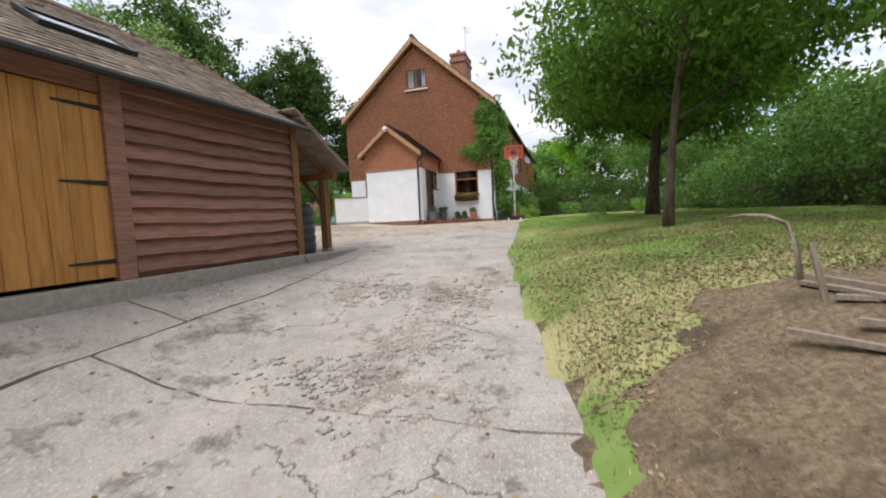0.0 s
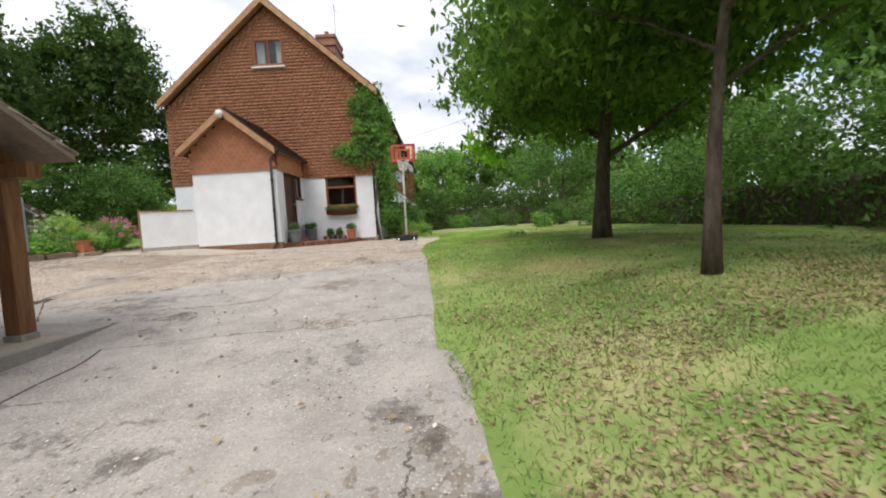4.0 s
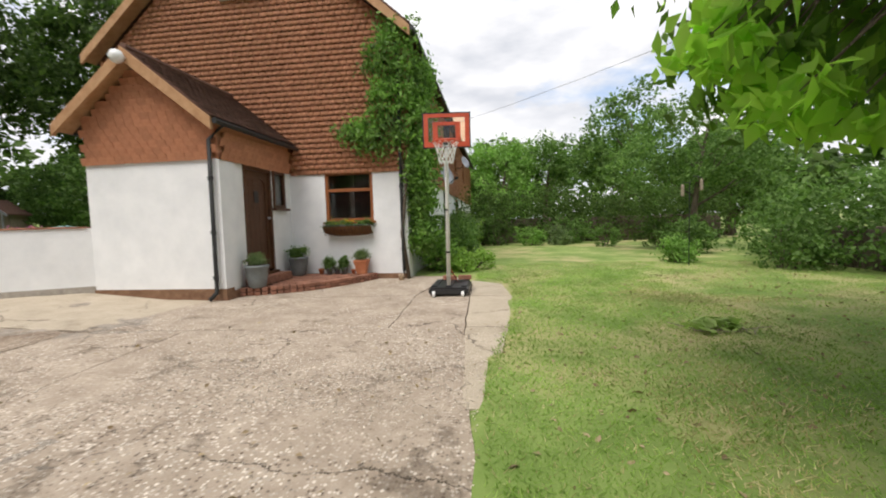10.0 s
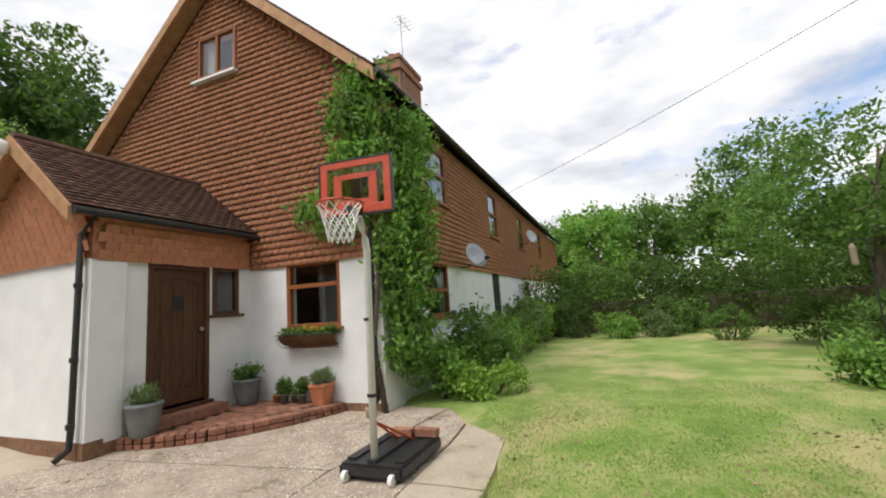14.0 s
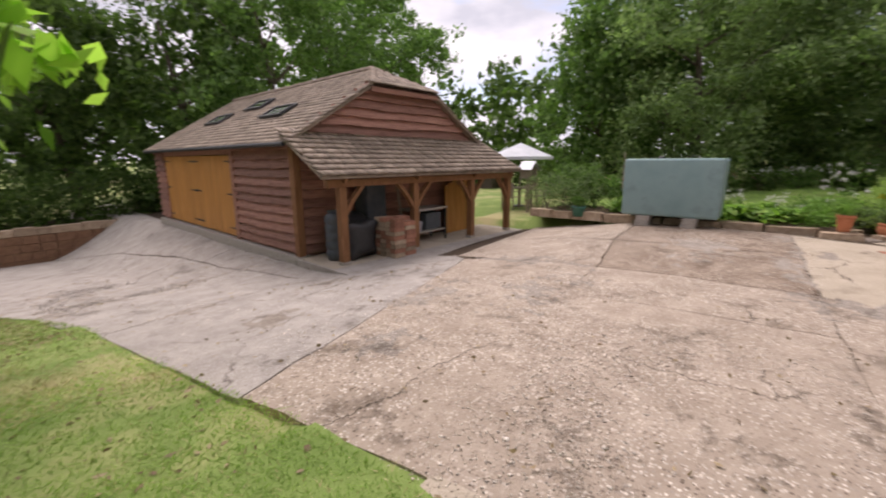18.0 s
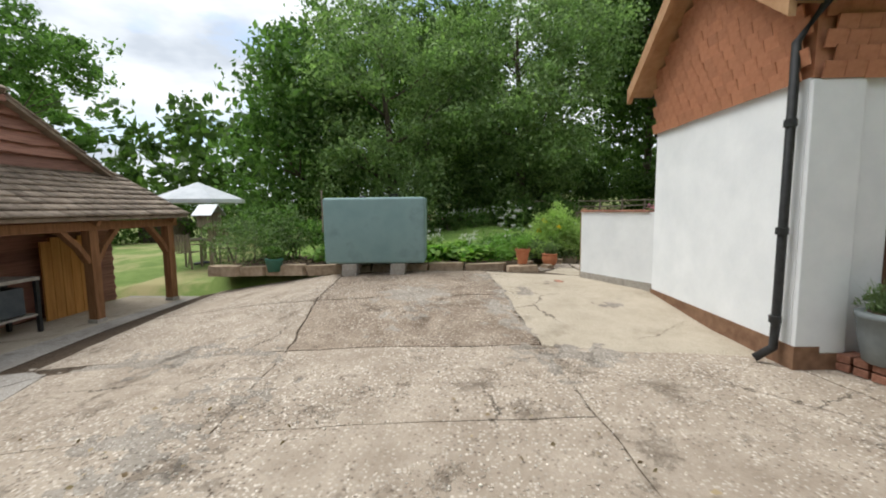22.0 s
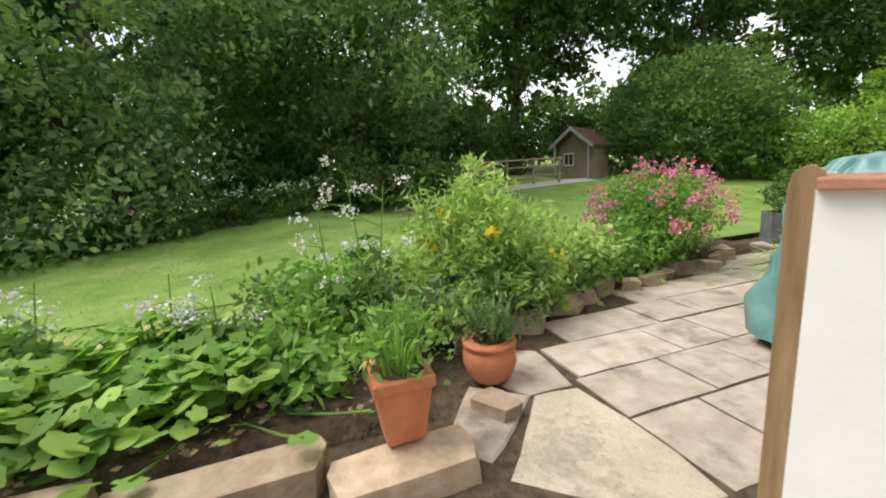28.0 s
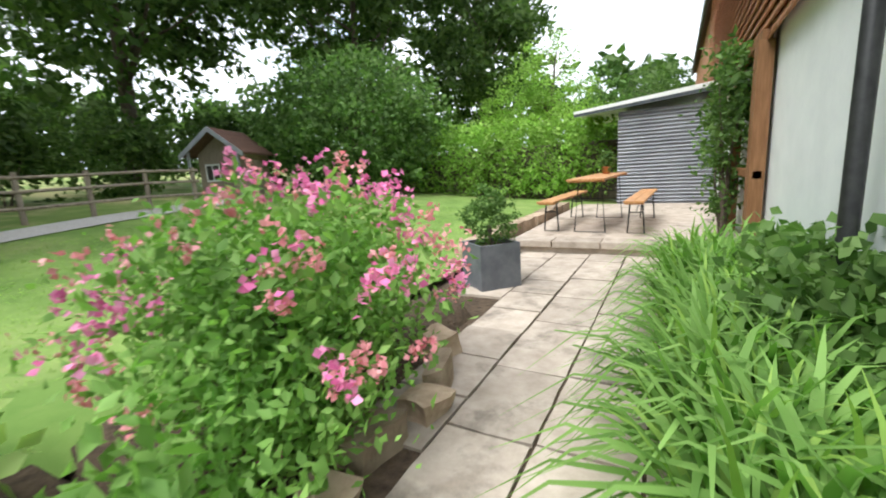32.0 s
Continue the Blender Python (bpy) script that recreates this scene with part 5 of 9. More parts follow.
    for s in (1, -1):
        e = 0 + fl if s > 0 else -GD - fl
        ez = GRZ - abs(e - rx) * sl
        bm = bmesh.new()
        hx, hz = rx + s * 1.02, GRZ - 1.02 * sl
        vs = [(rx, ry, GRZ), (hx, 0.2, hz), (e, 0.2, ez), (e, -GL - 0.2, ez), (rx, -GL - 0.2, GRZ)]
        lo = [bm.verts.new((v[0], v[1], v[2] - 0.05)) for v in vs]
        hi = [bm.verts.new(v) for v in vs]
        bm.faces.new(hi)
        bm.faces.new(lo[::-1])
        for i in range(5):
            bm.faces.new((hi[i], lo[i], lo[(i + 1) % 5], hi[(i + 1) % 5]))
        part("roof", bm, M_SHINGLE, garage, "shingled roof slope")
        made = []
        d = np.array([s, 0, -sl]) / ln
        nrm = np.array([s * sl, 0, 1]) / ln
        run = abs(e - rx) * ln
        g = 0.17
        for r in range(int(run / g)):
            dist = run - r * g
            xx = dist / ln
            y1 = 0.22 if xx > 1.02 else ry + (0.2 - ry) * xx / 1.02
            yy = -GL - 0.2 - (r % 2) * 0.11
            while yy < y1:
                w = 0.16 + 0.12 * rng_h.uniform()
                a0, a1 = max(yy, -GL - 0.2), min(yy + w - 0.006, y1)
                if a1 - a0 > 0.04:
                    lift = 0.016 + 0.01 * rng_h.uniform()
                    o = np.array([rx, 0, GRZ]) + d * (dist + 0.012 * rng_h.uniform()) + np.array([0, a0, 0]) + nrm * lift
                    made.append(block8(o, np.array([0, a1 - a0, 0]), -d * g * 1.2 - nrm * (lift - 0.004), nrm * 0.024))
                yy += w
        pieces_joined("shingles", made, M_SHINGLE, garage, "weathered brown-grey shingles in uneven courses")
        bm = bmesh.new()
        tube(bm, [(e + s * 0.03, -GL - 0.1, ez - 0.02), (e + s * 0.03, 0.2, ez - 0.02)], 0.045, 8)
        part("gutter", bm, M_IRON, garage, "black gutter")
    hz = GRZ - 1.02 * sl
    bm = bmesh.new()
    bm.faces.new([bm.verts.new(v) for v in ((rx, ry, GRZ + 0.012), (rx - 1.1, 0.26, hz - 0.02), (rx + 1.1, 0.26, hz - 0.02))])
    bmesh.ops.solidify(bm, geom=list(bm.faces), thickness=0.05)
    part("hip", bm, M_SHINGLE, garage, "small shingled half hip")
    made = []
    for r in range(7):
        f = r / 7
        z0, y0 = hz + (GRZ - hz) * f, 0.28 + (ry - 0.26) * f
        w = 1.1 * (1 - f) - 0.02
        q = -w
        while q < w:
            e = min(q + 0.2, w)
            made.append(block8((rx + q, y0 + 0.015, z0 + 0.03), (e - q - 0.006, 0, 0), (0, (ry - 0.26) / 6.2, (GRZ - hz) / 6.2), (0, 0.008, 0.016)))
            q += 0.2
    pieces_joined("shingles", made, M_SHINGLE, garage)
    bm = bmesh.new()
    tube(bm, [(rx, -GL - 0.2, GRZ + 0.03), (rx, ry, GRZ + 0.03)], 0.07, 8)
    for s in (1, -1):
        tube(bm, [(rx, ry, GRZ + 0.02), (rx + s * 1.06, 0.24, hz + 0.02)], 0.05, 6)
    part("ridge", bm, M_SHINGLE, garage, "rounded ridge tiles")
    part("fascia", boxes((rx - 1.05, rx + 1.05, 0.2, 0.24, hz - 0.14, hz - 0.04)), M_BOARD, garage)


build_garage()


def build_lean_to():
    lt = thing("lean_to", (GC[0], GC[1], 0), "open oak-framed lean-to with a shingle roof against the garage", "lean-to shelter", turn=-GA)
    top_z, low_z, reach = 2.12, 1.33, 1.42
    bm = bmesh.new()
    prism(bm, [(0.0, top_z), (reach, low_z), (reach, low_z - 0.05), (0.0, top_z - 0.05)], -GD - 0.35, 0.3, "x")
    part("roof", bm, M_SHINGLE, lt, "sloping shingle roof")
    d = np.array([0, reach, low_z - top_z])
    run = np.linalg.norm(d)
    d /= run
    nrm = np.array([0, -d[2], d[1]])
    made = []
    g = 0.2
    for r in range(int(run / g) + 1):
        dist = run - r * g
        xx = -GD - 0.35 - (r % 2) * 0.1
        while xx < 0.3:
            w = 0.16 + 0.12 * rng_h.uniform()
            a0, a1 = max(xx, -GD - 0.35), min(xx + w - 0.006, 0.3)
            if a1 - a0 > 0.04:
                lift = 0.03 + 0.008 * rng_h.uniform()
                o = np.array([0, 0, top_z]) + d * (dist + 0.03) + np.array([a0, 0, 0]) + nrm * lift
                made.append(block8(o, np.array([a1 - a0, 0, 0]), -d * g * 1.2 - nrm * (lift - 0.004), nrm * 0.024))
            xx += w
    pieces_joined("shingles", made, M_SHINGLE, lt, "weathered shingles in uneven courses")
    part("wall_plate", boxes((-GD - 0.2, 0.1, 1.14, 1.28, 1.12, 1.26), bevel=0.008), M_FRAMEWOOD, lt, "oak beam under the eaves")
    for k, x in enumerate((-0.22, -2.1, -4.1, -5.75)):
        post = part("post", boxes((x - 0.075, x + 0.075, 1.14, 1.29, GBZ + 0.06, 1.12), bevel=0.008), M_FRAMEWOOD, lt, "oak post")
        part("post_foot", boxes((x - 0.09, x + 0.09, 1.13, 1.3, GBZ - 0.1, GBZ + 0.06), bevel=0.006), M_BLOCK, post, "concrete pad")
        for s in ((-1,) if k == 0 else (1,) if k == 3 else (-1, 1)):
            bm = bmesh.new()
            pts = [(x + s * 0.07, 1.215, 0.62), (x + s * 0.22, 1.215, 0.86), (x + s * 0.48, 1.215, 1.13)]
            beam(bm, pts[0], pts[1], 0.07, 0.11, (0, 1, 0))
            beam(bm, pts[1], pts[2], 0.07, 0.11, (0, 1, 0))
            part("brace", bm, M_FRAMEWOOD, post, "curved oak brace")
        bm = bmesh.new()
        beam(bm, (x, 0.0, top_z - 0.1), (x, reach - 0.03, low_z - 0.1), 0.06, 0.1)
        part("rafter", bm, M_FRAMEWOOD, lt)
    part("floor", boxes((-GD - 0.2, 0.12, 0.0, 1.35, GBZ - 0.3, GBZ + 0.0), bevel=0.02), M_CONCRETE_SMOOTH, lt, "pale concrete floor of the lean-to")


build_lean_to()

# ---- things by the front door ----
STEP_Z = 0.14
CURVE = [(-2.58, -2.06), (-2.1, -1.93), (-1.62, -1.6), (-1.28, -1.2), (-1.0, -0.78), (-0.8, -0.38), (-0.68, -0.02)]


def curve_x(y):
    return float(np.interp(y, [p[1] for p in CURVE], [p[0] for p in CURVE]))


def build_brick_platform():
    pf = tagged(new("brick_platform"), "curved red brick platform in front of the door", "brick step", kind="structure")
    bm = bmesh.new()
    prism(bm, [(-2.62, -0.02)] + [(p[0] - 0.03, p[1] + 0.03) for p in CURVE] , -0.05, STEP_Z - 0.012, "z")
    part("bed", bm, M_SOIL, pf, "dark mortar bed")
    me = mesh_of("brick", boxes((-0.105, 0.105, -0.05, 0.05, -0.05, 0.0), bevel=0.006), M_BRICK)
    rr = random.Random(9)
    y, row = -0.08, 0
    while y > -2.0:
        x = -2.5 + (row % 2) * 0.11
        while x + 0.22 < curve_x(y - 0.05):
            if not (DOOR[0] - 0.12 < y < DOOR[1] + 0.12 and x < -2.25):
                piece("brick", me, pf, pose(x, y, STEP_Z + rr.uniform(-0.003, 0.003), rr.uniform(-1, 1), rr.uniform(-1, 1), rr.uniform(-1, 1)))
            x += 0.222
        y -= 0.112
        row += 1
    rim = mesh_of("brick", boxes((-0.05, 0.05, -0.105, 0.105, -0.065, 0.0), bevel=0.008), M_BRICK)
    for lvl, zz in ((0, STEP_Z + 0.008), (1, STEP_Z - 0.07)):
        pts = [Vector((p[0], p[1], 0)) for p in CURVE]
        for a, b in zip(pts, pts[1:]):
            n = max(1, round((b - a).length / 0.112))
            for k in range(n):
                p = a.lerp(b, (k + 0.5) / n)
                ang = math.degrees(math.atan2((b - a).y, (b - a).x))
                piece("brick", rim, pf, pose(p.x, p.y, zz + rr.uniform(-0.003, 0.003), 0, 0, ang + rr.uniform(-2, 2)))
    part("door_step", boxes((-2.6, -2.28, DOOR[0] - 0.1, DOOR[1] + 0.1, STEP_Z, STEP_Z + 0.15), bevel=0.015), M_BRICKWORK, pf, "raised brick step below the door")


build_brick_platform()


def spikes(rng, n, base_r, length, lean, width, mat, name, parent, z0=0.0, bend=0.5, segs=3):
    """Strap leaves that arch out from one crown."""
    v, f = [], []
    for k in range(n):
        a = rng.uniform(0, 2 * math.pi)
        r = base_r * math.sqrt(rng.uniform(0, 1))
        ln = length * rng.uniform(0.6, 1.15)
        le = lean * rng.uniform(0.4, 1.3)
        side = np.array([-math.sin(a), math.cos(a), 0])
        out = np.array([math.cos(a), math.sin(a), 0])
        p = np.array([r * math.cos(a), r * math.sin(a), z0])
        i0 = len(v)
        for s in range(segs + 1):
            t = s / segs
            q = p + out * ln * le * t * (0.4 + t * 0.6 * bend * 2) + np.array([0, 0, ln * (t * (1.0 - bend * 0.75 * t * t * min(1.4, le * 1.3)))])
            w = width * (1 - t) ** 0.7 * (0.7 + 0.6 * min(1, 3 * t)) * 0.5 if s < segs else 0.0008
            v += [q - side * w, q + side * w]
            if s:
                j = i0 + 2 * s
                f.append((j - 2, j - 1, j + 1, j))
    ob = new(name, mesh_arrays(name, np.array(v), np.array(f), mat))
    ob.parent = parent
    return ob


def pot(name, at, profile, mat, label, plant=None, seed=1, category="plant pot", square=False, group=""):
    t = thing(name, at, label, category, group)
    bm = lathe(bmesh.new(), profile, 4 if square else 20)
    if square:
        bmesh.ops.rotate(bm, verts=bm.verts, matrix=Matrix.Rotation(radians(45), 3, "Z"))
        bmesh.ops.bevel(bm, geom=list(bm.edges), offset=0.006, segments=1, affect="EDGES")
    part("pot", bm, mat, t, smooth=not square)
    r, h = profile[-1]
    part("soil", lathe(bmesh.new(), [(r * 0.75, h - 0.04), (r * 0.75, h + 0.004)], 12), M_SOIL, t)
    rng = np.random.default_rng(seed)
    if plant == "lavender":
        spikes(rng, 90, r * 0.7, 0.26, 0.45, 0.012, M_LEAF_GREY, "stem_tuft", t, h, 0.3)
        foliage("leaves", seed, [(0, 0, h + 0.1, r * 1.0, r * 1.0, 0.12)], 900, 0.05, M_LEAF_GREY, t, 20, 0.05, 0.2, 0.25)
    elif plant == "herb":
        foliage("leaves", seed, [(0, 0, h + 0.1, r * 1.1, r * 1.1, 0.14)], 900, 0.055, M_LEAF_MID, t, 20, 0.06, 0.2, 0.5)
    elif plant == "dry":
        spikes(rng, 60, r * 0.7, 0.3, 0.7, 0.012, M_LEAF_LIGHT, "stem_tuft", t, h, 0.4)
        foliage("leaves", seed, [(0, 0, h + 0.14, r * 1.2, r * 1.2, 0.16)], 500, 0.05, M_LEAF_LIGHT, t, 15, 0.08, 0.3, 0.4)
    return t


ROUND_POT = [(0.125, 0), (0.15, 0.02), (0.185, 0.2), (0.205, 0.36), (0.215, 0.37), (0.215, 0.41), (0.19, 0.41)]
pot("plant_pot", (-2.3, -1.98, STEP_Z), ROUND_POT, M_GREYPOT, "large grey round pot of lavender beside the front door", "lavender", 21, group="pots at the door")
pot("plant_pot", (-2.32, -0.33, STEP_Z), ROUND_POT, M_GREYPOT, "large grey round pot of rosemary under the small window", "herb", 22, group="pots at the door")
pot("terracotta_pot", (-0.9, -0.22, STEP_Z), [(0.13, 0), (0.19, 0.26), (0.205, 0.27), (0.205, 0.32), (0.18, 0.32)], M_TERRACOTTA, "square terracotta pot of lavender by the drainpipe", "lavender", 23, square=True)
for k, (x, y, s, m) in enumerate(((-1.86, -0.16, 0.9, M_TERRACOTTA), (-1.66, -0.2, 1.1, M_GREYPOT), (-1.5, -0.14, 1.0, M_LEADPOT), (-1.32, -0.18, 1.05, M_GREYPOT), (-1.12, -0.14, 0.7, M_TERRACOTTA))):
    pot("small_pot", (x, y, STEP_Z), [(0.05 * s, 0), (0.07 * s, 0.11 * s), (0.078 * s, 0.115 * s), (0.078 * s, 0.14 * s), (0.06 * s, 0.14 * s)], m, ("small terracotta pot on the bricks" if m is M_TERRACOTTA else "small dark pot with a sprig on the bricks"), "herb" if k in (1, 3) else None, 30 + k, group="small pots along the wall")
pot("small_pot", (-2.44, -0.68, STEP_Z), [(0.04, 0), (0.05, 0.09), (0.055, 0.12), (0.04, 0.12)], M_LEADPOT, "small dark ornament by the door", None, 36)
pot("small_pot", (0.0, -0.3, 0.0), [(0.05, 0), (0.06, 0.1), (0.066, 0.14), (0.05, 0.14)], M_STONE, "small pale stone pot at the wall corner", None, 37)


def build_window_box():
    t = thing("window_box", ((FRONT[0] + FRONT[1]) / 2, -0.16, 0.98), "woven brown hanging basket box full of small plants under the window", "window box")
    bm = bmesh.new()
    n = 12
    rings = []
    for i in range(n + 1):
        x = -0.55 + 1.1 * i / n
        s = 1 - 0.25 * abs(2 * i / n - 1) ** 3
        rings.append([bm.verts.new((x, 0.14 - 0.26 * math.sin(math.pi * 0.5 * j / 6) * s, 0.22 - 0.22 * math.cos(math.pi * 0.5 * j / 6) * s)) for j in range(7)])
    for a, b in zip(rings, rings[1:]):
        for j in range(6):
            bm.faces.new((a[j], b[j], b[j + 1], a[j + 1]))
    bmesh.ops.solidify(bm, geom=list(bm.faces), thickness=0.015)
    part("basket", bm, M_FRAMEWOOD, t, "dark coir basket")
    bm = bmesh.new()
    for i in range(14):
        x = -0.53 + 1.06 * i / 13
        tube(bm, [(x, 0.13, 0.0), (x, 0.0, 0.04), (x, -0.1, 0.13), (x, -0.13, 0.24)], 0.006, 5)
    tube(bm, [(-0.55, 0.1, 0.24), (-0.53, -0.13, 0.24), (0.53, -0.13, 0.24), (0.55, 0.1, 0.24)], 0.008, 5)
    part("iron_cradle", bm, M_IRON, t, "black iron cradle")
    foliage("plants", 44, [(k, 0.02, 0.27, 0.2, 0.12, 0.09) for k in (-0.35, 0, 0.35)], 1800, 0.045, M_LEAF_MID, t, 18, 0.05, 0.2)
    foliage("flowers", 45, [(0, 0.0, 0.3, 0.5, 0.12, 0.06)], 160, 0.03, M_YELLOWPETAL, t, 4, 0.04, 0.2)


build_window_box()


def build_hoop():
    t = thing("basketball_hoop", (1.25, -2.2, 0.0), "portable basketball hoop with a red-framed board on a black base", "basketball hoop")
    bm = bmesh.new()
    prism(bm, [(-0.33, -0.1), (0.33, -0.1), (0.33, 0.8), (0.22, 0.92), (-0.22, 0.92), (-0.33, 0.8)], 0.03, 0.15, "z")
    bmesh.ops.bevel(bm, geom=list(bm.edges), offset=0.025, segments=2, affect="EDGES")
    base = part("base", bm, M_PLASTICBLACK, t, "black plastic base")
    for x in (-0.24, 0.24):
        w = part("wheel", lathe(bmesh.new(), [(0.02, -0.02), (0.05, -0.02), (0.05, 0.02), (0.02, 0.02)], 14), M_WHITEPAINT, base, "pale wheel")
        w.matrix_local = pose(x, -0.12, 0.05, 0, 90, 0)
    part("ridge", boxes((-0.05, 0.05, -0.05, 0.85, 0.15, 0.18), (-0.3, -0.2, 0.0, 0.8, 0.15, 0.17), (0.2, 0.3, 0.0, 0.8, 0.15, 0.17), bevel=0.008), M_PLASTICBLACK, base)
    bm = bmesh.new()
    tube(bm, [(0, 0, 0.05), (0.02, 0, 2.08), (0.02, -0.02, 2.2), (0.03, -0.08, 2.3), (0.05, -0.16, 2.4)], [0.034] * 5, 12)
    part("pole", bm, M_WHITEPAINT, t, "white painted pole", smooth=True)
    for z in (0.72, 1.42):
        part("band", lathe(bmesh.new(), [(0.03, z), (0.041, z), (0.041, z + 0.03), (0.03, z + 0.03)], 12), M_IRON, t, "black clamp")
    bm = bmesh.new()
    for x in (-0.09, 0.09):
        tube(bm, [(0.0, 0.02, 0.5), (x, 0.62, 0.16)], 0.012, 6)
    part("strut", bm, M_RED, t, "thin red base strut")
    # the board, turned towards the drive
    bd = tagged(new("backboard"), "clear board framed and marked in worn red")
    bd.parent = t
    bd.matrix_local = pose(0.06, -0.21, 2.68, 0, 0, 7)
    part("panel", boxes((-0.36, 0.36, 0.0, 0.01, -0.25, 0.26)), M_SMOKED, bd, "clear scratched panel")
    fr = [(-0.36, 0.36, -0.01, 0.016, 0.2, 0.26), (-0.36, 0.36, -0.01, 0.016, -0.26, -0.18), (-0.36, -0.29, -0.01, 0.016, -0.18, 0.2), (0.29, 0.36, -0.01, 0.016, -0.18, 0.2)]
    part("board_frame", boxes(*fr, bevel=0.004), M_RED, bd, "worn red frame")
    sq = [(-0.17, 0.17, -0.006, -0.001, 0.08, 0.13), (-0.22, -0.14, -0.006, -0.001, -0.18, 0.13), (0.14, 0.22, -0.006, -0.001, -0.18, 0.13), (-0.14, 0.14, -0.006, -0.001, -0.18, -0.12)]
    part("target_square", boxes(*sq), M_RED, bd, "red target square")
    part("edge_trim", boxes((-0.378, -0.362, -0.013, 0.024, -0.276, 0.276), (0.362, 0.378, -0.013, 0.024, -0.276, 0.276), (-0.362, 0.362, -0.013, 0.024, 0.262, 0.276), (-0.362, 0.362, -0.013, 0.024, -0.276, -0.262)), M_PLASTICBLACK, bd, "black edge trim")
    rim_c = Vector((-0.02, -0.28, -0.23))
    ring = [rim_c + Vector((0.2 * math.cos(2 * math.pi * k / 24), 0.2 * math.sin(2 * math.pi * k / 24), 0)) for k in range(25)]
    bm = bmesh.new()
    tube(bm, ring, 0.011, 8, cap=False)
    part("rim", bm, M_RED, bd, "red steel rim", smooth=True)
    bm = bmesh.new()
    n, rows = 12, 5
    def net(k, r):
        rad = 0.196 - 0.095 * (r / rows) ** 0.7
        a = 2 * math.pi * (k + 0.5 * (r % 2)) / n
        return rim_c + Vector((rad * math.cos(a), rad * math.sin(a), -0.066 * r))
    for r in range(rows):
        for k in range(n):
            tube(bm, [net(k, r), net(k, r + 1)], 0.0055, 4)
            tube(bm, [net(k, r), net(k - 1 if r % 2 == 0 else k + 1, r + 1)], 0.0055, 4)
    part("net", bm, M_WHITEPAINT, bd, "white rope net")
    part("mount", boxes((-0.07, 0.07, -0.1, 0.0, -0.255, -0.2), (-0.05, 0.05, 0.01, 0.06, -0.2, 0.08), bevel=0.006), M_IRON, bd)
    br = thing("brick_weight", (1.34, -1.54, 0.17), "two bricks laid on the hoop base as weight", "brick")
    for k in range(2):
        part("brick", boxes((-0.26 + 0.27 * k, 0.0 + 0.27 * k - 0.02, -0.055 + 0.03 * k, 0.055 + 0.03 * k, 0.01, 0.085), bevel=0.006), M_BRICK, br)


build_hoop()


def dish(at, turn, name="satellite_dish"):
    t = thing(name, at, "grey round satellite dish on a wall bracket", "satellite dish", "dishes on the side wall", turn=turn)
    bm = bmesh.new()
    prof = [(0.001, 0.0), (0.1, 0.006), (0.2, 0.03), (0.3, 0.07), (0.3, 0.078), (0.2, 0.04), (0.1, 0.016), (0.001, 0.01)]
    lathe(bm, prof, 24)
    bmesh.ops.rotate(bm, verts=bm.verts, matrix=Matrix.Rotation(radians(70), 3, "X"))
    part("reflector", bm, M_CORRUGATED, t, smooth=True)
    bm = bmesh.new()
    tube(bm, [(-0.02, 0.45, -0.22), (0, 0.2, -0.22), (0, 0.03, -0.02)], 0.02, 8)
    part("bracket", bm, M_IRON, t)
    bm = bmesh.new()
    tube(bm, [(0, -0.02, -0.26), (0, -0.4, -0.1)], 0.01, 6)
    box(bm, -0.03, 0.03, -0.45, -0.36, -0.13, -0.05)
    part("arm", bm, M_IRON, t)
    return t


dish((0.58, 3.5, 2.6), 60)
dish((0.6, 11.4, 4.05), 60)


def build_cable():
    t = tagged(new("telephone_cable"), "thin black telephone wire sagging from the eaves", "cable")
    bm = bmesh.new()
    a, b = Vector((0.3, 8.5, 5.25)), Vector((16, -2.0, 8.2))
    tube(bm, [a.lerp(b, k / 14) - Vector((0, 0, 1.6 * (k / 14) * (1 - k / 14))) for k in range(15)], 0.007, 5)
    part("wire", bm, M_IRON, t)


build_cable()

# ---- under the lean-to and beside it ----
def at_garage(x, y, z):
    p = garage.matrix_world @ Vector((x, y, z))
    return (p.x, p.y, p.z)


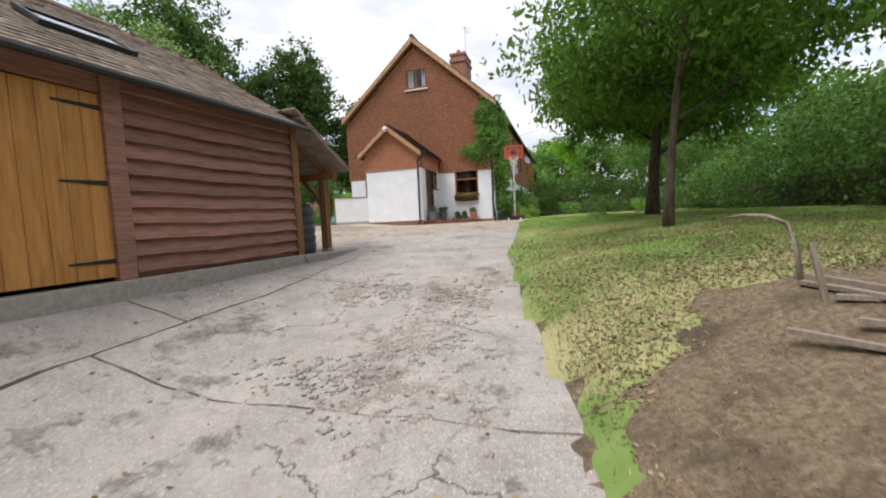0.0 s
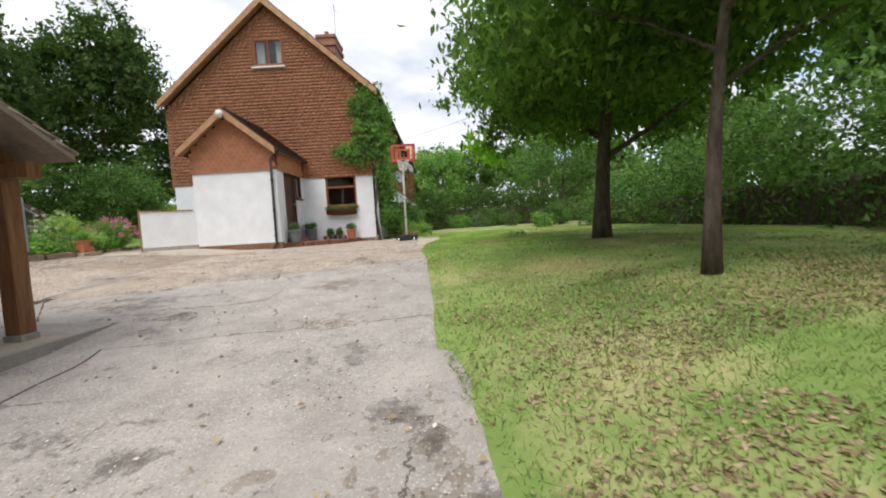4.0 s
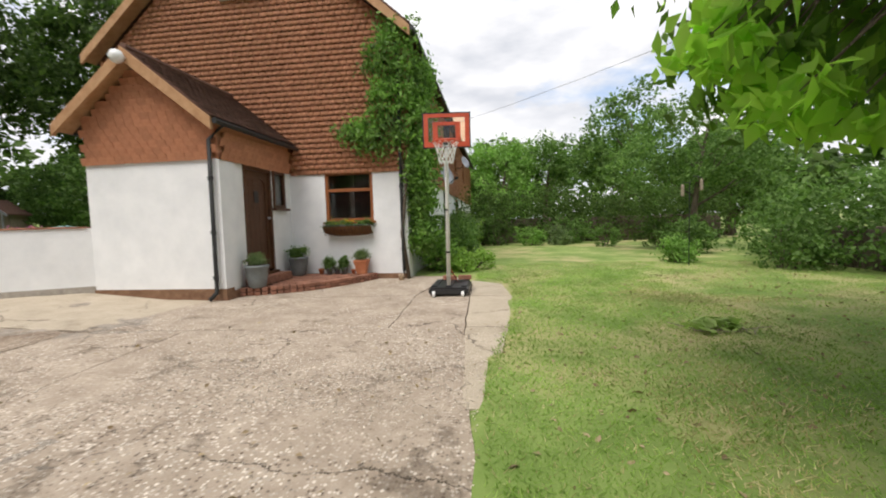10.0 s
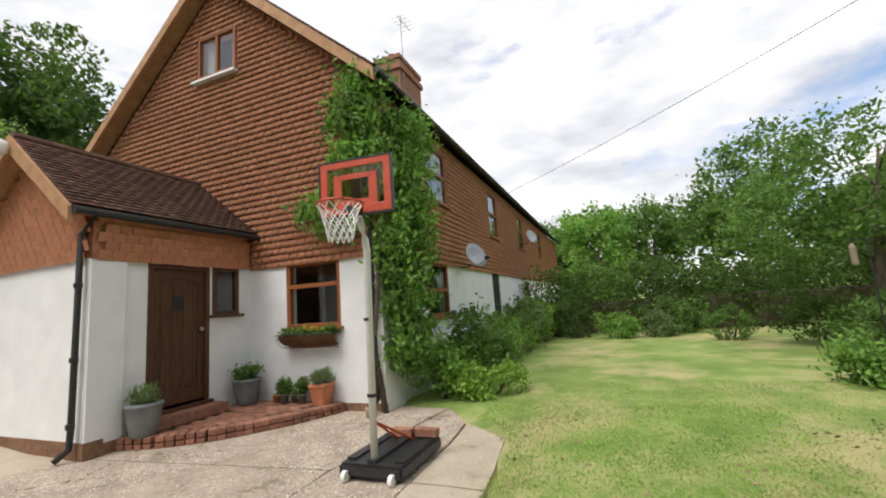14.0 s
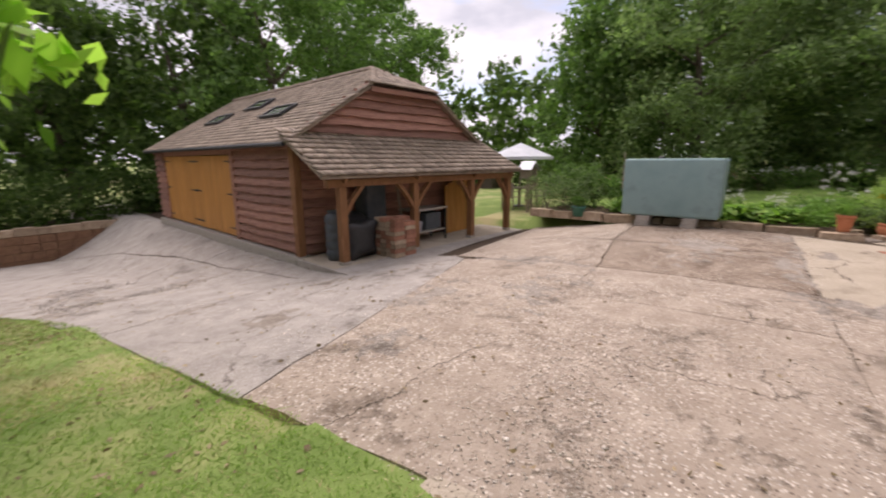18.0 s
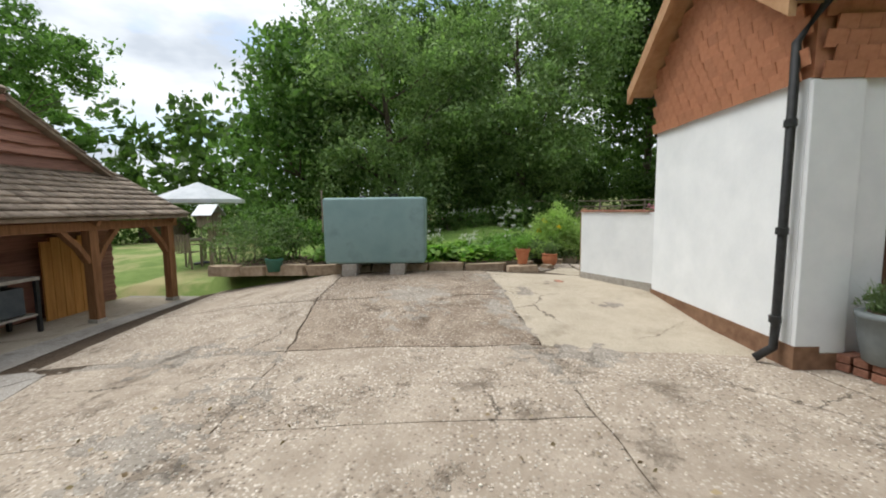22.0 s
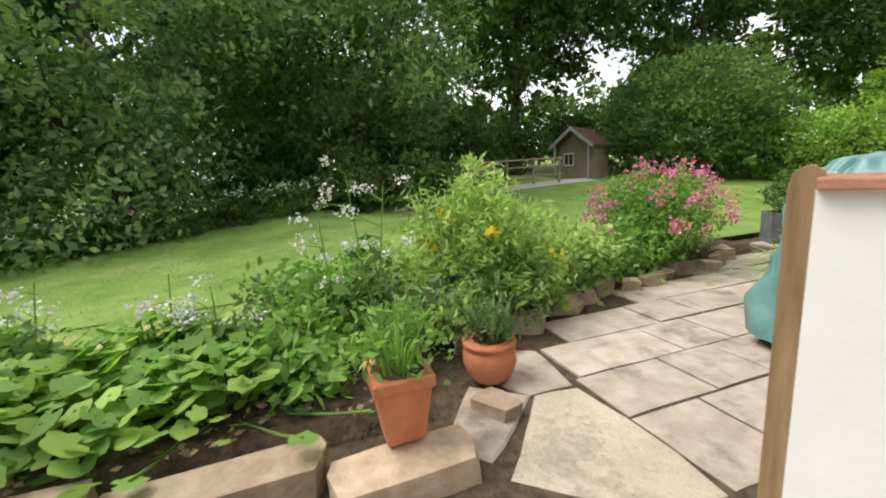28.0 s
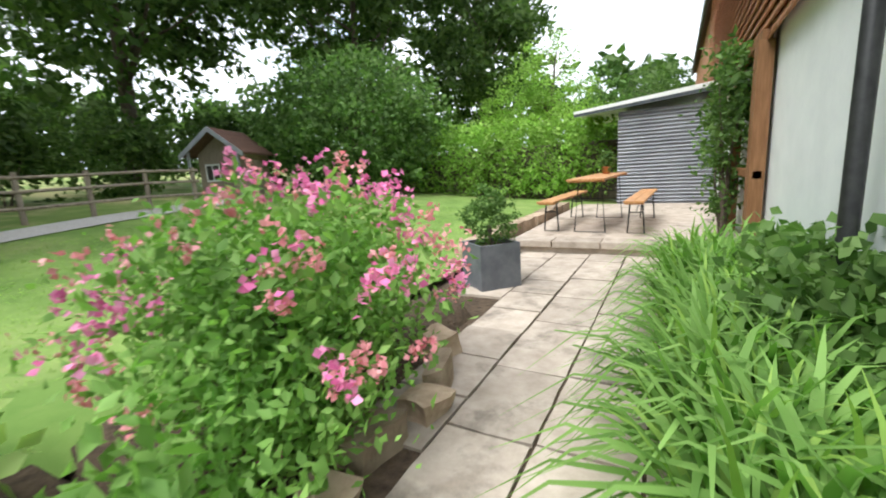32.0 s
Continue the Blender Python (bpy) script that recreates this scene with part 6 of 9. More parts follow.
def build_lean_to_things():
    fz = GBZ + 0.0
    t = thing("water_butt", at_garage(-0.4, 0.72, fz), "dark grey ribbed plastic water butt beside the post", "water butt")
    prof = [(0.19, 0)]
    for k in range(5):
        z = 0.06 + k * 0.17
        prof += [(0.205, z), (0.225, z + 0.03), (0.225, z + 0.12), (0.205, z + 0.15)]
    prof += [(0.19, 0.92), (0.15, 0.96), (0.05, 0.97)]
    part("barrel", lathe(bmesh.new(), prof, 20), M_BUTT, t, smooth=True)
    part("lid", lathe(bmesh.new(), [(0.16, 0.96), (0.17, 0.965), (0.17, 0.99), (0.1, 1.0)], 16), M_BUTT, t)
    t = thing("covered_mower", at_garage(-0.75, 0.75, fz), "mower wrapped in a crumpled black plastic sheet", "covered mower")
    bm = bmesh.new()
    r = bmesh.ops.create_icosphere(bm, subdivisions=4, radius=1.0)
    for v in bm.verts:
        c = v.co
        k = 1 + 0.28 * noise.noise((c.x * 1.7, c.y * 1.7, c.z * 1.7)) + 0.1 * abs(noise.noise((c.x * 5, c.y * 5, c.z * 5)))
        sgn = lambda q: math.copysign(abs(q) ** 0.6, q)
        v.co = (sgn(c.x) * 0.45 * k, sgn(c.y) * 0.38 * k, max(0.0, 0.42 + sgn(c.z) * 0.46 * k))
    part("sheet", bm, M_PLASTICBLACK, t, smooth=True)
    t = thing("brick_stack", at_garage(-1.5, 1.25, fz), "waist-high stack of old reddish stone blocks", "brick stack")
    me = mesh_of("block", boxes((-0.15, 0.15, -0.07, 0.07, 0, 0.085), bevel=0.008), M_STONE)
    me2 = mesh_of("block", boxes((-0.15, 0.15, -0.07, 0.07, 0, 0.085), bevel=0.008), M_BRICK)
    rr = random.Random(4)
    for lay in range(9):
        for k in range(2):
            for j in range(4):
                if lay < 8 or (k + j) % 3:
                    piece("block", me2 if rr.random() < 0.55 else me, t, pose(-0.16 + 0.32 * k + rr.uniform(-0.02, 0.02), -0.23 + 0.152 * j, 0.09 * lay, 0, 0, rr.uniform(-4, 4)))
    t = thing("metal_cabinet", at_garage(-1.55, 0.38, fz), "tall dark grey metal cabinet against the boards", "cabinet")
    part("body", boxes((-0.28, 0.28, -0.2, 0.2, 0.04, 1.52), bevel=0.01), M_BUTT, t)
    part("lid", boxes((-0.31, 0.31, -0.24, 0.26, 1.52, 1.55), bevel=0.006), M_CORRUGATED, t)
    part("door", boxes((-0.26, 0.26, 0.2, 0.215, 0.1, 1.46), bevel=0.004), M_BUTT, t)
    t = thing("workbench", at_garage(-3.0, 0.6, fz), "grey metal outdoor stove bench with a shelf", "workbench")
    part("top", boxes((-0.6, 0.6, -0.28, 0.28, 0.78, 0.83), bevel=0.006), M_BLOCK, t)
    part("shelf", boxes((-0.55, 0.55, -0.25, 0.25, 0.25, 0.28)), M_BLOCK, t)
    for x in (-0.56, 0.56):
        for y in (-0.24, 0.24):
            part("leg", boxes((x - 0.025, x + 0.025, y - 0.025, y + 0.025, 0, 0.78)), M_IRON, t)
    part("oven_box", boxes((-0.4, 0.15, -0.2, 0.22, 0.3, 0.7), bevel=0.01), M_BUTT, t)
    part("bucket", lathe(bmesh.new(), [(0.1, 0.28), (0.13, 0.52), (0.12, 0.52)], 14, (0.35, 0.1, 0)), M_CORRUGATED, t, "galvanised bucket")
    t = thing("timber_stack", at_garage(-4.6, 0.3, fz), "golden boards standing against the garage wall", "timber boards")
    for k in range(6):
        part("board", boxes((-0.5 + 0.17 * k, -0.34 + 0.17 * k, -0.02, 0.02, 0.0, 1.42 - 0.06 * (k % 3)), bevel=0.004), M_GARAGEDOOR, t)
    t = thing("timber_prop", at_garage(-2.15, 0.85, fz), "leaning grey timber prop", "timber")
    bm = bmesh.new()
    beam(bm, (0, 0, 0.02), (0.08, -0.15, 1.4), 0.05, 0.04)
    part("pole", bm, M_TIMBERGREY, t)


build_lean_to_things()


def build_lean_to_floor():
    f = tagged(new("lean_to_floor"), "pale concrete floor under the lean-to", "floor", kind="structure")
    f.matrix_world = garage.matrix_world.copy()
    part("slab", boxes((-6.1, 0.16, 0.02, 2.5, GBZ - 0.35, GBZ - 0.004), bevel=0.012), M_CONCRETE_GREY, f)


build_lean_to_floor()


def build_roof_windows():
    sl = (GRZ - GEZ) / (GD / 2)
    for y, x in ((-2.55, -1.05), (-6.6, -1.15), (-5.0, -1.75)):
        w = tagged(new("roof_window"), "small roof window lying in the shingles")
        w.parent = garage
        w.matrix_local = Matrix.Translation((x, y, GRZ - (x + GD / 2) * sl + 0.06)) @ Matrix.Rotation(math.atan(sl), 4, "Y")
        for d in ((-0.3, 0.3, -0.55, -0.49, 0, 0.06), (-0.3, 0.3, 0.49, 0.55, 0, 0.06), (-0.3, -0.24, -0.49, 0.49, 0, 0.06), (0.24, 0.3, -0.49, 0.49, 0, 0.06)):
            part("frame_bar", boxes(d, bevel=0.006), M_PLASTICBLACK, w)
        part("pane", boxes((-0.24, 0.24, -0.49, 0.49, 0.03, 0.04)), M_GLASS, w)
        # pale sheet added below the glass to imitate the sky's glint
        part("glint_sheet", boxes((-0.24, 0.24, -0.49, 0.49, 0.0, 0.012)), M_CURTAIN, w)


build_roof_windows()


# ---- tank ----
def build_tank():
    t = thing("oil_tank", (-7.22, -6.87, 0.37), "large green-grey plastic oil tank standing on concrete blocks", "oil tank")
    bm = bmesh.new()
    box(bm, -0.4, 0.4, -0.95, 0.95, 0.0, 1.25)
    for v in bm.verts:
        if v.co.z > 0.6:
            v.co.x *= 0.93
            v.co.y *= 1.02
    bmesh.ops.bevel(bm, geom=list(bm.edges), offset=0.055, segments=4, affect="EDGES", profile=0.5)
    part("shell", bm, M_TANK, t, smooth=True)
    bm = bmesh.new()
    tube(bm, [(0.12, 0.3, 1.24), (0.12, 0.3, 1.3), (0.12, 0.42, 1.3), (0.12, 0.42, 1.24)], 0.012, 6)
    part("lifting_loop", bm, M_IRON, t)
    part("filler_cap", lathe(bmesh.new(), [(0.07, 1.24), (0.07, 1.28), (0.05, 1.3)], 14, (-0.1, -0.3, 0)), M_PLASTICBLACK, t)
    bm = bmesh.new()
    tube(bm, [(0.3, -0.99, 0.6), (0.3, -0.99, 1.4)], 0.014, 6)
    part("gauge_pipe", bm, M_TIMBERGREY, t)
    for y in (-0.5, 0.42):
        pier = thing("block_pier", (-7.12, -6.87 + y, 0.12), "pair of stacked grey concrete blocks under the tank", "concrete blocks", "piers under the tank")
        for k in range(2):
            part("block", boxes((-0.33 + 0.0 * k, 0.3, -0.14 + 0.015 * k, 0.14 + 0.015 * k, 0.125 * k - 0.03 * (k == 0), 0.125 * (k + 1) - 0.004), bevel=0.012), M_BLOCK, pier)


build_tank()

# ---- patio and back garden ----
PATIO_Z = 0.17
rng_p = np.random.default_rng(71)


def stone_mesh(name, mat, sx, sy, sz, seed, jag=0.12):
    """A rough block of stone, its base at zero."""
    bm = bmesh.new()
    box(bm, -sx / 2, sx / 2, -sy / 2, sy / 2, 0, sz)
    bmesh.ops.subdivide_edges(bm, edges=bm.edges[:], cuts=2, use_grid_fill=True)
    for v in bm.verts:
        n = noise.noise_vector((v.co.x * 5 + seed * 3.1, v.co.y * 5, v.co.z * 5 + seed))
        v.co += Vector((n.x * sx, n.y * sy, n.z * sz * (0.6 if v.co.z > 0.01 else 0))) * jag
        k = max(0, (abs(v.co.x) / sx + abs(v.co.y) / sy) - 0.7)
        v.co.x *= 1 - 0.25 * k
        v.co.y *= 1 - 0.25 * k
    me = mesh_of(name, bm, mat, False)
    return me


def paving_slab(x0, x1, y0, y1, seed):
    bm = bmesh.new()
    nx, ny = max(2, int((x1 - x0) / 0.15)), max(2, int((y1 - y0) / 0.15))
    top = [[bm.verts.new((x0 + (x1 - x0) * i / nx + 0.008 * noise.noise((i + seed, j, 0.3)), y0 + (y1 - y0) * j / ny + 0.008 * noise.noise((i, j + seed, 5.3)), 0.004 * noise.noise((i * 0.7, j * 0.7, seed)) - (0.006 if i in (0, nx) or j in (0, ny) else 0))) for i in range(nx + 1)] for j in range(ny + 1)]
    for j in range(ny):
        for i in range(nx):
            bm.faces.new((top[j][i], top[j][i + 1], top[j + 1][i + 1], top[j + 1][i]))
    rim = top[0] + [r[-1] for r in top[1:]] + top[-1][-2::-1] + [r[0] for r in top[-2:0:-1]]
    low = [bm.verts.new((v.co.x, v.co.y, -0.05)) for v in rim]
    for i in range(len(rim)):
        bm.faces.new((rim[i], low[i], low[(i + 1) % len(rim)], rim[(i + 1) % len(rim)]))
    return bm


def flag(parent, corners, z, seed, mat):
    """An irregular flagstone from its corners."""
    bm = bmesh.new()
    c = sum((Vector((p[0], p[1], 0)) for p in corners), Vector()) / len(corners)
    ring = []
    for k, p in enumerate(corners):
        q = corners[(k + 1) % len(corners)]
        for s in range(4):
            x, y = p[0] + (q[0] - p[0]) * s / 4, p[1] + (q[1] - p[1]) * s / 4
            n = noise.noise((x * 4, y * 4, seed)) * 0.03
            d = (Vector((x, y, 0)) - c)
            ring.append(Vector((x, y, 0)) - d.normalized() * (n - 0.022))
    inner = [bm.verts.new((c + (r - c) * 0.93).to_tuple()[:2] + (z + 0.004 * noise.noise((r.x * 3, r.y * 3, 2)),)) for r in ring]
    outer = [bm.verts.new((r.x, r.y, z - 0.01)) for r in ring]
    low = [bm.verts.new((r.x, r.y, z - 0.06)) for r in ring]
    mid = bm.verts.new((c.x, c.y, z))
    n = len(ring)
    for i in range(n):
        j = (i + 1) % n
        bm.faces.new((mid, inner[i], inner[j]))
        bm.faces.new((inner[i], outer[i], outer[j], inner[j]))
        bm.faces.new((outer[i], low[i], low[j], outer[j]))
    return part("flagstone", bm, mat, parent)


def build_patio():
    pav = tagged(new("patio_paving"), "worn sandstone paving slabs with dark open joints", "patio", kind="structure")
    part("bedding", boxes((-10.1, -6.6, -3.95, 3.75, 0.0, PATIO_Z - 0.024)), M_SOIL, pav, "dark sandy bed under the slabs")
    cols = (-9.7, -9.25, -8.83, -8.42, -8.0, -7.56, -7.13, -6.6)
    r = random.Random(5)
    for c in range(len(cols) - 1):
        y = (-2.4, -2.4, -2.4, -2.6, -2.86, -2.9, -2.9)[c]
        while y < 3.7:
            ln = r.choice((0.42, 0.45, 0.62, 0.78, 0.85))
            e = min(y + ln, 3.74)
            if e - y > 0.12 and y > (1.5, -0.4, -1.7, -9, -9, -9, -9)[c]:
                ob = part("paving_slab", paving_slab(cols[c] + 0.008, cols[c + 1] - 0.008, y + 0.008, e - 0.008, r.uniform(0, 90)), M_PAVING, pav)
                ob.location.z = PATIO_Z + r.uniform(-0.006, 0.006)
            y = e
    # irregular flags where the court meets the patio
    for k, (m, c) in enumerate(((M_CONCRETE_SMOOTH, ((-7.0, -3.62), (-6.62, -3.22), (-6.6, -2.93), (-7.14, -2.91), (-7.48, -2.94), (-7.5, -3.2))), (M_PAVING, ((-7.52, -2.96), (-7.98, -2.9), (-8.08, -3.1), (-7.8, -3.32), (-7.54, -3.22))), (M_PAVING, ((-7.12, -3.66), (-7.5, -3.26), (-7.72, -3.5), (-7.3, -3.8))))):
        flag(pav, c, PATIO_Z - 0.012 * (k == 0), k * 1.7, m)
    # the raised terrace
    ter = tagged(new("terrace"), "raised concrete terrace with a paved step edge", "terrace", kind="structure")
    part("terrace_slab", boxes((-9.9, -6.9, 3.75, 8.6, 0.05, 0.31), bevel=0.012), M_PAVING, ter)
    for k in range(5):
        part("edge_stone", boxes((-9.9 + k * 0.6, -9.32 + k * 0.6, 3.7, 4.02, 0.235, 0.325), bevel=0.012), M_PAVING, ter)
    wl = tagged(new("lawn_kerb"), "low rough stone kerb between terrace and lawn", "kerb", kind="structure")
    for k in range(8):
        ob = new("kerb_stone", stone_mesh("kerb_stone", M_STONE, 0.62, 0.24, 0.3, k))
        ob.parent = wl
        ob.matrix_local = pose(-10.05 + 0.02 * math.sin(k * 2), 3.0 + 0.62 * k, 0.16, 0, 0, 90)


build_patio()


def build_edging():
    """Stones that hold the flower beds."""
    e = tagged(new("bed_edging"), "rough sandstone blocks edging the flower beds", "edging", kind="structure")
    r = random.Random(9)
    y = -3.7
    while y > -10.3:
        ln = r.uniform(0.45, 0.85)
        x = -7.17 - 0.2 * min(1.0, (-3.7 - y) / 0.9)
        ob = new("edging_stone", stone_mesh("edging_stone", M_STONE, ln - 0.02, r.uniform(0.22, 0.3), r.uniform(0.18, 0.24), y, 0.07))
        ob.parent = e
        ob.matrix_local = pose(x + r.uniform(-0.02, 0.02), y - ln / 2, 0.08, 0, r.uniform(-1.5, 1.5), 90 + r.uniform(-3, 3))
        y -= ln
    for k in range(11):
        s = k / 10
        x, yy = -8.62 - 0.5 * s + 0.08 * math.sin(k * 1.7), -2.55 + 3.1 * s
        ob = new("edging_stone", stone_mesh("edging_stone", M_STONE, r.uniform(0.18, 0.32), r.uniform(0.12, 0.2), r.uniform(0.1, 0.19), k * 1.3, 0.3))
        ob.parent = e
        ob.matrix_local = pose(x, yy, PATIO_Z - 0.04, r.uniform(-6, 6), r.uniform(-6, 6), 90 + r.uniform(-25, 25))
    for k, (x, y, z, sx, sy, sz, a) in enumerate(((-7.45, -3.47, 0.13, 0.22, 0.16, 0.1, 25), (-7.95, -3.75, 0.13, 0.24, 0.16, 0.12, -30), (-8.16, -3.2, 0.15, 0.45, 0.15, 0.12, 60), (-8.4, -2.82, 0.15, 0.42, 0.16, 0.14, 55), (-8.58, -2.3, 0.15, 0.36, 0.16, 0.15, 70))):
        ob = new("edging_stone", stone_mesh("edging_stone", M_STONE, sx, sy, sz, 20 + k, 0.16))
        ob.parent = e
        ob.matrix_local = pose(x, y, z, 0, 0, a)
    # earth of the beds
    grid = 24
    for (x0, x1, y0, y1, z) in ((-9.1, -7.5, -10.3, -3.7, 0.27), (-11.0, -8.86, -3.8, -1.0, 0.27), (-11.0, -9.3, -1.1, 1.3, 0.27), (-7.82, -7.0, -0.55, 3.2, 0.2)):
        bed = bmesh.new()
        vs = [[bed.verts.new((x0 + (x1 - x0) * i / grid, y0 + (y1 - y0) * j / grid, z + 0.05 * noise.noise((x0 + i * 0.35, y0 + j * 0.5, 1)) - (0.16 if i in (0, grid) or j in (0, grid) else 0))) for i in range(grid + 1)] for j in range(grid + 1)]
        for j in range(grid):
            for i in range(grid):
                bed.faces.new((vs[j][i], vs[j][i + 1], vs[j + 1][i + 1], vs[j + 1][i]))
        tagged(new("soil_bed", mesh_of("soil_bed", bed, M_SOIL, True)), "dark earth of the flower beds with bark litter", "soil", kind="structure")


build_edging()


def blades(name, rng, centres, n_each, base_r, length, lean, width, mat, parent, bend=0.6):
    """Strap leaves from many crowns, joined."""
    v, f = [], []
    for c in centres:
        for k in range(n_each):
            a = rng.uniform(0, 2 * math.pi)
            r = base_r * math.sqrt(rng.uniform(0, 1))
            ln = length * rng.uniform(0.6, 1.15)
            le = lean * rng.uniform(0.4, 1.3)
            side = np.array([-math.sin(a), math.cos(a), 0])
            out = np.array([math.cos(a), math.sin(a), 0])
            p = np.array([c[0] + r * math.cos(a), c[1] + r * math.sin(a), c[2]])
            i0 = len(v)
            for s in range(5):
                t = s / 4
                q = p + out * ln * le * t * (0.35 + 0.65 * t) + np.array([0, 0, ln * (t - bend * t * t * t * min(1.5, le * 1.2))])
                w = width * 0.5 * (0.6 + 0.9 * t if t < 0.4 else 1.0 * (1 - t) / 0.6) + 0.0006
                v += [q - side * w, q + side * w]
                if s:
                    j = i0 + 2 * s
                    f.append((j - 2, j - 1, j + 1, j))
    ob = new(name, mesh_arrays(name, np.array(v), np.array(f), mat))
    ob.parent = parent
    return ob


def petals(name, rng, centres, size, mat, parent, per=9, label=""):
    """Flower heads: a handful of petals round each point."""
    c = np.repeat(np.asarray(centres, float), per, axis=0)
    c = c + rng.normal(size=c.shape) * size * 0.55
    v, f = leaves_at(rng, c, size, 0.85, 0, 0, 0.3)
    ob = new(name, mesh_arrays(name, v, f, mat))
    ob.parent = parent
    return tagged(ob, label, kind="stuff")


def big_leaves(name, rng, centres, size, mat, parent, up=0.75):
    """Broad lobed leaves on stalks, held almost level, as one mesh."""
    v, f = [], []
    for c in centres:
        s = size * rng.uniform(0.55, 1.2)
        a = rng.uniform(0, 2 * math.pi)
        tilt = rng.normal(0, 0.35)
        tilt2 = rng.normal(0, 0.35)
        i0 = len(v)
        v.append((c[0], c[1], c[2] - 0.05 * s))
        for k in range(16):
            b = a + 2 * math.pi * k / 16
            r = s * 0.5 * (1.0 + 0.1 * math.cos(5 * (b - a))) * (0.6 if k == 8 else 1) * rng.uniform(0.94, 1.06)
            x, y = r * math.cos(b), r * math.sin(b)
            v.append((c[0] + x, c[1] + y, c[2] + tilt * x + tilt2 * y + 0.04 * s * math.cos(5 * (b - a)) - 0.3 * s * (r / s) ** 2))
        f += [(i0, i0 + 1 + k, i0 + 1 + (k + 1) % 16) for k in range(16)]
    ob = new(name, mesh_arrays(name, np.array(v), np.array(f), mat))
    ob.parent = parent
    return ob


def build_bed_plants():
    rng = np.random.default_rng(12)
    # squash-like plants behind the kerb
    for k, (x, y, w, h, n) in enumerate(((-8.0, -4.85, 0.5, 0.5, 95), (-8.05, -5.6, 0.55, 0.55, 110), (-7.95, -6.4, 0.5, 0.5, 95), (-8.2, -7.2, 0.5, 0.6, 80), (-8.2, -8.0, 0.5, 0.6, 80), (-8.55, -5.2, 0.4, 0.6, 70), (-8.6, -6.2, 0.45, 0.62, 80))):
        n = int(n * 3.6)
        t = thing("squash_plant", (x, y, 0.25), "leafy squash plant with broad lobed leaves in the bed", "plant", "squash plants in the bed")
        d = rng.normal(size=(n, 2))
        c = np.stack([d[:, 0] * w * 0.5, d[:, 1] * w * 0.55, 0.06 + 0.62 * h * rng.uniform(0, 1, n) ** 0.7 * np.exp(-(d ** 2).sum(1) * 0.12)], 1)
        big_leaves("leaves", rng, c[::2], 0.11, M_LEAF_LIME, t)
        big_leaves("older_leaves", rng, c[1::2], 0.12, M_LEAF_LIGHT, t)
        bm = bmesh.new()
        for p in c[::3]:
            tube(bm, [(p[0] * 0.3, p[1] * 0.3, 0), (p[0] * 0.8, p[1] * 0.8, p[2] * 0.6), tuple(p)], 0.006, 4)
        part("stem_tuft", bm, M_LEAF_LIGHT, t, "pale green stalks")
    # tall white umbels
    for k, (x, y, h) in enumerate(((-8.2, -3.95, 1.12), (-8.3, -4.15, 1.0), (-8.45, -3.9, 1.18), (-8.3, -5.7, 0.72), (-8.5, -5.9, 0.66), (-8.25, -6.3, 0.8), (-8.4, -6.6, 0.75), (-8.5, -7.5, 0.95), (-8.4, -8.2, 0.95), (-8.2, -4.8, 0.6), (-8.4, -5.1, 0.68))):
        t = thing("flowering_stem", (x, y, 0.25), "tall stem of white flower clusters above the bed", "flower", "white flowering stems")
        bm = bmesh.new()
        heads = []
        top = Vector((rng.uniform(-0.12, 0.12), rng.uniform(-0.15, 0.15), h))
        tube(bm, [(0, 0, -0.03), top * 0.5 + Vector((0.03, 0, 0)), top], [0.008, 0.006, 0.003], 5)
        for j in range(6):
            s = rng.uniform(0.45, 1.0)
            p = top * s
            e = p + Vector((rng.normal() * 0.1, rng.normal() * 0.1, rng.uniform(0.02, 0.12)))
            tube(bm, [p, e], [0.004, 0.002], 4)
            heads += [tuple(e + Vector((rng.normal() * 0.03, rng.normal() * 0.03, rng.normal() * 0.015))) for q in range(6)]
        part("stem", bm, M_LEAF_LIGHT, t)
        petals("petals", rng, heads, 0.024, M_WHITEPETAL, t, 4)
        foliage("leaves", 300 + k, [(0, 0, h * 0.35, 0.14, 0.14, h * 0.35)], 120, 0.09, M_LEAF_MID, t, 12, 0.08, 0.2, 0.4)
    # filler
    bush("leafy_herb", (-7.95, -4.55, 0.25), [(0, 0.15, 0.2, 0.3, 0.36, 0.22), (-0.3, 0.3, 0.26, 0.28, 0.32, 0.26)], 1500, 0.075, M_LEAF_LIGHT, "bright green leafy herbs beside the terracotta pots", 41)
    bush("leafy_herb", (-8.3, -3.75, 0.25), [(0, 0, 0.25, 0.35, 0.35, 0.3)], 900, 0.07, M_LEAF_GREY, "silvery low foliage by the round pot", 42)
    bush("blue_flowers", (-8.5, -4.4, 0.25), [(0, 0, 0.26, 0.32, 0.36, 0.26)], 700, 0.06, M_LEAF_MID, "tangled stems with small blue flowers", 43, "flower")
    bush("grey_shrub", (-7.75, -9.6, 0.2), [(0, 0, 0.55, 0.65, 0.8, 0.55), (-0.3, 0.6, 0.7, 0.55, 0.6, 0.55), (-0.5, -0.7, 0.6, 0.6, 0.6, 0.55)], 5200, 0.07, M_LEAF_GREY, "grey-green shrub spilling over the edge of the court", 44, aspect=0.3)
    bush("leafy_shrub", (-8.3, -8.9, 0.2), [(0, 0, 0.7, 0.6, 0.6, 0.6), (-0.3, -0.9, 0.8, 0.6, 0.6, 0.6)], 3200, 0.09, M_LEAF_MID, "loose green shrub behind the oil tank", 45)
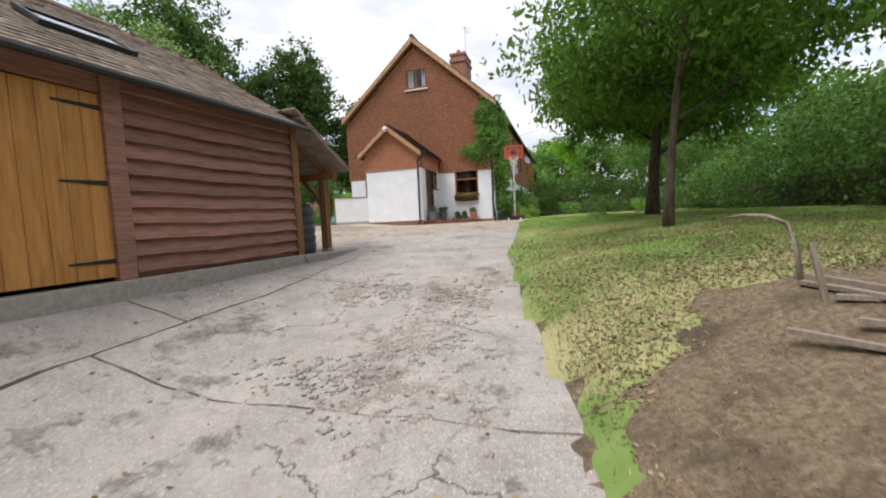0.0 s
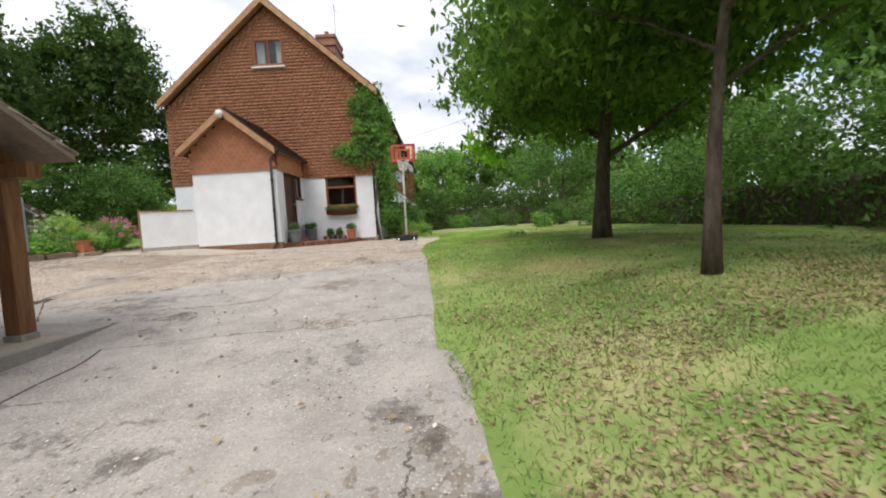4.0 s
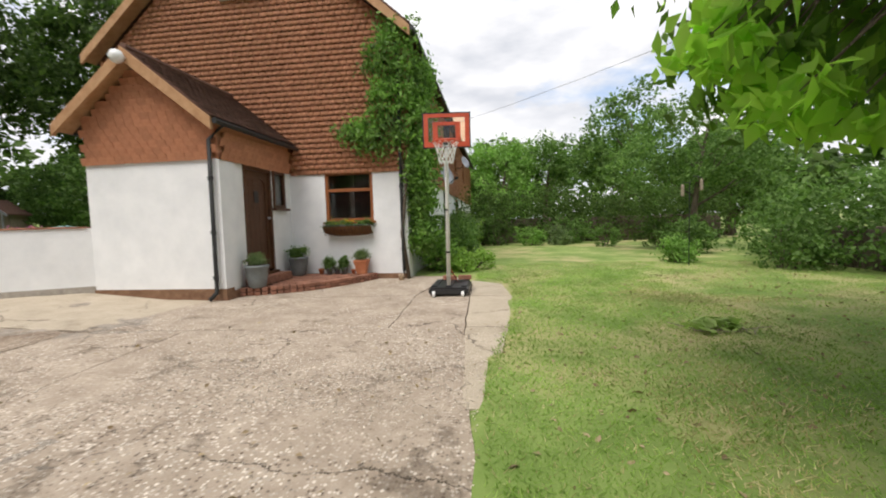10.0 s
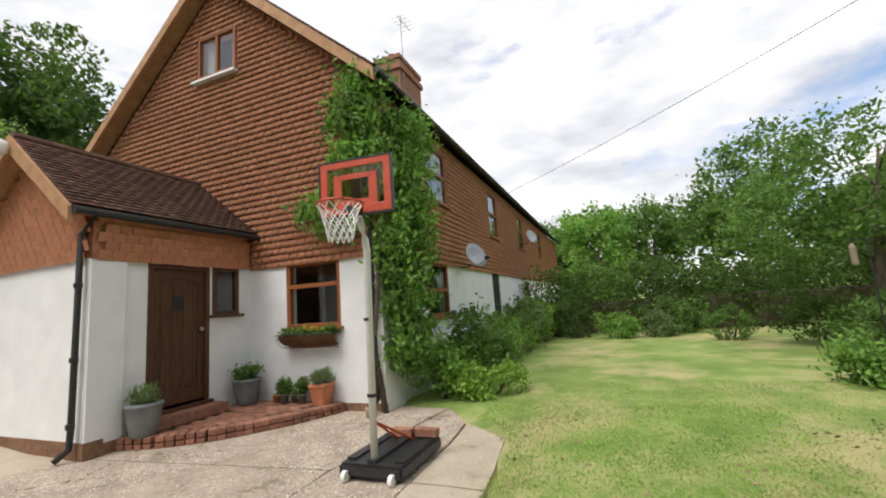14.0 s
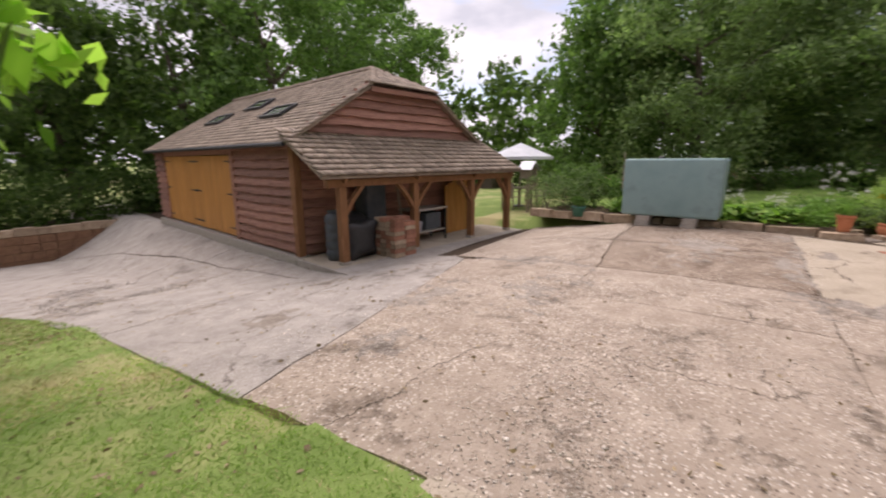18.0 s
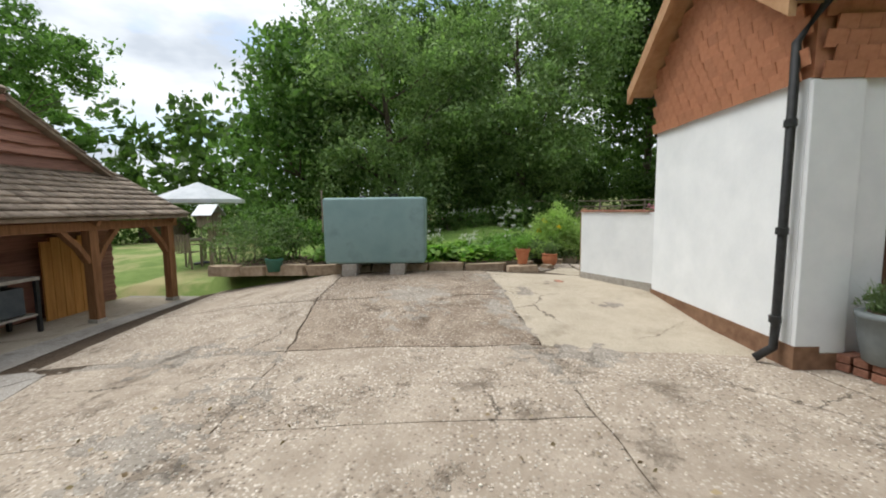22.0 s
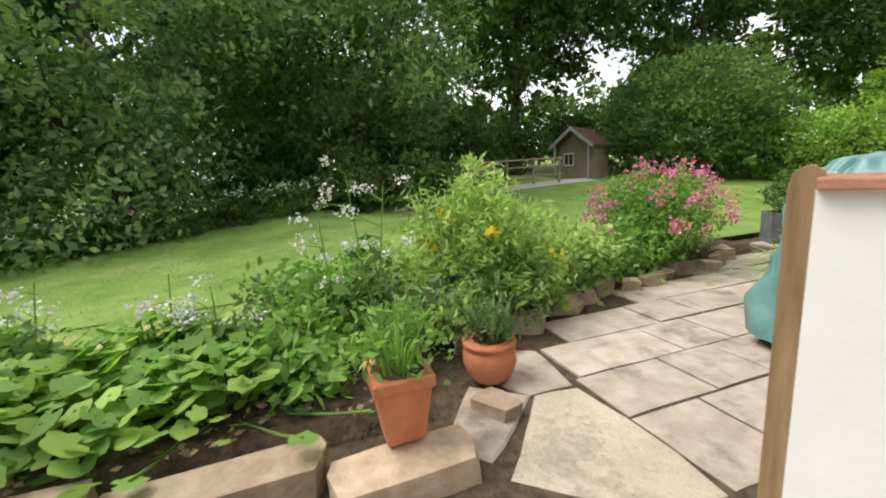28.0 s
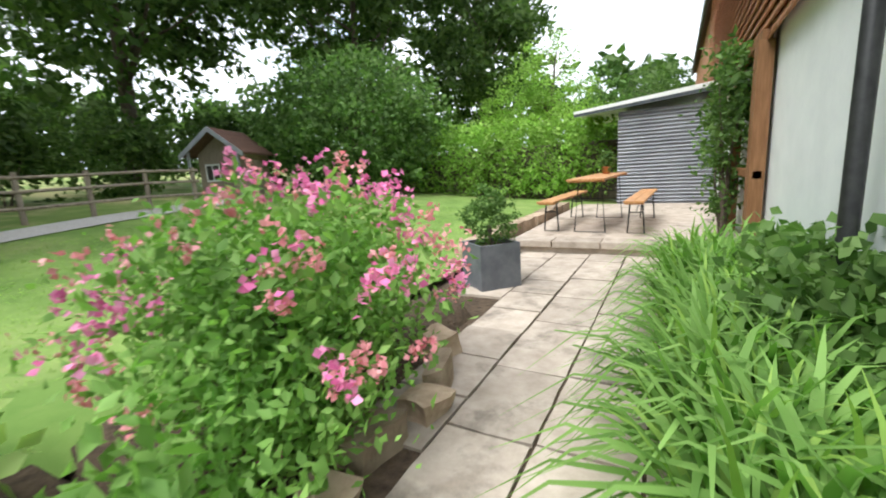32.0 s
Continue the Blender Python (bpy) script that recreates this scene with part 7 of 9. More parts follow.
    pot("square_terracotta_pot", (-7.31, -4.0, 0.28), [(0.115, 0), (0.165, 0.25), (0.185, 0.255), (0.185, 0.31), (0.155, 0.31)], M_TERRACOTTA, "square terracotta pot of dry grassy herbs on the kerb", "dry", 51, square=True)
    pot("round_terracotta_pot", (-7.76, -3.35, 0.18), [(0.1, 0), (0.135, 0.04), (0.16, 0.12), (0.155, 0.19), (0.142, 0.21), (0.158, 0.222), (0.158, 0.245), (0.13, 0.245)], M_TERRACOTTA, "round glazed terracotta pot with a spiky plant", "lavender", 52)
    pot("green_plastic_pot", (-7.3, -9.0, 0.17), [(0.13, 0), (0.17, 0.22), (0.18, 0.23), (0.18, 0.26), (0.16, 0.26)], M_GREENPLASTIC, "green plastic pot beside the grey shrub", "herb", 53)
    for k, (x, y, m, w) in enumerate(((-8.55, -3.15, M_LEAF_GREY, 0.32), (-8.85, -3.65, M_LEAF_PALE, 0.42), (-8.35, -3.4, M_LEAF_PALE, 0.26), (-9.15, -4.2, M_LEAF_LIGHT, 0.45), (-8.5, -2.75, M_LEAF_GREY, 0.24))):
        bush("low_perennial", (x, y, 0.24), [(0, 0, w * 0.6, w, w, w * 0.6)], int(2600 * w), 0.07, m, "low soft foliage filling the front of the bed", 140 + k, "plant", "low plants in the bed")
    # willow-leaved bush, darker one beside it
    t = bush("willowy_bush", (-8.85, -2.9, 0.2), [(0, -0.05, 0.76, 0.52, 0.5, 0.48), (0.1, -0.3, 0.5, 0.48, 0.45, 0.42), (0.0, 0.3, 0.45, 0.46, 0.4, 0.36), (0.2, 0.1, 0.3, 0.42, 0.5, 0.3)], 13500, 0.078, M_LEAF_PALE, "large pale lime bush with narrow leaves", 61, clump=0.1, aspect=0.27, stems=14)
    petals("yellow_flower", rng, [(0.35, -0.4, 0.9), (0.5, -0.1, 0.75), (0.45, 0.5, 0.5), (0.2, -0.5, 0.65)], 0.05, M_YELLOWPETAL, t, 10, "bright yellow flower heads")
    bush("broad_leaved_bush", (-8.9, -2.0, 0.2), [(0, 0, 0.34, 0.32, 0.45, 0.32), (0.15, -0.4, 0.3, 0.28, 0.36, 0.28)], 3600, 0.08, M_LEAF_PALE, "leafy green bush beside the sandstone edging", 62, aspect=0.5)
    bush("broad_leaved_bush", (-10.0, -1.75, 0.25), [(0, 0, 0.35, 0.55, 0.45, 0.35)], 3000, 0.095, M_LEAF_PALE, "broad-leaved perennial beyond the lime bush", 63, aspect=0.5)
    # rose
    r = bush("rose_bush", (-9.47, -0.3, 0.15), [(0, 0, 0.7, 0.68, 0.72, 0.46), (0.2, -0.3, 0.42, 0.5, 0.5, 0.4), (-0.15, 0.25, 0.5, 0.52, 0.55, 0.42)], 15000, 0.05, M_LEAF_LIGHT, "sprawling rose bush covered in pink flower clusters", 64, "rose bush", clump=0.12, stems=20, aspect=0.55)
    for nm, mt, count, sd, sz in (("pink_flower", M_PINK, 40, 65, 0.032), ("faded_flower", M_PEACH, 34, 66, 0.027)):
        rg = np.random.default_rng(sd)
        d = rg.normal(size=(count, 3))
        d[:, 2] = np.abs(d[:, 2]) * 0.9 - 0.15
        d /= np.linalg.norm(d, axis=1)[:, None]
        head = np.array([0.04, 0, 0.62]) + d * np.array([0.76, 0.8, 0.58])
        head = np.repeat(head, 6, axis=0) * rg.uniform(0.93, 1.05, (count * 6, 1)) + rg.normal(size=(count * 6, 3)) * 0.04
        petals(nm, rg, head, sz, mt, r, 7)
    bush("low_perennial", (-9.05, -1.3, 0.2), [(0, 0, 0.22, 0.3, 0.35, 0.22)], 800, 0.08, M_LEAF_LIGHT, "low bright foliage at the edging stones", 67)
    # lily clump and ivy under the wall
    for k in range(8):
        y = -0.35 + k * 0.42
        d = thing("day_lily", (-7.5, y, 0.17), "clump of arching bright green day lily leaves", "plant", "day lilies along the wall")
        crowns = [(x + rng.uniform(-0.07, 0.07), q + rng.uniform(-0.07, 0.07), 0) for x in (-0.32, -0.2, -0.06, 0.1) for q in (-0.1, 0.11)]
        blades("strap_leaves", rng, crowns, 30, 0.1, 0.85, 0.72, 0.038, M_LEAF_LIGHT, d, 0.85)
        blades("young_leaves", rng, crowns, 7, 0.08, 0.7, 0.5, 0.034, M_LEAF_LIME, d, 0.7)
    bush("ivy_shrub", (-7.3, 0.7, 0.17), [(0, 0, 0.4, 0.28, 0.6, 0.38), (0, 0.8, 0.35, 0.25, 0.5, 0.3)], 5200, 0.07, M_LEAF_MID, "dark broad-leaved shrub against the white wall", 68, aspect=0.8)
    # clipped box ball in a planter
    bp = thing("box_planter", (-9.5, 2.12, 0.16), "clipped box ball in a square lead-grey planter", "planter", turn=50)
    bm = bmesh.new()
    for q in ((-0.21, 0.21, -0.21, -0.18, 0, 0.44), (-0.21, 0.21, 0.18, 0.21, 0, 0.44), (-0.21, -0.18, -0.18, 0.18, 0, 0.44), (0.18, 0.21, -0.18, 0.18, 0, 0.44)):
        box(bm, *q)
    box(bm, -0.18, 0.18, -0.18, 0.18, 0.0, 0.03)
    part("planter", bm, M_LEADPOT, bp)
    part("soil", boxes((-0.178, 0.178, -0.178, 0.178, 0.03, 0.4)), M_SOIL, bp)
    part("stem", tube(bmesh.new(), [(0, 0, 0.38), (0, 0, 0.6)], 0.02, 6), M_TRUNK, bp)
    foliage("leaves", 69, [(0, 0, 0.66, 0.24, 0.24, 0.24), (0, 0, 0.82, 0.15, 0.15, 0.16)], 3000, 0.032, M_LEAF_MID, bp, 20, 0.04, 0.75, 0.6)


build_bed_plants()


def build_cover():
    """A barbecue under a rain cover: sloping crown, folds that fall to the hem."""
    t = thing("covered_barbecue", (-6.98, -1.3, PATIO_Z), "barbecue under a draped green rain cover on the patio", "barbecue", turn=-18)
    prof = [(0.0, 1.3, 1.0), (0.15, 1.31, 0.97), (0.3, 1.29, 0.82), (0.41, 1.17, 0.86), (0.46, 0.95, 1.0), (0.49, 0.7, 1.0), (0.52, 0.42, 1.0), (0.535, 0.2, 1.0), (0.55, 0.07, 1.0)]
    bm = bmesh.new()
    seg, rings = 120, []
    fine = []
    for (a, b) in zip(prof, prof[1:]):
        for s in range(7):
            u = s / 7
            fine.append((a[0] + (b[0] - a[0]) * u, 0.92 * (a[1] + (b[1] - a[1]) * u)))
    fine.append(prof[-1][:2])
    for i, (r, z) in enumerate(fine):
        ring = []
        s = i / len(fine)
        for k in range(seg):
            a = 2 * math.pi * k / seg
            ca, sa = math.cos(a), math.sin(a)
            q = (abs(ca) ** 4 + abs(sa) ** 4) ** -0.25
            fold = 0.05 * s * math.sin(a * 7 + 2.5 * math.sin(2 * a) + s * 2.5) * (0.5 + noise.noise((ca * 1.5, sa * 1.5, 9))) + 0.06 * noise.noise((ca * 2.2 + z, sa * 2.2 - z, z * 2.6)) + 0.025 * abs(noise.noise((ca * 4 - z * 2, sa * 4, z * 4))) + 0.02 * s * math.sin(a * 17 + z * 5)
            pleat = 0.055 * s * (0.45 - 3 * abs(noise.noise((ca * 5, sa * 5, z * 0.9 + 3)))) + 0.1 * (0.24 - 2.0 * abs(noise.noise((ca * 2.6 + z * 1.9, sa * 2.6 - z * 1.3, 7 + z * 1.1))))
            crease = pleat + 0.03 * math.sin(z * 9 + a * 3) * max(0.0, 1 - abs(z - 0.8) / 0.4) * noise.noise((a * 1.3, z * 2, 4))
            rr = r * q + (fold + crease) * min(1.0, r * 3)
            zz = z + 0.03 * noise.noise((ca * 1.5, sa * 1.5, 3)) * (1 if z > 0.9 else 0.4)
            ring.append(bm.verts.new((rr * ca * 1.12 + 0.26 * (z / 1.3) * max(0.0, -ca), rr * sa * 0.72, zz - 0.3 * max(0.0, rr * ca) * (1 if z > 0.9 else 0))))
        rings.append(ring)
    for r0, r1 in zip(rings[1:], rings[2:]):
        for k in range(seg):
            bm.faces.new((r0[k], r0[(k + 1) % seg], r1[(k + 1) % seg], r1[k]))
    tip = bm.verts.new((0, 0, 1.24))
    for k in range(seg):
        bm.faces.new((tip, rings[1][k], rings[1][(k + 1) % seg]))
    part("rain_cover", bm, M_TARP, t, smooth=True)
    for x, y in ((-0.44, -0.24), (-0.44, 0.24), (0.4, -0.24), (0.4, 0.24)):
        w = lathe(bmesh.new(), [(0.06, -0.025), (0.09, -0.02), (0.095, 0), (0.09, 0.02), (0.06, 0.025)], 16)
        bmesh.ops.rotate(w, verts=w.verts, matrix=Matrix.Rotation(radians(90), 3, "X"))
        bmesh.ops.translate(w, verts=w.verts, vec=(x, y, 0.095))
        part("wheel", w, M_PLASTICBLACK, t)
        part("leg", beam(bmesh.new(), (x, y, 0.1), (x * 0.5, y * 0.6, 0.8), 0.03, 0.03), M_IRON, t)
    part("firebox", boxes((-0.2, 0.24, -0.14, 0.14, 0.75, 1.0), bevel=0.03), M_IRON, t)


build_cover()


def build_beer_table():
    def unit(name, at, w, ln, h, label, group):
        t = thing(name, at, label, "table" if name == "beer_table" else "bench", group, turn=-2)
        n = 3 if w > 0.4 else 2
        sw = w / n
        for k in range(n):
            part("slat", boxes((-w / 2 + k * sw + 0.004, -w / 2 + (k + 1) * sw - 0.004, -ln / 2, ln / 2, h - 0.028, h), bevel=0.004), M_BENCHWOOD, t)
        for y in (-ln * 0.36, ln * 0.36):
            bm = bmesh.new()
            a, b = w * 0.42, w * 0.3
            tube(bm, [(-b, y, h - 0.03), (-a, y, 0.012), (a, y, 0.012), (b, y, h - 0.03)], 0.012, 6)
            tube(bm, [(-b - 0.01, y, h * 0.62), (b + 0.01, y, h * 0.62)], 0.009, 6)
            part("folding_leg", bm, M_IRON, t)
            part("brace", tube(bmesh.new(), [(0, y, h * 0.62), (0, y * 0.35, h - 0.03)], 0.008, 6), M_IRON, t)
        for y in (-ln * 0.46, 0, ln * 0.46):
            part("batten", boxes((-w / 2 + 0.01, w / 2 - 0.01, y - 0.02, y + 0.02, h - 0.05, h - 0.029)), M_BENCHWOOD, t)
        return t
    unit("beer_table", (-8.95, 5.3, 0.31), 0.5, 2.2, 0.77, "folding beer-garden table with varnished orange slats", "")
    unit("beer_bench", (-8.35, 5.25, 0.31), 0.25, 2.2, 0.47, "folding bench with varnished slats beside the table", "benches at the table")
    unit("beer_bench", (-9.5, 5.35, 0.31), 0.25, 2.2, 0.47, "folding bench with varnished slats beside the table", "benches at the table")
    pot("table_pot", (-8.95, 5.9, 1.08), [(0.05, 0), (0.065, 0.1), (0.07, 0.1), (0.07, 0.12), (0.055, 0.12)], M_TERRACOTTA, "small pot with a sprig on the table", "herb", 81)


build_beer_table()


def build_shed():
    s = thing("corrugated_shed", (-8.1, 9.3, 0.3), "grey corrugated shed with a white sloping roof", "shed")
    xs0, xs1 = -0.98, 1.1
    bm = bmesh.new()
    # horizontal corrugations
    rows = 150
    z0, z1 = 0.0, 2.02
    va, vb = [], []
    for k in range(rows + 1):
        z = z0 + (z1 - z0) * k / rows
        d = 0.012 * math.sin(2 * math.pi * z / 0.076)
        va.append(bm.verts.new((xs0, -0.7 + d, z)))
        vb.append(bm.verts.new((xs1, -0.7 + d, z)))
    for k in range(rows):
        bm.faces.new((va[k], vb[k], vb[k + 1], va[k + 1]))
    bmesh.ops.solidify(bm, geom=bm.faces[:], thickness=0.006)
    part("front_sheet", bm, M_CORRUGATED, s)
    for nm, d in (("side_wall", (-0.98, -0.95, -0.68, 2.4, 0, 2.0)), ("side_wall", (1.07, 1.1, -0.68, 2.4, 0, 2.15)), ("back_wall", (-0.95, 1.07, 2.37, 2.4, 0, 2.0))):
        part(nm, boxes(d), M_CORRUGATED, s)
    rb = prism(bmesh.new(), [(-1.9, 2.05), (1.25, 2.34), (1.25, 2.44), (-1.9, 2.11)], -0.85, 2.6)
    part("roof", rb, M_WHITEPAINT, s, "white sheet roof")
    part("fascia", prism(bmesh.new(), [(-1.9, 1.99), (1.25, 2.26), (1.25, 2.34), (-1.9, 2.05)], -0.84, -0.8), M_BUTT, s, "dark fascia board")
    # framed trellis with a climber on the house wall
    tr = thing("timber_trellis", (-7.29, 3.35, 0.05), "brown timber frame carrying a climber by the back wall", "trellis")
    part("post", boxes((-0.06, 0.06, -0.17, 0.05, 0, 2.2), bevel=0.006), M_FRAMEWOOD, tr)
    part("post", boxes((-0.05, 0.05, 1.5, 1.6, 0, 2.2), bevel=0.006), M_FRAMEWOOD, tr)
    for z in (1.0, 2.2):
        part("rail", boxes((-0.04, 0.04, -0.17, 1.6, z, z + 0.08), bevel=0.006), M_FRAMEWOOD, tr)
    cl = bush("climbing_plant", (-7.42, 4.6, 0.31), [(0, 0, 1.1, 0.2, 0.6, 1.0), (0.0, -0.3, 1.7, 0.22, 0.5, 0.5)], 3000, 0.08, M_LEAF_MID, "tall climber growing up the timber frame", 82, "climber", stems=9)


build_shed()


def build_far_garden():
    # laurel hedge
    h = thing("laurel_hedge", (-12.3, 10.1, 0.3), "clipped bright green laurel hedge behind the lawn", "hedge")
    blobs = [(x, 0, 1.15 + 0.04 * math.sin(x * 3), 0.75, 0.75, 1.1) for x in np.arange(-2.9, 3.1, 0.55)]
    foliage("leaves", 91, blobs, 20000, 0.13, M_LEAF_LIME, h, 8, 0.16, 0.8, 0.42)
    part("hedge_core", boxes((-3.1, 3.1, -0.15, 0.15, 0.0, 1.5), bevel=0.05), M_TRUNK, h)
    tree("ivy_dome_tree", (-17.3, 9.3, 0.9), 3.4, 0.2, [(0, 0, 2.1, 2.9, 2.5, 1.9), (-0.6, 0, 1.4, 2.7, 2.4, 1.4), (0.9, -0.2, 1.5, 2.2, 2.2, 1.5)], 26000, 0.13, M_LEAF_MID, "ivy-covered dome-shaped tree behind the garden hut", 92, clump=0.22, shell=0.88, aspect=0.8, reach=1.6, per=10)
    tree("lime_tree", (-12.8, 16.5, 0.6), 6, 0.14, [(0, 0, 4.3, 1.3, 1.3, 1.5), (-1.5, 0, 3.2, 1.7, 1.4, 1.2), (1.2, 0, 3.0, 1.4, 1.3, 1.1), (-0.3, 0, 2.2, 2.6, 1.6, 1.3)], 12000, 0.12, M_LEAF_LIME, "yellow-green feathery tree beyond the hedge", 93, clump=0.3, reach=1.6)
    # hut
    hut = thing("garden_hut", (-18.2, 5.35, garden_z(-18, 5.3) - 0.3), "small grey timber garden hut with a pitched porch roof", "garden hut", turn=28)
    hut.scale = (0.68, 0.8, 1.0)
    part("wall", boxes((-0.95, 0.95, -0.1, -0.04, 0, 1.45)), M_TIMBERGREY, hut)
    part("wall", boxes((-0.95, 0.95, 1.4, 1.46, 0, 1.45)), M_TIMBERGREY, hut)
    for x in (-0.95, 0.89):
        part("wall", boxes((x, x + 0.06, -0.04, 1.4, 0, 1.45)), M_TIMBERGREY, hut)
    for sd in (-1, 1):
        rf = prism(bmesh.new(), [(0, 2.0), (sd * 1.15, 1.38), (sd * 1.15, 1.44), (0, 2.07)], -0.75, 1.55)
        part("roof", rf, M_ROOF, hut, "dark felted roof slope")
        part("bargeboard", prism(bmesh.new(), [(0, 1.95), (sd * 1.17, 1.31), (sd * 1.17, 1.43), (0, 2.08)], -0.79, -0.755), M_CORRUGATED, hut, "pale grey bargeboard")
        part("porch_post", boxes((sd * 0.9 - 0.035, sd * 0.9 + 0.035, -0.7, -0.63, 0, 1.5)), M_CORRUGATED, hut, "pale grey porch post")
    part("gable", prism(bmesh.new(), [(-0.95, 1.45), (0.95, 1.45), (0, 1.96)], -0.1, -0.05), M_TIMBERGREY, hut)
    part("door", boxes((0.1, 0.7, -0.13, -0.1, 0.05, 1.35)), M_TIMBERGREY, hut, "grey plank door")
    # hut window is a dark sheet: the unlit inside as colour
    w = part("window", boxes((-0.7, -0.15, -0.13, -0.1, 0.75, 1.2)), M_INDOOR_SHADE, hut)
    for q in ((-0.7, -0.15, 0.75, 0.79), (-0.7, -0.15, 1.16, 1.2), (-0.7, -0.66, 0.79, 1.16), (-0.19, -0.15, 0.79, 1.16), (-0.44, -0.41, 0.79, 1.16)):
        part("window_bar", boxes((q[0], q[1], -0.15, -0.131, q[2], q[3])), M_WHITEPAINT, w)
    # rail fence
    fc = thing("rail_fence", (-17.2, 1.4, 0), "low weathered post-and-rail fence beside the path", "fence")
    ys = np.arange(-4.2, 3.0, 0.95)
    for y in ys:
        z = garden_z(-17.2, 1.4 + y)
        part("post", tube(bmesh.new(), [(0, y, z - 0.1), (0.02, y, z + 0.85)], 0.045, 7), M_TIMBERGREY, fc)
    for a, b in zip(ys, ys[1:]):
        z = garden_z(-17.2, 1.4)
        for k in (0.28, 0.55, 0.78):
            part("rail", tube(bmesh.new(), [(0.05, a - 0.1, z + k + 0.02 * math.sin(a * 5 + k)), (0.05, b + 0.1, z + k + 0.02 * math.sin(b * 5 + k))], 0.028, 6), M_TIMBERGREY, fc)
    # path
    v, f = [], []
    for k in range(25):
        s = k / 24
        x, y = -14.8 - 2.6 * s - 0.5 * math.sin(s * 3), -2.2 + 7.6 * s
        for o in (-0.45, 0.5):
            v.append((x + o, y - o * 0.3, garden_z(x + o, y) + 0.03))
    f = [(2 * k, 2 * k + 1, 2 * k + 3, 2 * k + 2) for k in range(24)]
    me = mesh_arrays("gravel_path", np.array(v), np.array(f), M_GRAVELPATH)
    tagged(new("gravel_path", me), "pale gravel path curving past the lawn", "path", kind="structure")
    # flowers at the far edge of the lawn
    rng = np.random.default_rng(95)
    for k in range(9):
        y = -10.5 + k * 1.0
        x = -14.2 - 0.2 * k
        t = bush("border_plant", (x, y, garden_z(x, y)), [(0, 0, 0.35, 0.7, 0.6, 0.38)], 900, 0.11, M_LEAF_DARK if k % 2 else M_LEAF_MID, "border plants with small flowers at the lawn edge", 96 + k, "plant", "border at the far lawn edge")
        hd = np.stack([rng.normal(size=40) * 0.5, rng.normal(size=40) * 0.4, 0.55 + 0.2 * rng.uniform(size=40)], 1)
        petals("flower", rng, hd, 0.04, M_WHITEPETAL if k % 4 else M_PEACH, t, 4)
    bush("dark_shrub", (-14.9, -1.6, 0.55), [(0, 0, 0.6, 1.1, 1.1, 0.65), (-0.4, -1.2, 0.7, 1.0, 1.0, 0.7)], 3600, 0.16, M_LEAF_DARK, "low dark broad-leaved shrub at the edge of the lawn", 110, clump=0.2)
    for k, (x, y, r) in enumerate(((-20.0, -4.5, 1.6), (-20.3, -1.6, 1.5), (-20.2, 1.2, 1.6), (-20.8, 3.8, 1.5), (-21.5, 7.2, 1.6), (-17.2, -5.0, 1.4), (-17.6, -11.0, 1.6), (-17.0, -13.6, 1.5))):
        bush("dark_shrub", (x, y, garden_z(x, y)), [(0, 0, r * 0.7, r, r * 1.1, r * 0.75), (0.2, 0.6, r * 0.9, r * 0.7, r * 0.7, r * 0.6)], 3400, 0.17, M_LEAF_DARK, "dark undergrowth shrub behind the garden fence", 120 + k, group="undergrowth below the trees", clump=0.28)
    # umbrella and garden seats
    z = ground_z(-10.8, -12.6)
    u = thing("garden_umbrella", (-10.8, -12.6, z), "open pale garden umbrella over a small table", "umbrella")
    part("pole", tube(bmesh.new(), [(0, 0, 0), (0, 0, 2.2 - z)], 0.022, 8), M_TIMBERGREY, u)
    bm = bmesh.new()
    tip = bm.verts.new((0, 0, 2.22 - z))
    rim = [bm.verts.new((1.25 * math.cos(k * math.pi / 8) * (1 if k % 2 == 0 else 0.94), 1.25 * math.sin(k * math.pi / 8) * (1 if k % 2 == 0 else 0.94), 1.72 - z)) for k in range(16)]
    hem = [bm.verts.new((q.co.x, q.co.y, q.co.z - 0.1)) for q in rim]
    for k in range(16):
        bm.faces.new((tip, rim[k], rim[(k + 1) % 16]))
        bm.faces.new((rim[k], hem[k], hem[(k + 1) % 16], rim[(k + 1) % 16]))
    part("canopy", bm, M_UMBRELLA, u)
    for k in range(8):
        part("rib", tube(bmesh.new(), [(0, 0, 2.18 - z), (1.22 * math.cos(k * math.pi / 4), 1.22 * math.sin(k * math.pi / 4), 1.7 - z)], 0.008, 5), M_TIMBERGREY, u)
    part("base", lathe(bmesh.new(), [(0.24, 0), (0.24, 0.05), (0.05, 0.09)], 16), M_IRON, u)
    tb = thing("garden_table", (-10.8, -12.6, z), "round weathered table under the umbrella", "table")
    bm = lathe(bmesh.new(), [(0.04, 0.70), (0.5, 0.70), (0.52, 0.72), (0.5, 0.74), (0.04, 0.74)], 24)
    part("tabletop", bm, M_TIMBERGREY, tb)
    for k in range(4):
        a = k * math.pi / 2 + 0.4
        part("leg", tube(bmesh.new(), [(0.36 * math.cos(a), 0.36 * math.sin(a), 0), (0.3 * math.cos(a), 0.3 * math.sin(a), 0.7)], 0.02, 6), M_TIMBERGREY, tb)
    ch = thing("garden_chair", (0, 0, 0), "weathered slatted garden chair on the lawn", "chair", "chairs round the garden table")
    for x in (-0.22, 0.22):
        part("leg", beam(bmesh.new(), (x, -0.22, 0), (x, -0.22, 0.62), 0.04, 0.04), M_TIMBERGREY, ch)
        part("leg", beam(bmesh.new(), (x, 0.22, 0), (x, 0.3, 0.95), 0.04, 0.04), M_TIMBERGREY, ch)
        part("arm", beam(bmesh.new(), (x, -0.25, 0.63), (x, 0.27, 0.65), 0.05, 0.03), M_TIMBERGREY, ch)
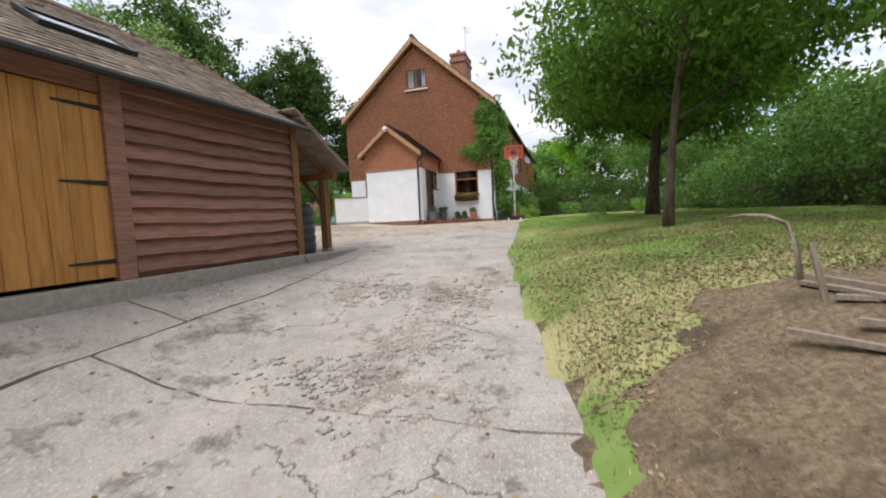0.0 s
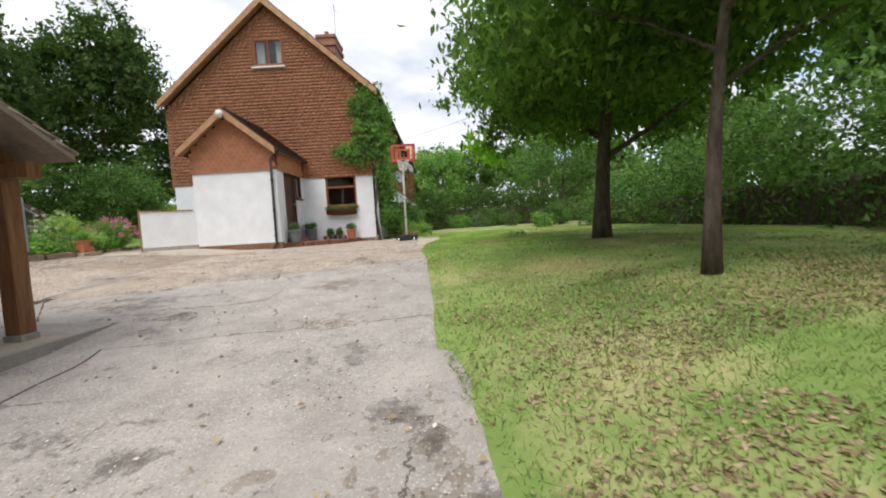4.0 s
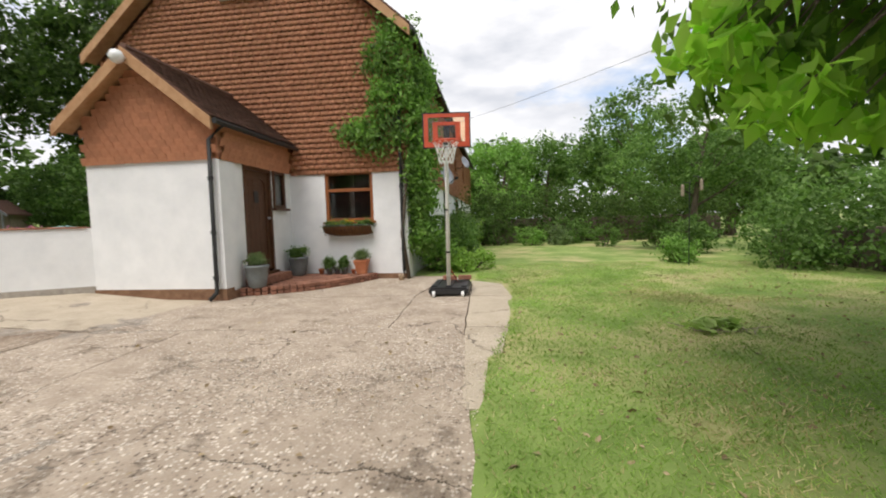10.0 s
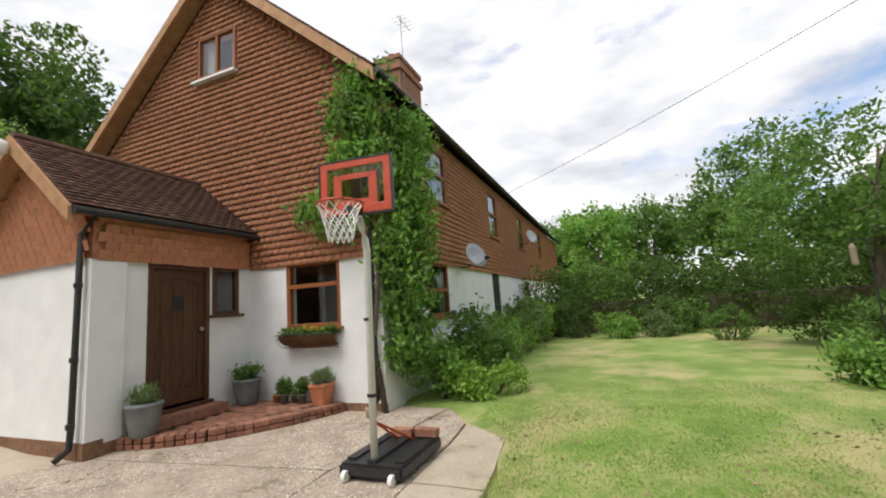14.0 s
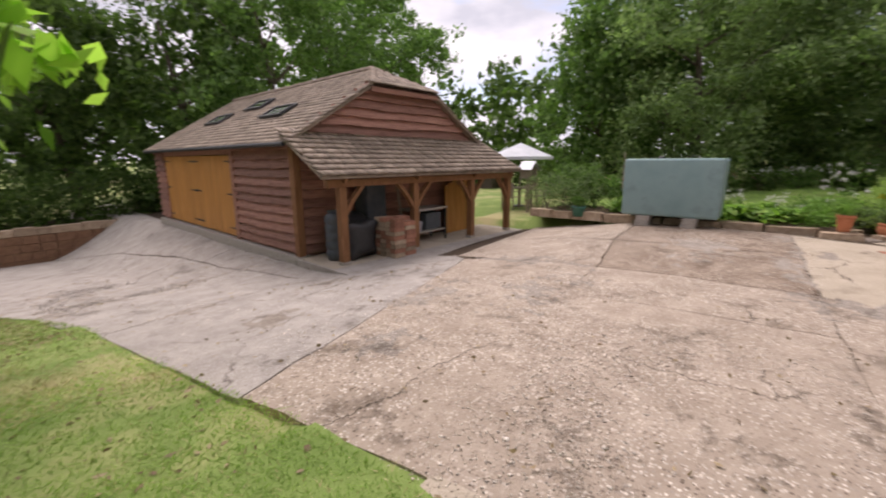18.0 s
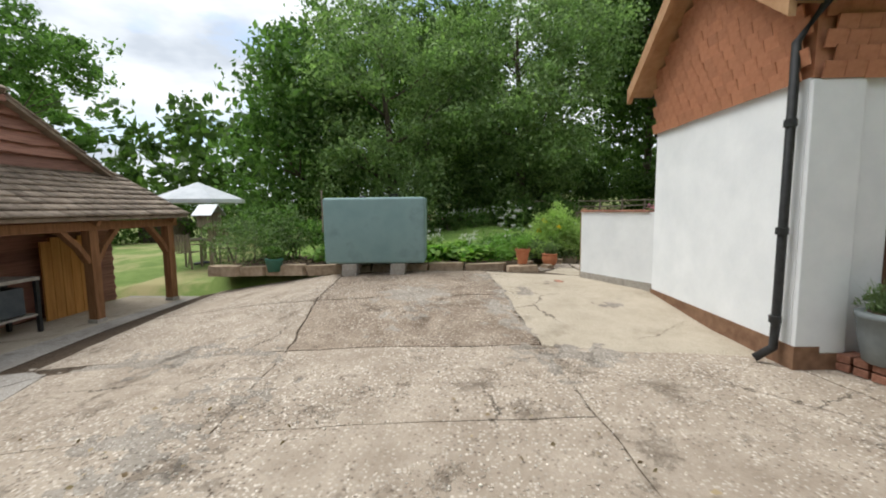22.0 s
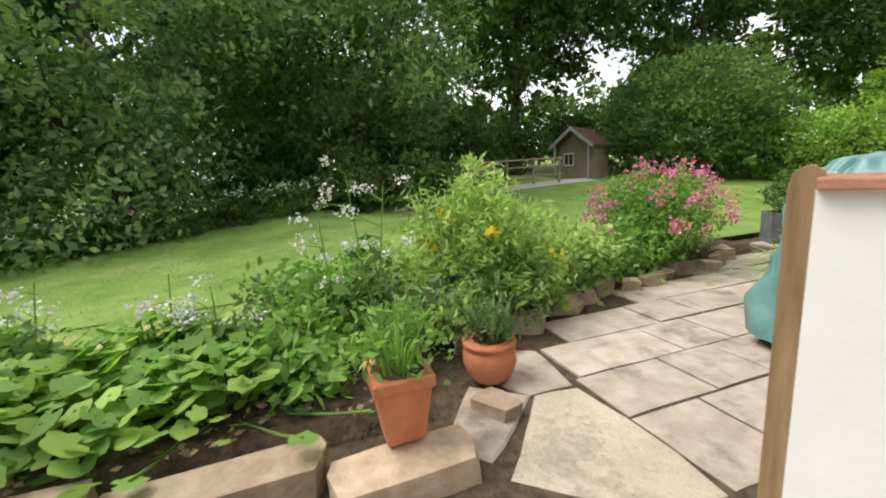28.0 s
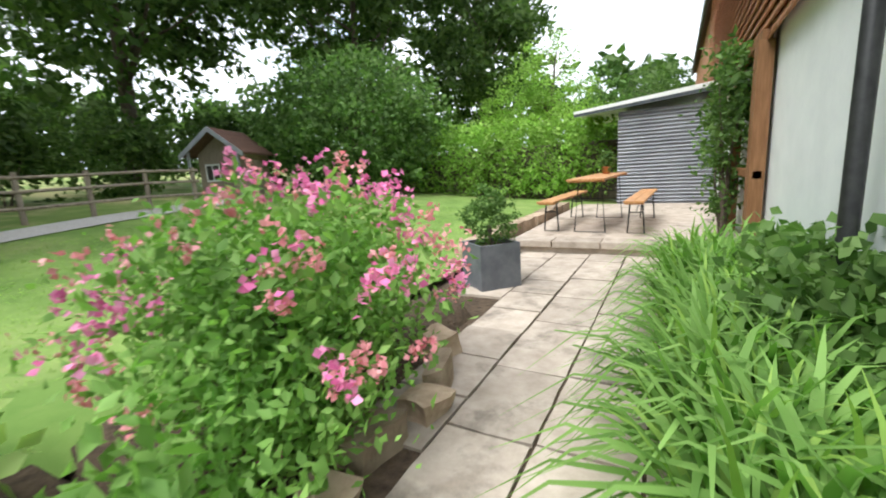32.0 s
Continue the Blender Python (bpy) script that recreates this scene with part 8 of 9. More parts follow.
    for k in range(5):
        part("seat_slat", boxes((-0.2, 0.2, -0.22 + k * 0.09, -0.15 + k * 0.09, 0.42, 0.44)), M_TIMBERGREY, ch)
        part("back_slat", boxes((-0.17 + k * 0.075, -0.12 + k * 0.075, 0.24, 0.26, 0.46, 0.92)), M_TIMBERGREY, ch)
    for k, (x, y, a) in enumerate(((-10.0, -12.5, -90), (-10.7, -11.7, 0), (-11.7, -12.7, 90))):
        m = pose(x, y, ground_z(x, y), 0, 0, a)
        if k:
            copy_thing(ch, m)
        else:
            ch.matrix_world = m
    bh = thing("bird_table", (-9.55, -11.6, ground_z(-9.55, -11.6)), "grey bird table with a small pitched roof", "bird table")
    part("post", boxes((-0.04, 0.04, -0.04, 0.04, 0, 1.15)), M_TIMBERGREY, bh)
    part("tray", boxes((-0.25, 0.25, -0.2, 0.2, 1.15, 1.2)), M_TIMBERGREY, bh)
    for sd in (-1, 1):
        part("roof", prism(bmesh.new(), [(0, 1.68), (sd * 0.34, 1.42), (sd * 0.34, 1.44), (0, 1.71)], -0.25, 0.25), M_CORRUGATED, bh)
        part("side", boxes((sd * 0.22 - 0.015, sd * 0.22 + 0.015, -0.18, 0.18, 1.2, 1.5)), M_TIMBERGREY, bh)


build_far_garden()


def build_back_lawn():
    xs, ys = np.arange(-17.0, -9.9, 0.25), np.arange(-10.4, 9.4, 0.25)
    v = np.array([(x, y, garden_z(x, y) + 0.012 - (0.06 if x > -10.25 and y > -4.4 else 0)) for y in ys for x in xs])
    nx = len(xs)
    f = np.array([(j * nx + i, j * nx + i + 1, (j + 1) * nx + i + 1, (j + 1) * nx + i) for j in range(len(ys) - 1) for i in range(nx - 1)])
    ob = new("back_lawn", mesh_arrays("back_lawn", v, f, M_GRASS_LUSH))
    ob.data.shade_smooth()
    tagged(ob, "smooth bright green mown lawn of the back garden", "lawn", kind="structure")


build_back_lawn()

# ---- trees, hedges and borders ----
def crown(cx, cy, cz, r, h, seed, n=7, low=0.0):
    """A lumpy crown as several ellipsoids round a middle."""
    r_ = random.Random(seed)
    out = [(cx, cy, cz, r * 0.72, r * 0.72, h * 0.5)]
    for k in range(n):
        a = k * 2.4 + r_.uniform(-0.3, 0.3)
        s = r_.uniform(0.45, 0.72)
        out.append((cx + r * s * math.cos(a), cy + r * s * math.sin(a), cz + h * r_.uniform(-0.33, 0.3), r * r_.uniform(0.34, 0.5), r * r_.uniform(0.34, 0.5), h * r_.uniform(0.18, 0.28)))
    return out


def big_tree(name, x, y, top, r, bottom, n, leaf, mat, label, seed, group="", trunk=0.25, shell=0.55, clump=0.55, droop=0.25, per=40):
    z = ground_z(x, y) if -22 < x < 15 and -45 < y < 14 else 0.5
    if x < -20:
        z = garden_z(x, y)
    h = top - z
    b = bottom - z
    return tree(name, (x, y, z - 0.1), h * 0.9, trunk, crown(0, 0, (h + b) / 2, r, h - b, seed), n, leaf, mat, label, seed, group, limbs=10, reach=r * 0.8, first=max(0.25, 0.6 * b / h), clump=clump, shell=shell, droop=droop, per=per)


WOOD = "trees round the garden"
DARK_TREE = "tall dark broadleaf tree in full leaf"
big_tree("tree", -17.2, -8.0, 10.5, 4.4, 0.4, 46000, 0.17, M_LEAF_SILVER, "broad dark tree with branches down to the border", 201, WOOD, per=170, clump=0.62)
big_tree("tree", -19.0, -2.2, 12.5, 4.6, 1.0, 52000, 0.18, M_LEAF_SILVER, "broad drooping tree hanging over the rail fence", 202, WOOD, per=170, clump=0.62)
big_tree("tree", -17.8, -11.4, 10.5, 3.4, 1.2, 17000, 0.28, M_LEAF_MID, DARK_TREE, 203, WOOD)
big_tree("tree", -23.0, 5.5, 17.5, 5.2, 2.6, 30000, 0.32, M_LEAF_DARK, DARK_TREE, 204, WOOD)
big_tree("tree", -25.5, -6.0, 15.0, 5.5, 1.5, 20000, 0.36, M_LEAF_DARK, DARK_TREE, 205, WOOD)
big_tree("tree", -21.0, 14.0, 16.0, 4.8, 3.0, 26000, 0.32, M_LEAF_DARK, DARK_TREE, 206, WOOD)
big_tree("tree", -17.2, 19.5, 12.5, 3.8, 3.0, 15000, 0.32, M_LEAF_DARK, DARK_TREE, 207, WOOD)
big_tree("tree", -24.0, -32.0, 16.0, 5.2, 4.5, 8000, 0.36, M_LEAF_MID, "tall light-leaved tree with open branches", 208, WOOD, trunk=0.35, shell=0.3)
big_tree("tree", -16.5, -29.5, 15.0, 4.6, 4.5, 8000, 0.36, M_LEAF_MID, "tall light-leaved tree with open branches", 209, WOOD, trunk=0.35, shell=0.3)
big_tree("tree", -13.0, -25.5, 12.5, 3.8, 3.4, 7500, 0.26, M_LEAF_MID, "tall airy tree behind the garage", 210, WOOD, shell=0.3)
big_tree("tree", -8.2, -24.0, 12.5, 3.6, 3.4, 7500, 0.26, M_LEAF_MID, "tall airy tree behind the garage", 211, WOOD, shell=0.3)
big_tree("tree", -13.3, -1.6 + 40, 9.0, 3.5, 1.0, 5000, 0.4, M_LEAF_MID, "distant tree beyond the shed", 212, WOOD)
big_tree("tree", -10.0, 32, 7.5, 3.0, 1.0, 9000, 0.2, M_LEAF_DARK, "distant dark tree beyond the shed", 213, WOOD)
big_tree("tree", -5.5, -27.5, 10.5, 3.6, -1.0, 12000, 0.34, M_LEAF_DARK, "dark tree beside the road", 214, WOOD)
big_tree("tree", -1.5, -31.5, 10.0, 3.6, -1.0, 12000, 0.34, M_LEAF_DARK, "dark tree beside the road", 215, WOOD)
big_tree("tree", 12.5, -27.0, 11.0, 4.0, -0.5, 11000, 0.34, M_LEAF_MID, "tall leafy tree by the entrance", 216, WOOD)
for k, (x, y, t) in enumerate(((4.6, -36.0, 7.5), (9.5, -41.5, 8.0), (14.2, -38.5, 9.5))):
    big_tree("tree", x, y, t, 3.8, -2.2, 9000, 0.36, M_LEAF_DARK, "dark tree across the lane", 217 + 30 * k, WOOD)
# the two cherries on the lawn
T1 = [(0, 0, 4.2, 2.4, 2.5, 2.2), (-1.0, 0.6, 3.4, 1.7, 1.7, 1.2), (1.6, -0.4, 3.3, 1.7, 1.7, 1.2), (0.2, -1.7, 3.2, 1.5, 1.6, 1.1), (-1.5, -2.1, 3.0, 1.1, 1.2, 0.75), (0.9, -2.4, 2.8, 1.3, 1.2, 0.8), (-1.6, -0.6, 2.9, 1.0, 1.2, 0.8), (0.4, 1.8, 3.4, 1.5, 1.5, 1.1), (1.9, 1.2, 2.8, 1.3, 1.3, 0.9), (-0.9, 1.7, 2.9, 1.0, 1.0, 0.5), (0.3, 2.3, 2.8, 1.1, 1.0, 0.55), (1.0, 2.9, 2.7, 1.1, 1.0, 0.6), (-1.2, 0.5, 2.75, 0.8, 0.8, 0.42)]
cherry = tree("cherry_tree", (5.3, -7.55, 0.03), 6.4, 0.15, T1, 41000, 0.14, M_LEAF_BRIGHT, "cherry tree with drooping pointed leaves on the lawn", 221, "cherry trees on the lawn", limbs=12, reach=2.6, first=0.27, clump=0.34, shell=0.4, droop=1.1, aspect=0.42)
for k, (a, b, c, n) in enumerate((((-0.6, 0.3, 3.3), (-1.3, 0.7, 3.0), (-1.88, 0.69, 1.99), 60), ((-0.7, 0.5, 3.2), (-1.2, 0.9, 2.85), (-2.0, 1.09, 1.79), 55), ((-0.6, 0.6, 3.2), (-1.3, 0.9, 2.8), (-2.17, 0.99, 1.79), 45), ((-0.5, -0.2, 3.3), (-1.2, 0.2, 3.0), (-1.69, 2.3, 2.39), 70), ((-0.3, 0.2, 3.2), (-0.9, 0.3, 2.9), (-1.32, 1.81, 2.01), 90), ((-0.6, -0.6, 3.3), (-1.6, -0.6, 3.2), (-2.68, 1.15, 2.89), 110))):
    part("hanging_twig", tube(bmesh.new(), [a, b, c], [0.02, 0.012, 0.004], 5), M_TRUNK, cherry)
    foliage("hanging_leaves", 225 + k, [(c[0], c[1], c[2], 0.16, 0.16, 0.15), ((b[0] + 2 * c[0]) / 3, (b[1] + 2 * c[1]) / 3, (b[2] + 2 * c[2]) / 3, 0.2, 0.2, 0.14)], n, 0.13, M_LEAF_BRIGHT, cherry, 6, 0.1, 0.2, 0.5, 1.1)
# near twigs, their leaves painted yellow-green as if lit from behind
for k, (b, c) in enumerate((((-1.3, 0.5, 2.6), (-1.9, 0.87, 1.89)), ((-1.4, 0.4, 2.7), (-2.04, 0.75, 1.87)), ((-1.5, 0.3, 2.7), (-2.2, 0.64, 1.85)), ((-1.5, 0.2, 2.7), (-2.33, 0.48, 1.98)), ((-1.3, 0.4, 2.5), (-1.91, 0.63, 1.69)), ((-1.4, 0.1, 2.4), (-2.07, 0.42, 1.66)), ((-1.2, 0.3, 2.4), (-1.8, 0.54, 1.58)), ((-1.5, 0.5, 2.7), (-2.19, 0.59, 2.05)))):
    part("hanging_twig", tube(bmesh.new(), [(-0.5, 0, 3.3), b, c], [0.02, 0.011, 0.003], 5), M_TRUNK, cherry)
    foliage("hanging_leaves", 325 + k, [(c[0], c[1], c[2], 0.17, 0.17, 0.16)], 44, 0.13, M_LEAF_LIT, cherry, 6, 0.1, 0.2, 0.55, 1.0, label="cherry leaves coloured yellow-green as if lit through")
T2 = [(0.2, 0, 4.4, 2.2, 2.2, 2.2), (-1.1, 0.2, 3.6, 1.5, 1.5, 1.2), (1.4, -0.6, 3.3, 1.7, 1.6, 1.3), (0.4, 1.4, 3.2, 1.5, 1.4, 1.1), (1.2, -1.6, 3.4, 1.4, 1.3, 1.1)]
tree("cherry_tree", (4.87, -11.3, -0.14), 6.2, 0.078, T2, 19000, 0.14, M_LEAF_BRIGHT, "slender cherry tree with drooping leaves on the bank", 222, "cherry trees on the lawn", limbs=11, reach=2.3, first=0.33, clump=0.34, shell=0.4, droop=1.1, aspect=0.42)
# apple-like tree and far trees to the north-east
tree("apple_tree", (8.3, 5.2, 0.1), 4.6, 0.13, [(0, 0, 3.4, 2.0, 1.9, 1.3), (-1.3, -0.3, 2.6, 1.3, 1.2, 0.9), (1.2, 0.3, 2.7, 1.4, 1.3, 1.0)], 11000, 0.12, M_LEAF_MID, "spreading fruit tree at the lawn edge", 223, limbs=9, reach=1.8, clump=0.28)
for k, (x, y, t, r, m) in enumerate(((2.5, 27, 8.0, 3.2, M_LEAF_LIGHT), (6.5, 30, 9.0, 3.4, M_LEAF_MID), (11.5, 24, 11.0, 3.4, M_LEAF_MID), (13.5, 13, 5.5, 2.6, M_LEAF_MID), (15.5, 4, 6.0, 2.8, M_LEAF_MID), (14.5, -6, 6.5, 3.0, M_LEAF_MID), (15.0, -15, 10.0, 3.4, M_LEAF_MID), (-1.5, 33, 8.5, 3.0, M_LEAF_MID))):
    big_tree("tree", x, y, t, r, 1.0, 9000, 0.3, m, "tree in full leaf beyond the garden hedge", 230 + k, WOOD)


def hedge(name, at, blobs, n, leaf, mat, label, seed, core):
    h = thing(name, at, label, "hedge")
    foliage("leaves", seed, blobs, n, leaf, mat, h, 8, 0.2, 0.72, 0.5, 0.1)
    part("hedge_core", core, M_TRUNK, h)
    return h


r_h = random.Random(4)
east = [(r_h.uniform(-0.25, 0.25), y, (1.0 if y > 4 else 1.35) + r_h.uniform(-0.1, 0.35), 0.9 + r_h.uniform(-0.15, 0.2), 0.95, (1.05 if y > 4 else 1.35) + r_h.uniform(-0.1, 0.3)) for y in np.arange(-13, 11.5, 0.9)]
hedge("hedge", (9.4, -8.5, -0.1), east, 46000, 0.12, M_LEAF_MID, "tall loose green hedge along the lawn", 241, boxes((-0.2, 0.2, -13, 11.4, -0.5, 1.0), bevel=0.1))
north = [(x, r_h.uniform(-0.2, 0.2), 1.2 + r_h.uniform(-0.1, 0.3), 1.0, 0.9, 1.15 + r_h.uniform(-0.1, 0.25)) for x in np.arange(-3.6, 7.6, 0.95)]
hedge("hedge", (4.6, 11.2, 0.05), north, 24000, 0.12, M_LEAF_DARK, "dark leafy hedge closing the far end of the lawn", 242, boxes((-3.7, 7.5, -0.2, 0.2, 0, 1.2), bevel=0.1))
south = [(x, r_h.uniform(-0.3, 0.3), 1.3 + r_h.uniform(-0.1, 0.5), 1.1, 1.0, 1.5 + r_h.uniform(-0.1, 0.5)) for x in np.arange(-4.5, 4.6, 1.0)]
hedge("hedge", (-1.6, -27.6, -2.0), south, 22000, 0.16, M_LEAF_DARK, "dark overgrown hedge beside the road", 243, boxes((-4.6, 4.6, -0.2, 0.2, 0, 1.3), bevel=0.1))
west = [(0.75 * k, -0.7 * k, 1.1 + r_h.uniform(-0.1, 0.3), 1.0, 1.0, 1.2 + r_h.uniform(-0.1, 0.2)) for k in np.arange(-5, 5.5, 0.9)]
hedge("hedge", (-18.5, -19.0, ground_z(-18.5, -19.0) - 0.1), west, 16000, 0.16, M_LEAF_DARK, "dark hedge beyond the garden umbrella", 244, boxes((-0.8, 0.8, -0.8, 0.8, 0, 1.2), bevel=0.1))
bush("topiary_ball", (2.2, 9.8, 0.05), [(0, 0, 0.55, 0.62, 0.62, 0.55)], 3200, 0.06, M_LEAF_DARK, "clipped round evergreen ball at the lawn edge", 251, "topiary", shell=0.85, clump=0.06)
bush("topiary_ball", (6.2, 7.4, 0.05), [(0, 0, 0.45, 0.52, 0.52, 0.45)], 2600, 0.06, M_LEAF_MID, "clipped round evergreen ball at the lawn edge", 252, "topiary", shell=0.85, clump=0.06)
for k, (x, y, s, m, lb) in enumerate(((3.5, 8.8, 0.6, M_LEAF_LIGHT, "low pale flowering plants before the hedge"), (4.6, 9.0, 0.55, M_LEAF_GREY, "low pale flowering plants before the hedge"), (6.4, 1.7, 0.42, M_LEAF_LIGHT, "small young shrub alone on the lawn"), (7.6, 4.0, 0.8, M_LEAF_MID, "green shrub below the fruit tree"), (7.9, 0.4, 0.9, M_LEAF_MID, "green shrub against the hedge"), (7.6, 6.2, 0.8, M_LEAF_DARK, "dark shrub below the fruit tree"), (5.2, 9.9, 0.9, M_LEAF_MID, "leafy shrub before the hedge"), (1.2, 10.8, 1.2, M_LEAF_MID, "leafy shrub at the end of the side border"))):
    bush("shrub", (x, y, 0.05), [(0, 0, s * 0.75, s, s, s * 0.75), (s * 0.4, -s * 0.3, s * 0.6, s * 0.6, s * 0.6, s * 0.55)], int(2600 * s + 400), 0.09, m, lb, 260 + k)
# border along the side wall
r_b = random.Random(8)
for k in range(15):
    y = 0.8 + k * 0.62
    x = 0.75 + r_b.uniform(-0.15, 0.35)
    s = r_b.uniform(0.34, 0.58) * (1 + 0.06 * k)
    m = (M_LEAF_LIGHT, M_LEAF_MID, M_LEAF_LIME, M_LEAF_GREY)[k % 4]
    bush("border_plant", (x, y, 0.03), [(0, 0, s * 0.8, s * 0.8, s * 0.8, s * 0.8)], int(1500 * s + 250), 0.07 + 0.03 * (k % 3), m, "leafy perennial in the border by the side wall", 280 + k, "plant", "plants along the side wall")
sp = thing("strap_plant", (1.1, 0.9, 0.03), "clump of upright strap leaves by the house corner", "plant")
blades("strap_leaves", np.random.default_rng(3), [(0, 0, 0), (0.2, 0.3, 0), (-0.15, 0.5, 0)], 40, 0.1, 0.6, 0.4, 0.022, M_LEAF_LIGHT, sp, 0.5)


def build_climber():
    """The climber that hides the corner of the house."""
    t = thing("climbing_plant", (0.0, -0.05, 0.0), "leafy climber growing up the corner of the house to the eaves", "climber")
    bm = bmesh.new()
    tube(bm, [(0.12, 0.0, 0), (0.0, -0.04, 1.0), (0.14, -0.02, 2.2), (-0.1, -0.06, 3.3), (0.05, -0.06, 4.6), (0.0, -0.05, 5.3)], [0.045, 0.04, 0.035, 0.03, 0.02, 0.01], 7)
    tube(bm, [(-0.05, -0.05, 2.9), (-0.6, -0.1, 3.2), (-1.3, -0.12, 3.25)], [0.02, 0.014, 0.006], 6)
    part("stem", bm, M_TRUNK, t, smooth=True)
    blobs = [(-0.15, -0.08, 4.7, 0.5, 0.24, 0.6), (-0.1, -0.08, 3.9, 0.48, 0.26, 0.6), (-0.35, -0.1, 3.15, 0.65, 0.26, 0.45), (-0.95, -0.1, 3.25, 0.4, 0.18, 0.22), (0.28, 0.15, 2.4, 0.26, 0.3, 0.55), (0.32, 0.3, 1.6, 0.24, 0.32, 0.5), (0.34, 0.35, 0.9, 0.22, 0.3, 0.45),
             (0.34, 0.5, 4.5, 0.28, 0.6, 0.6), (0.38, 0.6, 3.6, 0.34, 0.75, 0.7), (0.4, 0.6, 2.7, 0.34, 0.7, 0.7), (0.38, 0.5, 1.8, 0.3, 0.6, 0.6), (0.36, 1.1, 4.6, 0.26, 0.5, 0.5), (0.4, 0.5, 1.0, 0.3, 0.5, 0.5), (0.0, 0.0, 5.3, 0.4, 0.3, 0.35)]
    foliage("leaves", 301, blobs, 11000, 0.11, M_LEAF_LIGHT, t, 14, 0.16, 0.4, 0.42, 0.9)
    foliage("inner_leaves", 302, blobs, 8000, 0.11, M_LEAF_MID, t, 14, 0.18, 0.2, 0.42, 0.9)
    bush("shrub", (0.95, 1.9, 0.03), [(0, 0, 0.8, 0.5, 0.7, 0.75), (0.1, 0.9, 0.7, 0.5, 0.6, 0.65)], 3600, 0.085, M_LEAF_MID, "dense dark green shrub below the climber", 303)
    bush("low_perennial", (1.25, 0.75, 0.03), [(0, 0, 0.25, 0.4, 0.3, 0.25), (0.5, 0.4, 0.25, 0.35, 0.35, 0.25)], 1500, 0.075, M_LEAF_LIME, "low bright green plants at the drive edge", 304)


build_climber()


def build_feeders():
    t = thing("bird_feeder", (6.4, 1.0, 0.05), "hanging bird feeders on a thin iron pole", "bird feeder")
    part("pole", tube(bmesh.new(), [(0, 0, 0), (0, 0, 1.9), (0.1, 0, 2.05), (0.25, 0, 2.0)], 0.01, 6), M_IRON, t)
    for x, z in ((0.25, 1.72), (-0.15, 1.6)):
        part("seed_tube", lathe(bmesh.new(), [(0.03, 0), (0.035, 0.02), (0.035, 0.22), (0.01, 0.27)], 10, (x, 0, z)), M_TIMBERGREY, t)
    part("hook", tube(bmesh.new(), [(0, 0, 1.88), (-0.15, 0, 1.93), (-0.15, 0, 1.86)], 0.006, 5), M_IRON, t)


build_feeders()


def build_bank_things():
    """Sticks, the bent branch and old boards on the bank below the cherries."""
    a = thing("bent_branch", (4.86, -15.48, lawn_z(4.86, -15.48)), "bare bent branch arching over the bank", "branch")
    part("branch", tube(bmesh.new(), [(0, 0, -0.1), (-0.03, 0.03, 0.25), (-0.06, 0.1, 0.42), (-0.12, 0.25, 0.48), (-0.22, 0.45, 0.49), (-0.3, 0.6, 0.46)], [0.02, 0.019, 0.018, 0.015, 0.012, 0.007], 7), M_TIMBERGREY, a, smooth=True)
    s = thing("stake", (4.8, -15.93, lawn_z(4.8, -15.93)), "short leaning stake in the leaf litter", "stake")
    part("stick", tube(bmesh.new(), [(0, 0, -0.1), (-0.08, 0.05, 0.38)], [0.022, 0.016], 6), M_TIMBERGREY, s)
    r = random.Random(17)
    for k in range(9):
        x, y, ang = 4.85 + r.uniform(-0.3, 0.6), -16.4 + r.uniform(-0.5, 0.5), r.uniform(-24, 20) - 50
        ln = r.uniform(0.35, 0.75)
        t = thing("old_board", (x, y, lawn_z(x, y) + 0.03 + 0.02 * (k % 3)), "old rotting board lying in the leaf litter", "board", "boards on the bank", turn=ang)
        bm = bmesh.new()
        box(bm, -ln / 2, ln / 2, -0.028, 0.028, -0.014, 0.014)
        bmesh.ops.subdivide_edges(bm, edges=[e for e in bm.edges if e.calc_length() > 0.3], cuts=4)
        for v in bm.verts:
            v.co += Vector((noise.noise(v.co * 3 + Vector((k, 0, 0))) * 0.03, noise.noise(v.co * 3 + Vector((0, k, 0))) * 0.012, noise.noise(v.co * 2 + Vector((0, 0, k))) * 0.02))
        part("board", bm, M_TIMBERGREY, t)
    d = thing("fallen_twigs", (4.3, -4.5, lawn_z(4.3, -4.5)), "small heap of grey fallen twigs on the lawn", "twigs", kind="stuff")
    bm = bmesh.new()
    for k in range(26):
        p = Vector((r.uniform(-0.3, 0.3), r.uniform(-0.2, 0.2), 0.02))
        q = p + Vector((r.uniform(-0.3, 0.3), r.uniform(-0.3, 0.3), r.uniform(0, 0.08)))
        tube(bm, [p, q], [0.006, 0.003], 4)
    part("twigs", bm, M_TIMBERGREY, d)
    foliage("wilted_leaves", 320, [(0, 0, 0.05, 0.3, 0.2, 0.05)], 90, 0.15, M_LEAF_PALE, d, 10, 0.08, 0.2, 0.4, 0.0, 0.7, floor=0.02)


build_bank_things()


def build_lane_wall():
    w = thing("retaining_wall", (2.5, -26.0, -2.2), "low brown retaining wall beside the lane, lower rows coloured as shaded", "wall")
    r = random.Random(33)
    for row in range(5):
        x = -5.2 + 0.2 * (row % 2)
        while x < 0.4:
            ln = r.uniform(0.35, 0.6)
            # rows below the top get a darker brown, shade put into the colour
            part("stone", boxes((x + 0.006, x + ln - 0.006, -0.16, 0.16 + r.uniform(-0.02, 0.02), row * 0.3 + 0.004, row * 0.3 + 0.296 + (r.uniform(-0.05, 0.03) if row == 4 else 0)), bevel=0.02), M_STONE if row == 4 else M_PLINTH_WALL_SHADE, w)
            x += ln


build_lane_wall()


